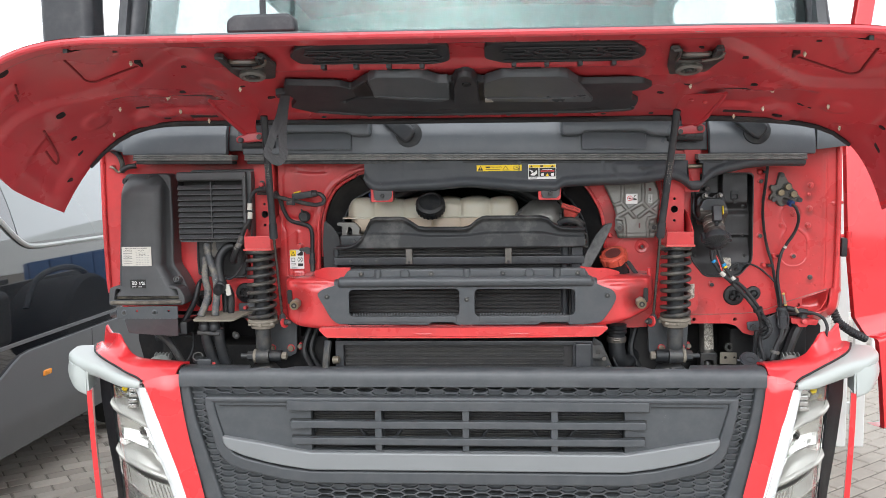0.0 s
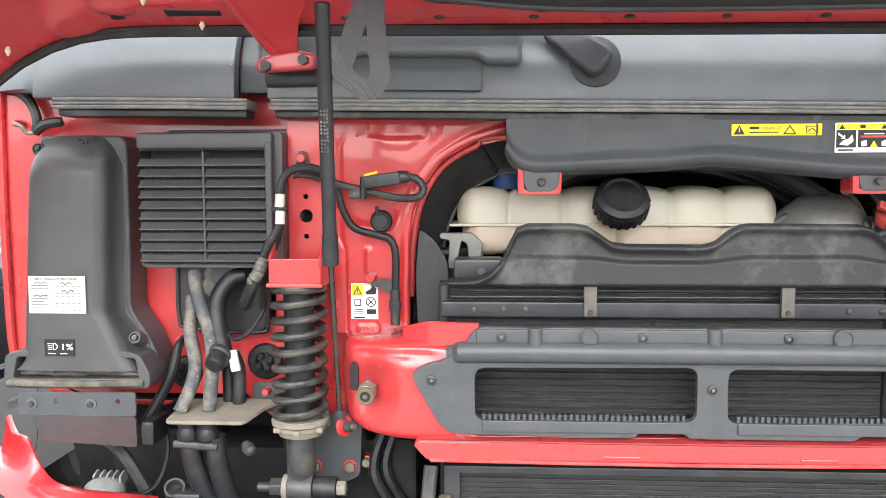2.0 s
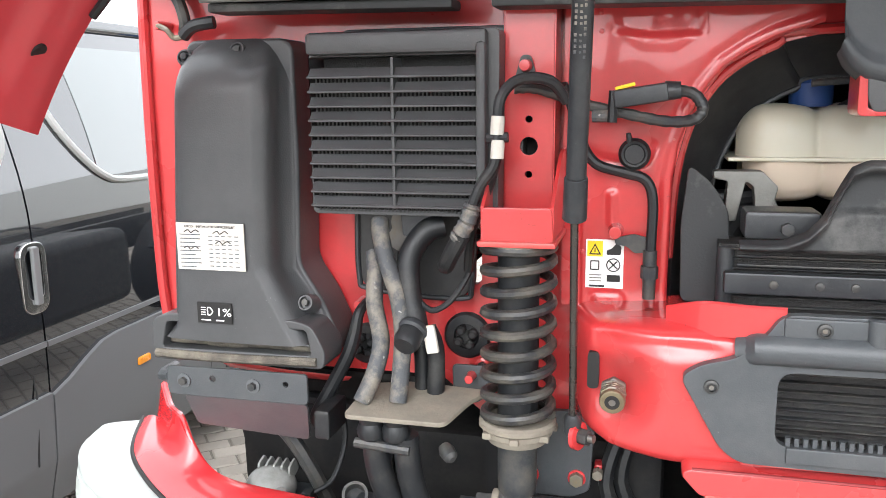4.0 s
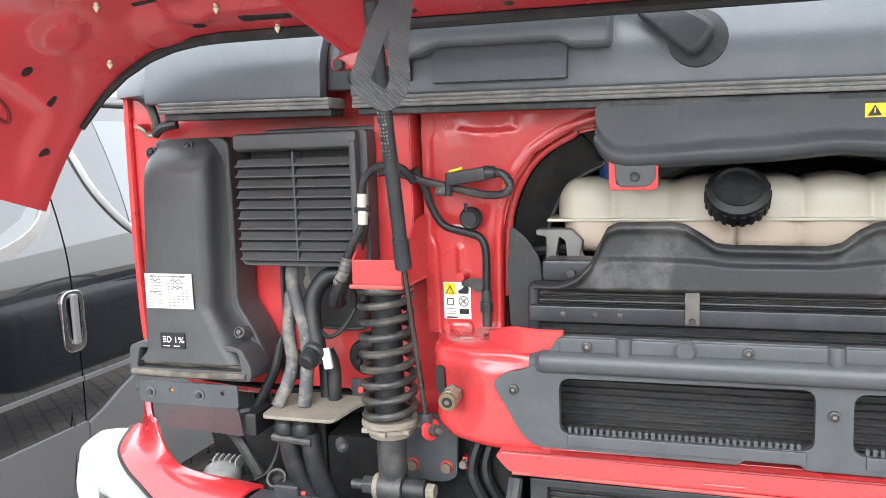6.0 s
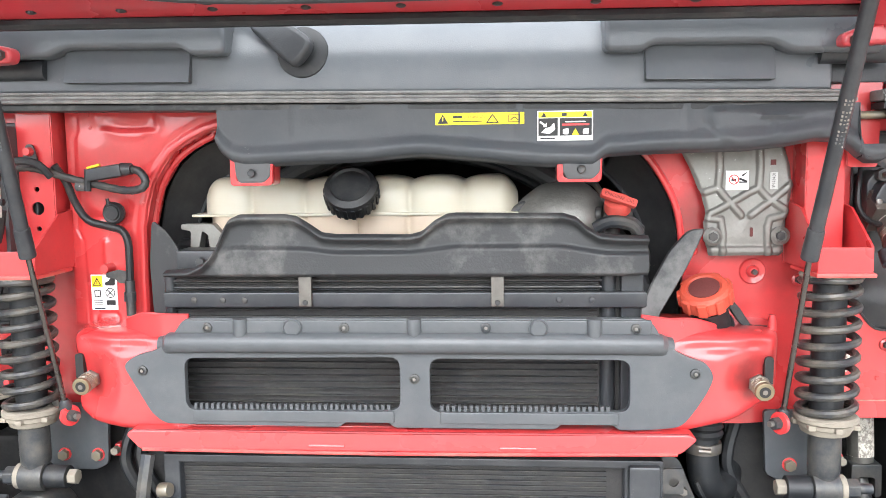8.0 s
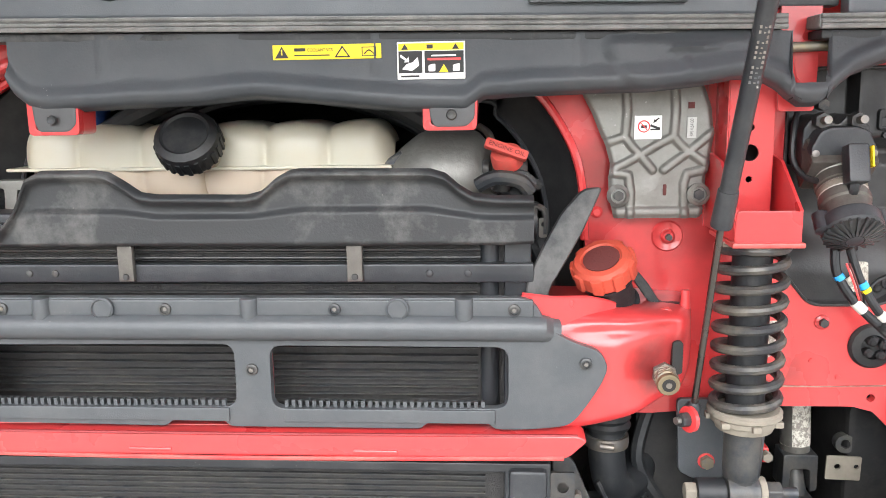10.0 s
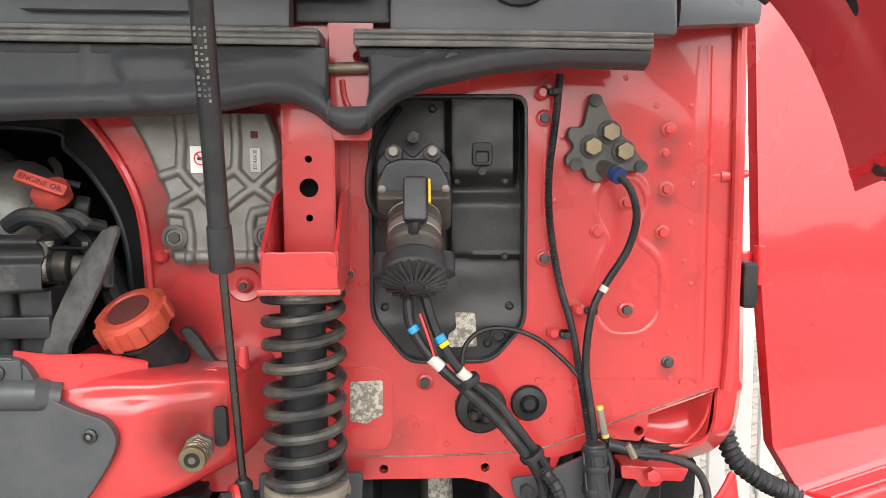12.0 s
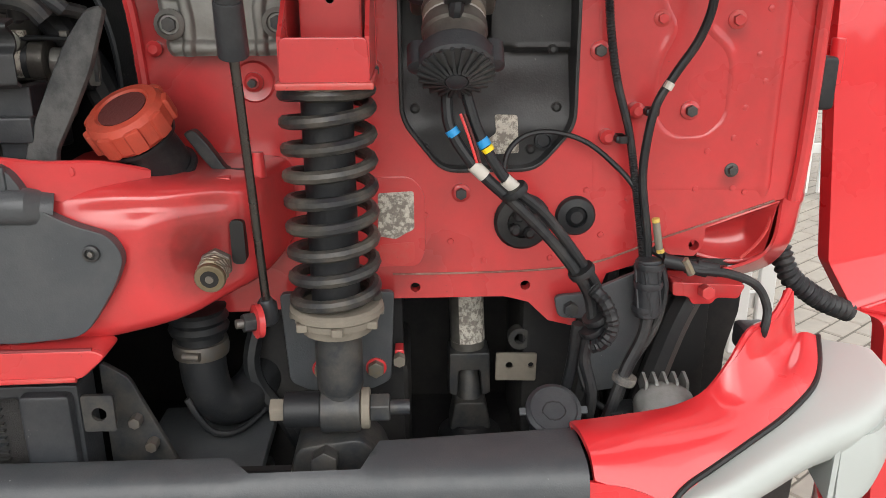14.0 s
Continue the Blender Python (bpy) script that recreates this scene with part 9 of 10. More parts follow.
for s in (-1, 1):
    hn = thing("finned_heat_sink", "cast aluminium finned lamp heat sink", "heat sink", (CX + s * 1.045, 2.67, 1.07), "lamp heat sinks")
    x = CX + s * 1.058
    hm = towards((x, 2.704, 1.092), (-s * 0.15, -0.45, 0.9))
    part("dish", lathe([(0.034, -0.012), (0.035, 0.0), (0.031, 0.012), (0.022, 0.019), (0.012, 0.022)], 22, hm @ Matrix.Diagonal((1.1, 0.9, 1, 1))), "cast", hn)
    part("boss", lathe([(0.010, 0), (0.010, 0.012), (0.006, 0.014)], 14, towards((x - s * 0.026, 2.684, 1.086), (-s * 0.2, -0.6, 0.7))), "cast", hn)
    for k in range(5):
        q = -0.024 + 0.0125 * k
        fin = plate(rounded([(-0.004, 0.0), (0.034, 0.0), (0.030, 0.024), (0.008, 0.026)], 0.004, 2), q, q + 0.0035)
        part("fin", moved(fin, Matrix(((0, 1, 0, x), (0.9, 0, -0.35, 2.712), (0.35, 0, 0.9, 1.094), (0, 0, 0, 1)))), "cast", hn)
    part("carrier", box(x - 0.06, x + 0.06, 2.72, 2.76, 1.03, 1.075, 0.008), "black", hn)
    part("plug", box(x - s * 0.062 - 0.008, x - s * 0.062 + 0.008, 2.69, 2.71, 1.075, 1.092, 0.003), "rubber", hn)
    part("wire", tube([(x - s * 0.062, 2.70, 1.085), (x - s * 0.09, 2.73, 1.10), (x - s * 0.10, 2.76, 1.16), (x - s * 0.08, 2.77, 1.24)], 0.004, 8), "rubber", hn)
ps = thing("plug_socket", "black electric plug with red latch", "plug", (-0.80, 2.63, 1.09))
part("body", box(-0.872, -0.82, 2.62, 2.66, 1.085, 1.125, 0.008), "black", ps)
part("ring", lathe([(0.018, -0.010), (0.018, 0.010), (0.014, 0.010), (0.014, -0.010)], 20, towards((-0.872, 2.64, 1.124), (0.2, -0.6, 0.6))), "iron", ps)
part("latch", box(-0.822, -0.811, 2.630, 2.645, 1.104, 1.112, 0.002), "redd", ps)
ap = thing("air_pipe", "black charge air pipe with clamp", "pipe", (0.53, 2.75, 1.05))
part("pipe", tube([(0.528, 2.75, 1.215), (0.528, 2.75, 1.16), (0.530, 2.748, 1.125), (0.538, 2.750, 1.095), (0.558, 2.765, 1.080), (0.580, 2.795, 1.088), (0.592, 2.830, 1.108)], 0.028, 18), "rubber", ap)
part("elbow_rib", tube([(0.512, 2.722, 1.108), (0.535, 2.722, 1.066), (0.565, 2.738, 1.054), (0.595, 2.775, 1.064)], 0.004, 8), "rubber", ap)
part("clamp", lathe([(0.0325, -0.009), (0.0335, 0), (0.0325, 0.009)], 24, Matrix.Translation((0.528, 2.75, 1.165))), "steel", ap)
part("clamp_screw", rod((0.515, 2.718, 1.166), (0.535, 2.714, 1.166), 0.005), "steel", ap)
part("bellows", lathe([(0.034, 0), (0.036, 0.006), (0.032, 0.012), (0.036, 0.018), (0.032, 0.024), (0.034, 0.03)], 22, Matrix.Translation((0.528, 2.75, 1.185))), "rubber", ap)
sp = thing("skid_plate", "dark steel plate with bolts beside lower radiator", "plate", (0.48, 2.7, 1.0))
part("plate", plate(rounded([(0.44, 0.95), (0.52, 0.95), (0.515, 1.06), (0.47, 1.17), (0.44, 1.19)], 0.008), 2.66, 2.668, (), 0.002), "iron", sp)
for x, z in ((0.475, 1.12), (0.49, 1.09), (0.492, 1.04)):
    part("bolt", hexrod((x, 2.66, z), (x, 2.645, z), 0.007), "steel", sp)

# ---- chassis parts, and near-black sheets for the shade under the cab ----
ub = thing("chassis", "dark grimy chassis parts and near-black shade sheets under the cab", "chassis", (CX, 3.0, 0.5))
# Rear sheet, tray and underside close the space with shade as colour.
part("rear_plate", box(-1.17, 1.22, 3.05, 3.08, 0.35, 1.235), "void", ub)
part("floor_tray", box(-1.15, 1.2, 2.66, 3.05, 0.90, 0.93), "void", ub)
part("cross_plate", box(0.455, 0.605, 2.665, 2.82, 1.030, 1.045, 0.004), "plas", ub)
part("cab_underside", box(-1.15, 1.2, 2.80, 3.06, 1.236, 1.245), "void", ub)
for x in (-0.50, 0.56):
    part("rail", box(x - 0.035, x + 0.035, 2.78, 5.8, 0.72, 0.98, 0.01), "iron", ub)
# Filler blocks, coloured as the shade between chassis parts not built.
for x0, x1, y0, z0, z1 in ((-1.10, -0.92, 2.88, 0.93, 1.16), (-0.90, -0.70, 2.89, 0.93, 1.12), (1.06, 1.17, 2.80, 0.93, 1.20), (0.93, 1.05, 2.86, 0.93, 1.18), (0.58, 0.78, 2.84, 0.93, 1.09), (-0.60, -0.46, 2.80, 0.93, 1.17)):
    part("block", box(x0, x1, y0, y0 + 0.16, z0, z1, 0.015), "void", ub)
part("arm", tube([(1.155, 2.80, 1.235), (1.12, 2.79, 1.17), (1.09, 2.78, 1.09), (1.06, 2.76, 1.02)], 0.018, 8), "jet", ub)
part("arm", tube([(1.03, 2.80, 1.24), (1.02, 2.80, 1.15), (1.00, 2.79, 1.05)], 0.015, 8), "jet", ub)
part("red_bracket", plate(rounded([(1.098, 1.232), (1.19, 1.226), (1.182, 1.208), (1.155, 1.210), (1.15, 1.202), (1.125, 1.202), (1.12, 1.212), (1.10, 1.214)], 0.004), 2.755, 2.80, (), 0.003), "redp", ub)
part("red_bolt", hexrod((1.137, 2.752, 1.222), (1.137, 2.735, 1.224), 0.009), "redp", ub)
part("left_arm", tube([(-1.12, 2.76, 1.24), (-1.06, 2.75, 1.19), (-1.00, 2.73, 1.15), (-0.95, 2.74, 1.05)], 0.012, 8), "iron", ub)
for x, y in ((-0.50, 2.80), (-0.52, 2.78), (0.60, 2.80)):
    part("hose", tube([(x, y, 1.20), (x - 0.02, y - 0.02, 1.12), (x + 0.02, y - 0.02, 1.04), (x + 0.05, y, 0.96)], 0.011, 8), "rubber", ub)
for s in (-1, 1):
    wh = part("wheel", lathe([(0.30, -0.15), (0.46, -0.16), (0.50, -0.12), (0.50, 0.12), (0.46, 0.16), (0.30, 0.15)], 40, towards((CX + s * 1.05, 4.15, 0.50), (1, 0, 0))), "tyre", ub)
    part("rim", lathe([(0.29, -0.10), (0.29, 0.12), (0.24, 0.09), (0.14, 0.02), (0.12, 0.10)], 30, towards((CX + s * 1.05, 4.15, 0.50), (s, 0, 0))), "steel", wh)

for s in (-1, 1):
    part("frame_rail", box(CX + s * 0.42 - 0.04, CX + s * 0.42 + 0.04, 3.3, 8.6, 0.72, 1.0, 0.01), "iron", ub)
    part("side_tank", box(CX + s * 0.82 - 0.33, CX + s * 0.82 + 0.33, 4.85, 6.25, 0.42, 1.02, 0.09, None, 4), "iron", ub)
    part("rear_wheel", lathe([(0.30, -0.28), (0.46, -0.30), (0.50, -0.26), (0.50, 0.26), (0.46, 0.30), (0.30, 0.28)], 36, towards((CX + s * 0.93, 7.35, 0.50), (1, 0, 0))), "tyre", ub)
    part("mudguard", tube([(CX + s * 0.93, 6.75, 0.75), (CX + s * 0.93, 6.95, 1.02), (CX + s * 0.93, 7.35, 1.10), (CX + s * 0.93, 7.75, 1.02), (CX + s * 0.93, 7.95, 0.75)], 0.03, 8), "black", ub)

for s in (-1, 1):
    sw = thing("entry_step", "black plastic entry step below cab door", "step", (CX + s * 1.1, 3.35, 0.4), "entry steps")
    part("well", box(CX + s * 1.08 - 0.15, CX + s * 1.08 + 0.15, 3.0, 3.62, 0.38, 1.22, 0.02), "jet", sw)
    for z in (0.52, 0.86):
        part("tread", box(CX + s * 1.10 - 0.145, CX + s * 1.10 + 0.145, 3.06, 3.56, z, z + 0.04, 0.008), "black", sw)
for s in (-1, 1):
    # Added near-black sheet: hides the paving, stands for shade behind the lamp.
    lin = thing("arch_liner", "near-black ribbed sheet added for the shade behind the lamp", "liner", (CX + s * 1.06, 2.92, 0.6), "arch liners")
    t = plate([(CX + s * x, z) for x, z in ((0.93, 0.4), (1.19, 0.4), (1.206, 1.07), (1.220, 1.13), (1.222, 1.18), (1.19, 1.225), (1.125, 1.25), (0.93, 1.24))][::s], 2.90, 2.91)
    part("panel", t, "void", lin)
    part("rib", tube([(CX + s * 0.97, 2.895, 1.12), (CX + s * 1.05, 2.89, 1.16), (CX + s * 1.15, 2.893, 1.14)], 0.012, 8), "black", lin)
    part("rib", tube([(CX + s * 1.03, 2.89, 0.80), (CX + s * 1.06, 2.89, 1.0), (CX + s * 1.10, 2.89, 1.22)], 0.010, 8), "black", lin)

# ---- grille ----
gr = thing("grille", "dark grey plastic truck grille with slats and honeycomb", "grille", (CX, 2.6, 0.4))
GX = 0.028
go2 = [(GX + x, z) for x, z in [(-0.79, 0.36), (-0.872, 0.671), (-0.934, 0.942), (-0.938, 1.04), (-0.936, 1.072), (0.936, 1.072), (0.938, 1.04), (0.934, 0.942), (0.872, 0.671), (0.79, 0.36)]]
inner = rounded([(GX + x, z) for x, z in [(-0.905, 1.050), (0.905, 1.050), (0.888, 0.942), (0.809, 0.672), (0.742, 0.42), (-0.742, 0.42), (-0.809, 0.672), (-0.888, 0.942)]], 0.02)
part("surround", plate(go2, 2.560, 2.60, [inner], 0.009, None, 3), "plas", gr)
crown_back = along([(0.0, 2.597), (0.560, 2.597), (0.585, 2.566), (0.698, 2.568), (0.716, 2.625), (0.933, 2.642)])


def crown_at(x, k):
    y, z = ((9.0, 1.060), (9.0, 1.1035), (2.62, 1.1055), (2.590, 1.1065), (2.568, 1.1055), (2.556, 1.0995), (2.5495, 1.086), (2.548, 1.068), (2.5485, 1.050))[k]
    return GX + x, min(y, crown_back(abs(x)) - 0.0008 * k), z + 0.001 * (1 - (x / 0.93) ** 2)


half = [0.0, 0.1, 0.2, 0.3, 0.4, 0.5, 0.55, 0.56, 0.572, 0.585, 0.62, 0.66, 0.698, 0.707, 0.716, 0.78, 0.85, 0.92, 0.933]
part("top_round", sheet([-x for x in reversed(half[1:])] + half, range(9), crown_at, 0.004), "plas", gr, smooth=50)
# Near-black sheet in place of the shaded depth behind the honeycomb.
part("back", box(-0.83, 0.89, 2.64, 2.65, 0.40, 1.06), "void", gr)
# honeycomb field in one mesh
hx = bmesh.new()
PITCH, RISE = 0.0465, 0.0205


# half outlines, from the middle outwards and up
OUTER = [(0.0, 0.731), (0.507, 0.731), (0.60, 0.742), (0.731, 0.773), (0.772, 0.790), (0.796, 0.812), (0.814, 0.840), (0.836, 0.918), (0.848, 0.985), (0.850, 1.018)]
INNER = [(0.0, 0.774), (0.503, 0.774), (0.60, 0.786), (0.715, 0.813), (0.752, 0.828), (0.774, 0.850), (0.788, 0.880), (0.806, 0.940), (0.818, 0.985), (0.819, 0.998)]


def both_sides(half):
    return [(GX - x, z) for x, z in reversed(half[1:])] + [(GX + x, z) for x, z in half[1:]]


def in_panel(x, z):
    q = abs(x - GX)
    for (xa, za), (xb, zb) in zip(OUTER, OUTER[1:]):
        if xa <= q <= xb:
            return q < 0.828 and za + (zb - za) * (q - xa) / (xb - xa) + 0.010 < z < 1.004
    return False


for col in range(-20, 21):
    for row in range(-1, 31):
        x, z = GX + col * PITCH, 0.43 + row * RISE + (RISE / 2 if col % 2 else 0)
        lim = 0.742 + (z - 0.42) * 0.266 + 0.02
        openrow = abs(x - GX) < 0.505 and (z > 1.03 or z < 0.70)
        if abs(x - GX) < lim and z < 1.062 and not in_panel(x, z):
            o, m, b = [], [], []
            for ux, uz in ((1, 0), (0.5, 1), (-0.5, 1), (-1, 0), (-0.5, -1), (0.5, -1)):
                ox, oz = ux * PITCH * 0.667, uz * RISE / 2
                f, g2 = 1 - 0.0024 / 0.031 * 1.6, 1 - 0.0022 / 0.0102
                o.append(hx.verts.new((x + ox, 2.5745, z + oz)))
                m.append(hx.verts.new((x + ox * f, 2.574, z + oz * g2)))
                b.append(hx.verts.new((x + ox * f * 0.95, 2.596 if openrow else 2.586, z + oz * g2 * 0.9)))
            for k in range(6):
                hx.faces.new((o[k - 1], o[k], m[k], m[k - 1]))
                hx.faces.new((m[k - 1], m[k], b[k], b[k - 1]))
            if not openrow:
                hx.faces.new(b)
hb = link_mesh("honeycomb", hx, "plas")
hb.parent = gr
hb.matrix_parent_inverse = gr.matrix_world.inverted()
tagged(hb, "moulded honeycomb field", kind="stuff")


for s in (-1, 1):
    wing = [(GX + s * 0.499, 0.775), (GX + s * 0.499, 1.008)] + [(GX + s * x, z) for x, z in reversed(INNER[2:-1] + [(0.822, 1.008)])]
    part("panel", plate(wing, 2.552, 2.580, (), 0.004), "plas", gr)
part("panel", box(GX - 0.4985, GX + 0.4985, 2.552, 2.580, 0.772, 0.842, 0.003), "plas", gr)
part("panel_rim", plate(both_sides(OUTER), 2.543, 2.582, [both_sides(INNER)], 0.008, None, 3), "plas", gr)
LIP_TOP = [(0.0, 0.839), (0.501, 0.839), (0.574, 0.851), (0.667, 0.869), (0.791, 0.890)]
LIP_FOOT = [(0.0, 0.781), (0.503, 0.781), (0.576, 0.792), (0.650, 0.806), (0.724, 0.827), (0.772, 0.848), (0.788, 0.868)]
lipo = both_sides(LIP_FOOT) + both_sides(LIP_TOP)[::-1]
part("lip", plate(lipo, 2.530, 2.558, (), 0.006, None, 3), "lip", gr, "lighter grey angled lip")
for z0, hh, w in ((0.992, 0.031, 0.573), (0.931, 0.024, 0.564), (0.877, 0.023, 0.560)):
    sl = part("slat", plate(rounded([(GX - w, z0 - hh / 2), (GX + w, z0 - hh / 2), (GX + w, z0 + hh / 2), (GX - w, z0 + hh / 2)], 0.004), 2.530, 2.556, (), 0.006), "plas", gr)
    for s in (-1, 1):
        a, b = sorted((GX + s * (w + 0.0035), GX + s * 0.499))
        # Black patch round the slat's end for the shade in the gap.
        part("gap", plate(rect(a, b, z0 - hh / 2 - 0.0035, z0 + hh / 2 + 0.0035, 0.003), 2.5500, 2.5535), "ink_and_shade", sl)
for x in (GX - 0.28, GX, GX + 0.28):
    part("upright", box(x - 0.011, x + 0.011, 2.538, 2.60, 0.845, 1.008, 0.003), "plas", gr)
part("cooling_core", box(-0.55, 0.6, 2.61, 2.635, 0.42, 1.05), "core", gr)
cr = bmesh.new()
for k in range(70):
    box(GX - 0.5, GX + 0.5, 2.604, 2.611, 0.45 + k * 0.0083, 0.453 + k * 0.0083, 0.0, cr)
tagged(part("cooling_mesh", cr, "iron", gr), "fine cooling rows", kind="stuff")
for x in (GX - 0.14, GX + 0.14, GX - 0.42, GX + 0.42):
    part("pipe_arch", tube([(x - 0.10, 2.595, 0.86), (x - 0.05, 2.59, 0.915), (x + 0.05, 2.59, 0.915), (x + 0.10, 2.595, 0.86)], 0.006, 8), "black", gr)
part("flap_line", box(GX - 0.80, GX - 0.58, 2.5462, 2.5485, 0.9865, 0.9885), "ink_and_shade", gr)
part("flap_line", box(GX + 0.58, GX + 0.80, 2.5462, 2.5485, 0.9865, 0.9885), "ink_and_shade", gr)

# ---- bumper corners: red wing, pale trim, headlamp ----
for s in (-1, 1):
    def mx(x, y, z):
        return Vector((CX - 0.024 * min(1.0, max(0.0, (x - 0.93) / 0.15)) + s * x, y, z))

    wg = thing("bumper_wing", "glossy red bumper wing sweeping to cab corner", "bumper wing", (CX + s * 1.0, 2.65, 0.6), "bumper wings")
    A = [mx(0.930, 2.640, 1.106), mx(0.99, 2.643, 1.110), mx(1.07, 2.652, 1.115), mx(1.112, 2.661, 1.130), mx(1.140, 2.668, 1.164), mx(1.168, 2.690, 1.193), mx(1.215, 2.735, 1.190), mx(1.2525, 2.778, 1.209)]
    A2 = [mx(0.933, 2.625, 1.109), mx(0.993, 2.628, 1.1115), mx(1.066, 2.642, 1.1155), mx(1.113, 2.650, 1.126), mx(1.144, 2.657, 1.146), mx(1.177, 2.684, 1.162), mx(1.221, 2.730, 1.160), mx(1.256, 2.773, 1.172)]
    A3 = [mx(0.936, 2.605, 1.110), mx(0.997, 2.605, 1.110), mx(1.062, 2.624, 1.1145), mx(1.116, 2.634, 1.120), mx(1.156, 2.645, 1.131), mx(1.196, 2.677, 1.142), mx(1.233, 2.724, 1.144), mx(1.262, 2.771, 1.150)]
    B = [mx(0.940, 2.580, 1.103), mx(1.020, 2.582, 1.096), mx(1.077, 2.597, 1.103), mx(1.130, 2.614, 1.113), mx(1.175, 2.633, 1.125), mx(1.218, 2.668, 1.138), mx(1.250, 2.715, 1.143), mx(1.282, 2.778, 1.146)]
    C = [mx(0.942, 2.562, 1.086), mx(1.038, 2.554, 1.064), mx(1.090, 2.578, 1.084), mx(1.140, 2.597, 1.101), mx(1.190, 2.624, 1.117), mx(1.233, 2.660, 1.130), mx(1.264, 2.705, 1.135), mx(1.298, 2.784, 1.138)]
    rib = dense([A, A2, A3, B, C])
    part("top", loft(rib, 0.006), "red", wg, smooth=70)
    end = [r[-1] for r in rib]
    part("end_return", loft([end, [p + Vector((0, 0.010, -0.003)) for p in end], [p + Vector((s * -0.004, 0.012, -0.050)) for p in end]], 0.003), "red", wg, smooth=50)
    F0 = [mx(0.934, 2.564, 1.088), mx(0.99, 2.557, 1.080), mx(1.037, 2.554, 1.063)]
    F1 = [mx(0.930, 2.556, 1.02), mx(0.97, 2.546, 1.025), mx(1.020, 2.546, 1.030)]
    F2 = [mx(0.908, 2.554, 0.88), mx(0.95, 2.542, 0.88), mx(0.974, 2.538, 0.88)]
    F3 = [mx(0.868, 2.554, 0.70), mx(0.905, 2.544, 0.70), mx(0.924, 2.542, 0.70)]
    F4 = [mx(0.80, 2.552, 0.36), mx(0.82, 2.55, 0.36), mx(0.84, 2.545, 0.36)]
    face = dense([F0, F1, F2, F3, F4], 8)
    part("face", loft(face, 0.006), "red", wg, smooth=70)
    for z in (0.938, 0.848):
        near = min(face, key=lambda r: abs(r[1].z - z))
        part("gap_line", tube([p + Vector((0, -0.0008, 0)) for p in near], 0.0016, 6), "ink_and_shade", wg)
    part("fin_edge", tube(A, 0.0045, 8), "red", wg)
    part("deflector", loft_rows([[mx(1.250, 2.605, 1.02), mx(1.256, 2.62, 1.02), mx(1.262, 2.64, 1.02)], [mx(1.245, 2.605, 0.83), mx(1.251, 2.62, 0.83), mx(1.257, 2.64, 0.83)], [mx(1.220, 2.605, 0.36), mx(1.226, 2.62, 0.36), mx(1.232, 2.64, 0.36)]], 0.016), "red", wg)
    tr = thing("corner_trim", "pale grey painted corner trim above headlamp", "trim", (CX + s * 1.2, 2.65, 1.03), "corner trims")
    I0 = [mx(1.038, 2.551, 1.062), mx(1.060, 2.562, 1.074), mx(1.095, 2.577, 1.085), mx(1.140, 2.597, 1.102), mx(1.186, 2.621, 1.117), mx(1.234, 2.660, 1.130), mx(1.266, 2.708, 1.135), mx(1.302, 2.786, 1.138)]
    I1 = [mx(1.040, 2.541, 1.066), mx(1.067, 2.541, 1.077), mx(1.106, 2.550, 1.088), mx(1.157, 2.572, 1.103), mx(1.214, 2.598, 1.116), mx(1.276, 2.626, 1.126), mx(1.332, 2.68, 1.136), mx(1.346, 2.745, 1.143)]
    I2 = [mx(1.041, 2.535, 1.057), mx(1.069, 2.533, 1.062), mx(1.109, 2.541, 1.070), mx(1.162, 2.563, 1.084), mx(1.222, 2.589, 1.098), mx(1.288, 2.617, 1.108), mx(1.345, 2.675, 1.118), mx(1.357, 2.745, 1.124)]
    I3 = [mx(1.040, 2.538, 1.047), mx(1.066, 2.538, 1.048), mx(1.104, 2.547, 1.050), mx(1.154, 2.570, 1.059), mx(1.208, 2.597, 1.069), mx(1.272, 2.621, 1.079), mx(1.336, 2.675, 1.085), mx(1.353, 2.745, 1.09)]
    I4 = [mx(1.038, 2.548, 1.048), mx(1.061, 2.552, 1.049), mx(1.098, 2.563, 1.051), mx(1.147, 2.586, 1.059), mx(1.200, 2.612, 1.068), mx(1.260, 2.636, 1.077), mx(1.318, 2.685, 1.083), mx(1.340, 2.745, 1.088)]
    part("shell", loft(dense([I0, I1, I2, I3, I4]), 0.006), "silver", tr, smooth=50)
    part("end_block", loft_rows([[mx(1.250, 2.606, 1.10), mx(1.297, 2.618, 1.104), mx(1.341, 2.67, 1.110), mx(1.351, 2.745, 1.11)],
                                 [mx(1.248, 2.602, 1.06), mx(1.301, 2.614, 1.066), mx(1.346, 2.67, 1.075), mx(1.354, 2.745, 1.08)],
                                 [mx(1.250, 2.604, 1.008), mx(1.294, 2.616, 1.024), mx(1.334, 2.67, 1.045), mx(1.342, 2.745, 1.06)],
                                 [mx(1.254, 2.625, 1.006), mx(1.287, 2.632, 1.022), mx(1.318, 2.68, 1.043), mx(1.330, 2.745, 1.058)]], 0.008), "silver", tr, smooth=50)
    part("end_cheek", loft_rows([[mx(1.246, 2.600, 1.10), mx(1.248, 2.66, 1.11)], [mx(1.246, 2.602, 1.02), mx(1.250, 2.66, 1.03)]], 0.006), "silver", tr)
    part("gasket", tube([p + Vector((0, -0.002, 0.005)) for p in I0], 0.0035, 8), "ink_and_shade", tr)
    part("side_slot", box(mx(1.331, 0, 0).x - 0.004, mx(1.331, 0, 0).x + 0.004, 2.69, 2.72, 1.075, 1.11, 0.002), "grip", tr)
    hl = thing("headlamp", "clear headlamp with chrome cells and white light strip", "headlamp", (CX + s * 1.05, 2.55, 0.5), "headlamps")

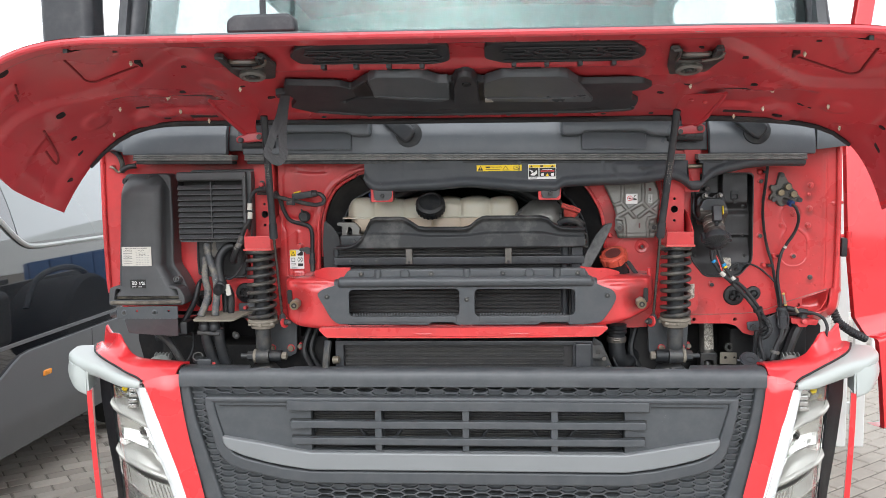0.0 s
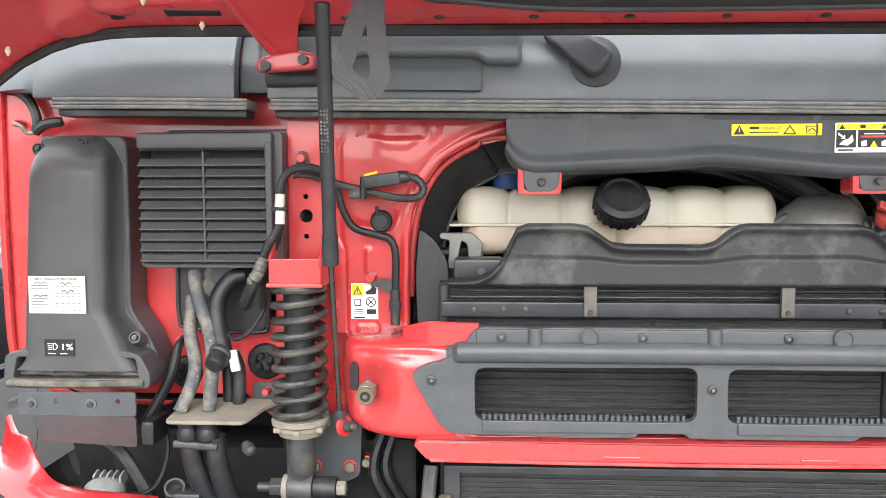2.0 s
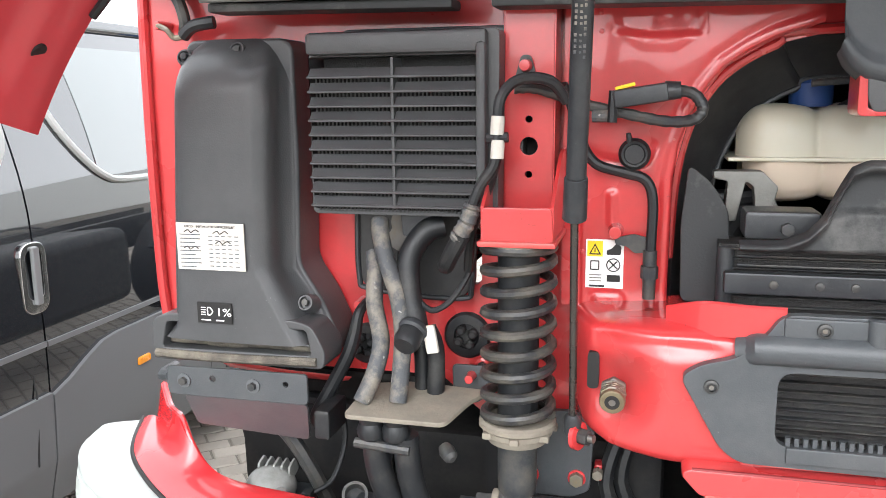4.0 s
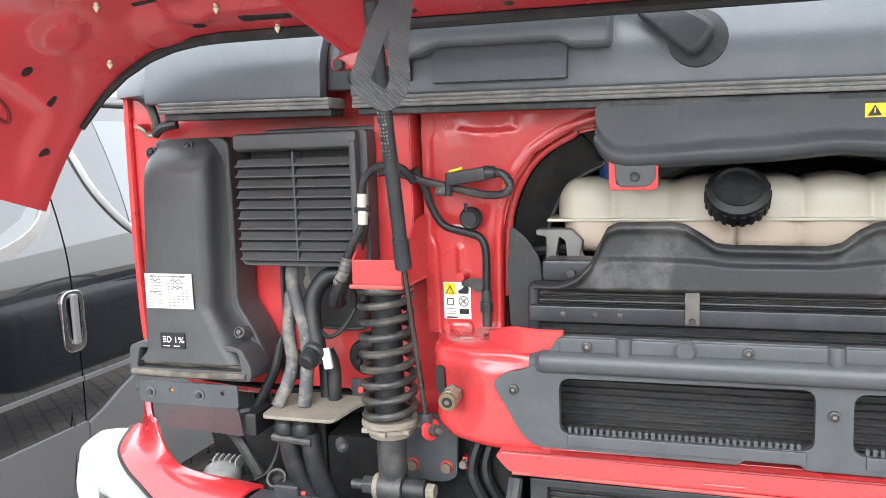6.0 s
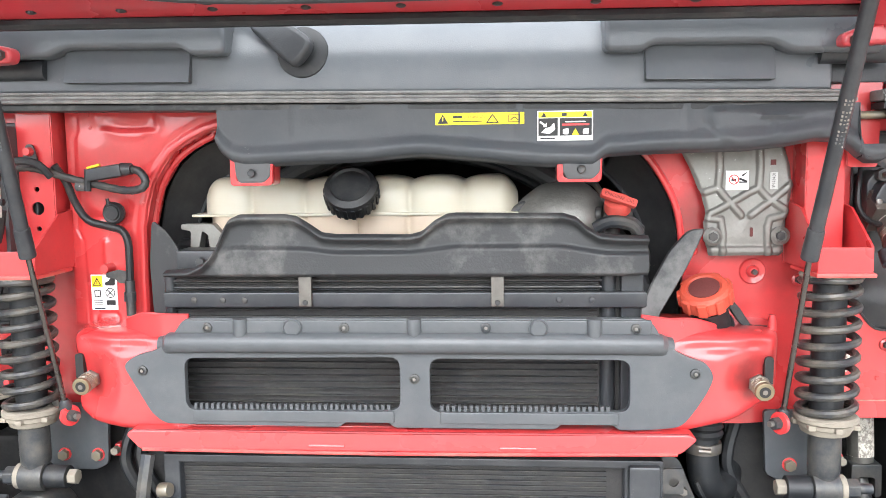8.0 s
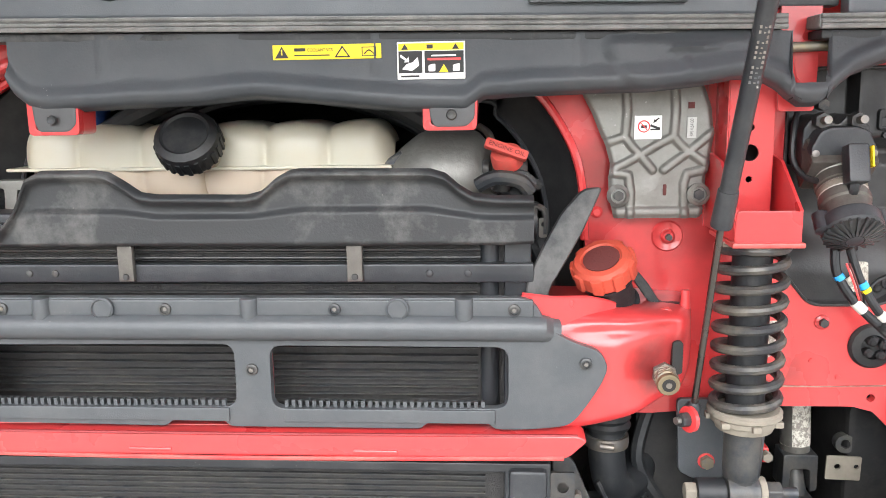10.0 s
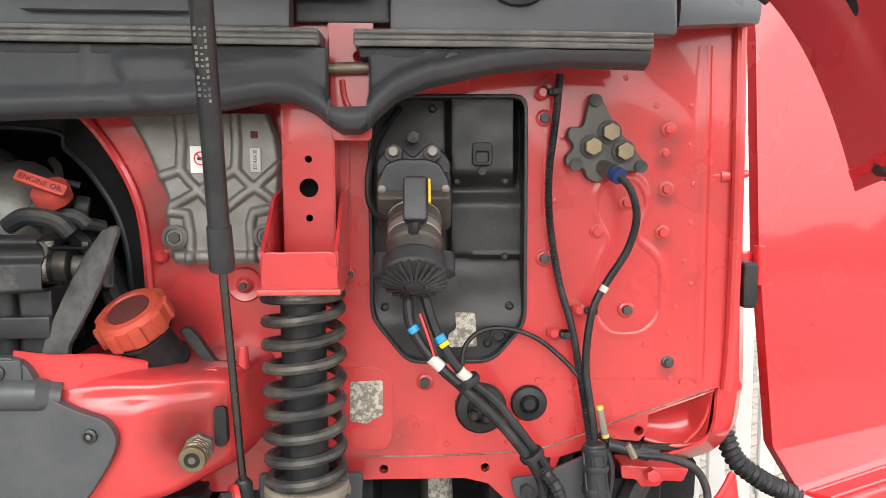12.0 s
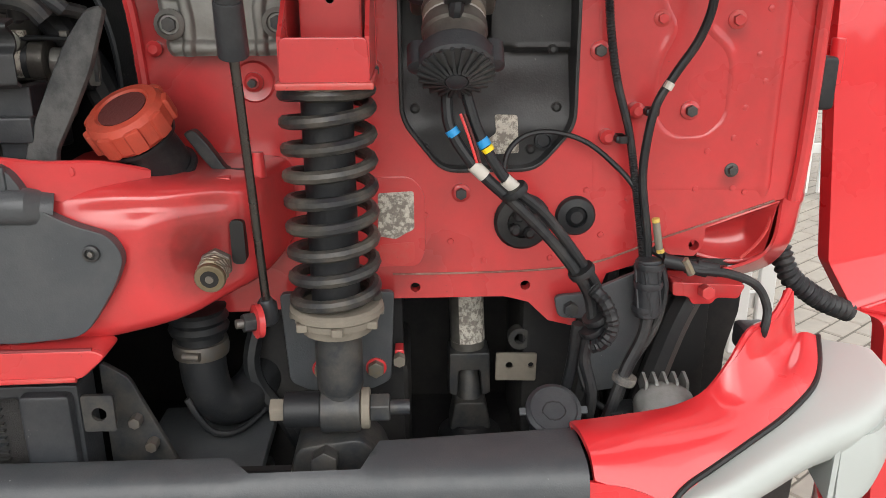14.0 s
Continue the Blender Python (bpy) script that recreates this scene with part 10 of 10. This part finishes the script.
    def lm(x, y, z):
        """A point of the lamp, which sweeps back towards its outer side."""
        return mx(x, y + 0.35 * max(0.0, x - 1.02), z)

    def inx(z):
        return 1.056 - (1.046 - z) * 0.29

    def outx(z):
        return 1.166 - (1.07 - z) * 0.085

    def lamp(f, z, y):
        """A point in the lamp: f from its inner (0) to its outer side (1)."""
        return lm(inx(z) + (outx(z) - inx(z)) * f, y, z)

    t = bmesh.new()
    rows = [[t.verts.new(lm(x, y, z)) for x, y in ((xa, 2.562), (xa + 0.004, 2.555), (xb, 2.60), (xb, 2.66))] for xa, xb, z in ((1.160, 1.240, 1.085), (1.160, 1.236, 0.98), (1.146, 1.216, 0.83), (1.135, 1.190, 0.68), (1.11, 1.165, 0.36))]
    for a, b in zip(rows, rows[1:]):
        for k in range(3):
            t.faces.new((a[k], a[k + 1], b[k + 1], b[k]))
    bmesh.ops.solidify(t, geom=list(t.faces), thickness=0.008)
    part("side_housing", t, "black", hl, "black plastic lamp housing", smooth=40)
    t = bmesh.new()
    rows = [[t.verts.new(lm(x, 2.635, z)) for x in (inx(z) - 0.03, outx(z) + 0.01)] for z in (1.07, 0.36)]
    t.faces.new((rows[0][0], rows[0][1], rows[1][1], rows[1][0]))
    bmesh.ops.solidify(t, geom=list(t.faces), thickness=0.01)
    part("housing", t, "lampgrey", hl)
    rng = random.Random(11)
    # (inner top, outer top, inner bottom, outer bottom) of each cell
    for zit, zot, zib, zob, bx, bz in ((1.040, 1.066, 0.945, 0.995, 0.45, 1.015), (0.915, 0.960, 0.778, 0.842, 0.35, 0.885)):
        t = bmesh.new()
        nu, nw = 12, 7
        rows = []
        for j in range(nw + 1):
            w = j / nw
            row = []
            for i in range(nu + 1):
                u = i / nu
                zz = (zit + (zot - zit) * u) * (1 - w) + (zib + (zob - zib) * u) * w
                dep = 0.065 * (math.sin(math.pi * min(1, max(0, u * 0.94 + 0.03))) * math.sin(math.pi * (0.08 + 0.84 * w))) ** 0.6
                row.append(t.verts.new(lamp(u, zz, 2.552 + dep + rng.uniform(-0.002, 0.002))))
            rows.append(row)
        for a, b in zip(rows, rows[1:]):
            for i in range(nu):
                t.faces.new((a[i], a[i + 1], b[i + 1], b[i]))
        cell = part("reflector", t, "reflect", hl, "faceted chrome reflector", smooth=8)
        zc = bz
        c = lamp(bx, zc, 2.60)
        part("bulb_collar", lathe([(0.019, 0), (0.019, 0.008), (0.013, 0.010), (0.011, 0.002)], 18, towards(c, FRONT)), "steel", cell)
        part("bulb", lathe([(0.0085, 0), (0.0085, 0.024), (0.006, 0.032), (0.002, 0.034)], 14, towards(c, FRONT)), "ink_and_shade" if bz < 0.95 else "lampgrey", cell)
        if bz > 0.95:
            part("yellow_reflex", lathe([(0.010, 0), (0.009, 0.004), (0.003, 0.007)], 12, towards(lamp(0.62, zc + 0.012, 2.578), FRONT)), "yellow", cell)
            for k in range(4):
                part("stepped_mirror", box(lamp(0.24, 0, 0).x * 0 + lamp(0.22, zc, 0).x - 0.014, lamp(0.22, zc, 0).x + 0.014, 2.556 + 0.004 * k, 2.580 + 0.004 * k, zc - 0.040 + 0.017 * k, zc - 0.027 + 0.017 * k, 0.002), "chrome", cell)
        else:
            for k in range(7):
                u = 0.12 + 0.03 * k
                part("flute", tube([lamp(u, zib + 0.030 + 0.012 * k, 2.585), lamp(u + 0.01, zib + 0.085 + 0.008 * k, 2.592)], 0.004, 6), "chrome", cell)
    # sagging shelves with a rounded floor above them
    for zi, zm, zo, rise in ((0.922, 0.958, 0.992, 0.030), (0.748, 0.792, 0.836, 0.042)):
        arc = [(0.0, zi), (0.33, zm - (zm - zi) * 0.38), (0.70, zm + (zo - zm) * 0.12), (0.9, zm + (zo - zm) * 0.5), (1.0, zo)]
        sh = part("shelf", loft_rows([[lamp(u, z + 0.004, 2.545) for u, z in arc], [lamp(u, z - 0.004, 2.538) for u, z in arc], [lamp(u, z - 0.012, 2.541) for u, z in arc], [lamp(u, z - 0.016, 2.552) for u, z in arc]], 0.003), "lampgrey", hl, "curved grey shelf", smooth=60)
        part("floor", loft_rows([[lamp(u, z + 0.003, 2.545) for u, z in arc], [lamp(u, z + rise * 0.75 * math.sin(math.pi * (0.1 + 0.8 * u)), 2.562) for u, z in arc], [lamp(u, z + rise * math.sin(math.pi * (0.1 + 0.8 * u)), 2.590) for u, z in arc]], 0.003), "lampgrey", sh, smooth=60)
    # ribbed band and lower lamp
    rb = part("ribbed_band", loft_rows([[lamp(0.0, 0.712, 2.553), lamp(0.5, 0.748, 2.55), lamp(1.0, 0.805, 2.56)], [lamp(0.0, 0.65, 2.556), lamp(0.5, 0.685, 2.553), lamp(1.0, 0.745, 2.563)]], 0.006), "lampgrey", hl, "grey ribbed band")
    for k in range(16):
        u = 0.04 + k * 0.06
        zt = 0.712 + 0.072 * u + 0.021 * u * u
        part("rib", tube([lamp(u, zt - 0.004, 2.549), lamp(u, zt - 0.058, 2.552)], 0.003, 6), "chrome", rb)
    part("lower_reflector", loft_rows([[lamp(0.0, 0.645, 2.55), lamp(0.5, 0.68, 2.55), lamp(1.0, 0.74, 2.56)], [lamp(0.0, 0.55, 2.60), lamp(0.5, 0.56, 2.61), lamp(1.0, 0.60, 2.60)], [lamp(0.0, 0.42, 2.55), lamp(0.5, 0.42, 2.55), lamp(1.0, 0.44, 2.56)]], 0.004), "reflect", hl)
    part("light_strip", loft_rows([[lm(1.026, 2.552, 1.044), lm(1.042, 2.545, 1.046), lm(1.057, 2.552, 1.047)], [lm(0.978, 2.538, 0.89), lm(0.995, 2.530, 0.89), lm(1.010, 2.540, 0.89)], [lm(0.926, 2.544, 0.70), lm(0.943, 2.536, 0.70), lm(0.957, 2.546, 0.70)], [lm(0.845, 2.55, 0.40), lm(0.86, 2.542, 0.40), lm(0.875, 2.552, 0.40)]], 0.008), "drl", hl, "white daytime light strip", smooth=60)
    part("strip_edge", tube([lm(1.060, 2.552, 1.046), lm(1.014, 2.541, 0.89), lm(0.961, 2.547, 0.70), lm(0.88, 2.553, 0.40)], 0.003, 8), "lampgrey", hl)
    L0 = [[lm(1.026, 2.542, 1.044), lm(1.10, 2.540, 1.058), lm(1.150, 2.548, 1.074), lm(1.170, 2.575, 1.08)], [lm(0.973, 2.526, 0.86), lm(1.07, 2.524, 0.86), lm(1.130, 2.546, 0.86), lm(1.150, 2.575, 0.86)], [lm(0.87, 2.535, 0.48), lm(1.02, 2.530, 0.48), lm(1.10, 2.548, 0.48), lm(1.12, 2.575, 0.48)]]
    lens = part("lens", loft_rows(L0, 0.003), "lens", hl, "clear plastic lens", smooth=70)
    lens.visible_shadow = False

# ---- open cab door ----
dr = thing("cab_door", "glossy red cab door standing wide open", "door", (1.8, 2.9, 0.8))
profile = [(2.940, 2.02, 1.318), (2.898, 1.80, 1.318), (2.878, 1.50, 1.324), (2.870, 1.30, 1.342), (2.868, 1.216, 1.350), (2.866, 1.208, 1.353), (2.858, 1.158, 1.382), (2.852, 1.150, 1.387), (2.816, 1.150, 1.401), (2.809, 1.146, 1.404), (2.806, 1.136, 1.406), (2.808, 1.00, 1.421), (2.815, 0.846, 1.436), (2.826, 0.838, 1.437), (2.88, 0.836, 1.42)]
SWING = 0.10        # the door stands open a little less than square


def swung(bm):
    for v in bm.verts:
        v.co.y += SWING * (v.co.x - 1.318)
    return bm


t = bmesh.new()
rows = []
for y, z, x0 in profile:
    rise = 0.27 if 1.13 < z < 1.16 else 0.16 if 1.2 < z < 1.22 else 0.03
    rows.append([t.verts.new((x0 + 0.85 * k / 16, y + SWING * 0.85 * k / 16, z + rise * 0.85 * k / 16)) for k in range(17)])
for a, b in zip(rows, rows[1:]):
    for k in range(16):
        t.faces.new((a[k], a[k + 1], b[k + 1], b[k]))
ex = bmesh.ops.extrude_face_region(t, geom=list(t.faces))
for v in [v for v in ex["geom"] if isinstance(v, bmesh.types.BMVert)]:
    v.co += Vector((-0.004, 0.024, 0))
bmesh.ops.recalc_face_normals(t, faces=t.faces)
part("skin", bevelled(t, 0.004, 2, 40), "red", dr, smooth=40)
rim = [Vector((x0 + q, y + SWING * q, 1.152 + 0.27 * q)) for x0, y, q in ((1.394, 2.846, 0.0), (1.394, 2.846, 0.30), (1.402, 2.818, 0.30), (1.402, 2.818, 0.012), (1.394, 2.846, 0.0))]
part("step_rim", tube(rim, 0.0035, 8, 2, smoothit=False), "red", dr)
part("window_frame", swung(plate(rounded([(1.320, 2.02), (2.168, 2.02), (2.11, 2.85), (1.44, 2.85)], 0.04), 2.93, 2.97, [rounded([(1.39, 2.08), (2.10, 2.08), (2.05, 2.78), (1.49, 2.78)], 0.04)], 0.006)), "red", dr)
gp = part("pane", swung(plate([(1.38, 2.07), (2.11, 2.07), (2.06, 2.79), (1.48, 2.79)], 2.948, 2.952)), "glass", dr)
gp.visible_shadow = False
hg = thing("door_hinge", "black and red door hinge on cab corner", "hinge", (1.28, 2.9, 1.44))
part("black_stop", box(1.278, 1.300, 2.815, 2.845, 1.428, 1.492, 0.006), "rubber", hg)
part("leaf", box(1.285, 1.36, 2.885, 2.90, 1.475, 1.50, 0.004), "red", hg)
part("knuckle", rod((1.325, 2.875, 1.452), (1.325, 2.875, 1.51), 0.009, None, 14, None, 0.002), "red", hg)
solo("pillar_seal", tube([(1.255, 2.93, 1.30), (1.268, 2.93, 1.50), (1.270, 2.93, 1.80)], 0.012, 8), "rubber", "black rubber door seal on cab side", "seal")

# ---- mirrors ----
sm = thing("side_mirror", "large black side mirror housing", "mirror", (-1.38, 2.9, 2.1))
part("housing", box(-1.475, -1.287, 2.84, 2.97, 2.08, 2.75, 0.035, None, 4), "black", sm)
part("glass", box(-1.46, -1.30, 2.968, 2.976, 2.12, 2.70, 0.01), "chrome", sm)
for z in (2.15, 2.65):
    part("arm", tube([(-1.30, 2.90, z), (-1.24, 2.93, z + 0.01), (-1.19, 3.0, z)], 0.018, 10), "black", sm)
fm = thing("kerb_mirror", "black front mirror on a hanging arm", "mirror", (-0.65, 2.80, 2.2))
part("housing", plate(rounded([(-0.768, 2.205), (-0.532, 2.205), (-0.535, 2.255), (-0.56, 2.268), (-0.74, 2.268), (-0.766, 2.25)], 0.015), 2.74, 2.80, (), 0.012, None, 3), "black", fm)
part("stem", tube([(-0.651, 2.78, 2.26), (-0.651, 2.79, 2.40), (-0.65, 2.85, 2.8)], 0.011, 10), "black", fm)

# ---- brick paving ----
pav = new("pavement")
tagged(pav, "grey-brown brick paving laid in rows", "pavement", kind="structure")
me = bpy.data.meshes.new("brick")
t = box(-0.0985, 0.0985, -0.0485, 0.0485, -0.04, 0.0, 0.006, None, 1)
t.to_mesh(me)
t.free()
me.materials.append(M["brick"])
nt = M["brick"].node_tree
oi = nt.nodes.new("ShaderNodeObjectInfo")
hv = nt.nodes.new("ShaderNodeHueSaturation")
mr = nt.nodes.new("ShaderNodeMapRange")
mr.inputs["To Min"].default_value, mr.inputs["To Max"].default_value = 0.75, 1.25
bs = nt.nodes["Principled BSDF"]
src = bs.inputs["Base Color"].links[0].from_socket
nt.links.new(oi.outputs["Random"], mr.inputs["Value"])
nt.links.new(mr.outputs[0], hv.inputs["Value"])
nt.links.new(src, hv.inputs["Color"])
nt.links.new(hv.outputs[0], bs.inputs["Base Color"])
near = []
verts, faces = [], []
src_v = [tuple(v.co) for v in me.vertices]
src_f = [tuple(p.vertices) for p in me.polygons]
plain_v = [(u * 0.0985, v * 0.0485, w) for w in (-0.04, 0.0) for u, v in ((-1, -1), (1, -1), (1, 1), (-1, 1))]
plain_f = [(4, 5, 6, 7), (0, 1, 5, 4), (1, 2, 6, 5), (2, 3, 7, 6), (3, 0, 4, 7)]
rng = random.Random(5)
TURNED = Matrix.Rotation(radians(38), 4, "Z")
for i in range(-66, 67):
    for j in range(-118, 119):
        p = TURNED @ Vector((i * 0.205 + (0.1025 if j % 2 else 0), j * 0.105, 0))
        x, y = p.x - 1.0, p.y + 4.2
        h = 0.040 + rng.uniform(-0.003, 0.003)
        a = rng.uniform(-0.012, 0.012)
        if -2.75 < x < -1.35 and 3.1 < y < 6.4 and len(near) < 300:
            near.append((x, y, h, a))
        elif -9.5 < x < 8.5 and -3.5 < y < 12.5:
            k = len(verts)
            fine = -5.5 < x < 4.5 and 0.8 < y < 9.5
            m = Matrix.Translation((x, y, h - 0.034)) @ TURNED @ Matrix.Rotation(a, 4, "Z")
            verts += [tuple(m @ Vector(v)) for v in (src_v if fine else plain_v)]
            faces += [tuple(q + k for q in f) for f in (src_f if fine else plain_f)]
for x, y, h, a in near:
    ob = bpy.data.objects.new("brick", me)
    scene.collection.objects.link(ob)
    ob.matrix_world = Matrix.Translation((x, y, h - 0.034)) @ TURNED @ Matrix.Rotation(a, 4, "Z")
    ob.parent = pav
rest = bpy.data.meshes.new("bricks")
rest.from_pydata(verts, [], faces)
rest.materials.append(M["brick"])
ro = new("bricks", rest)
ro.parent = pav
tagged(ro, "further rows of paving bricks", kind="stuff")
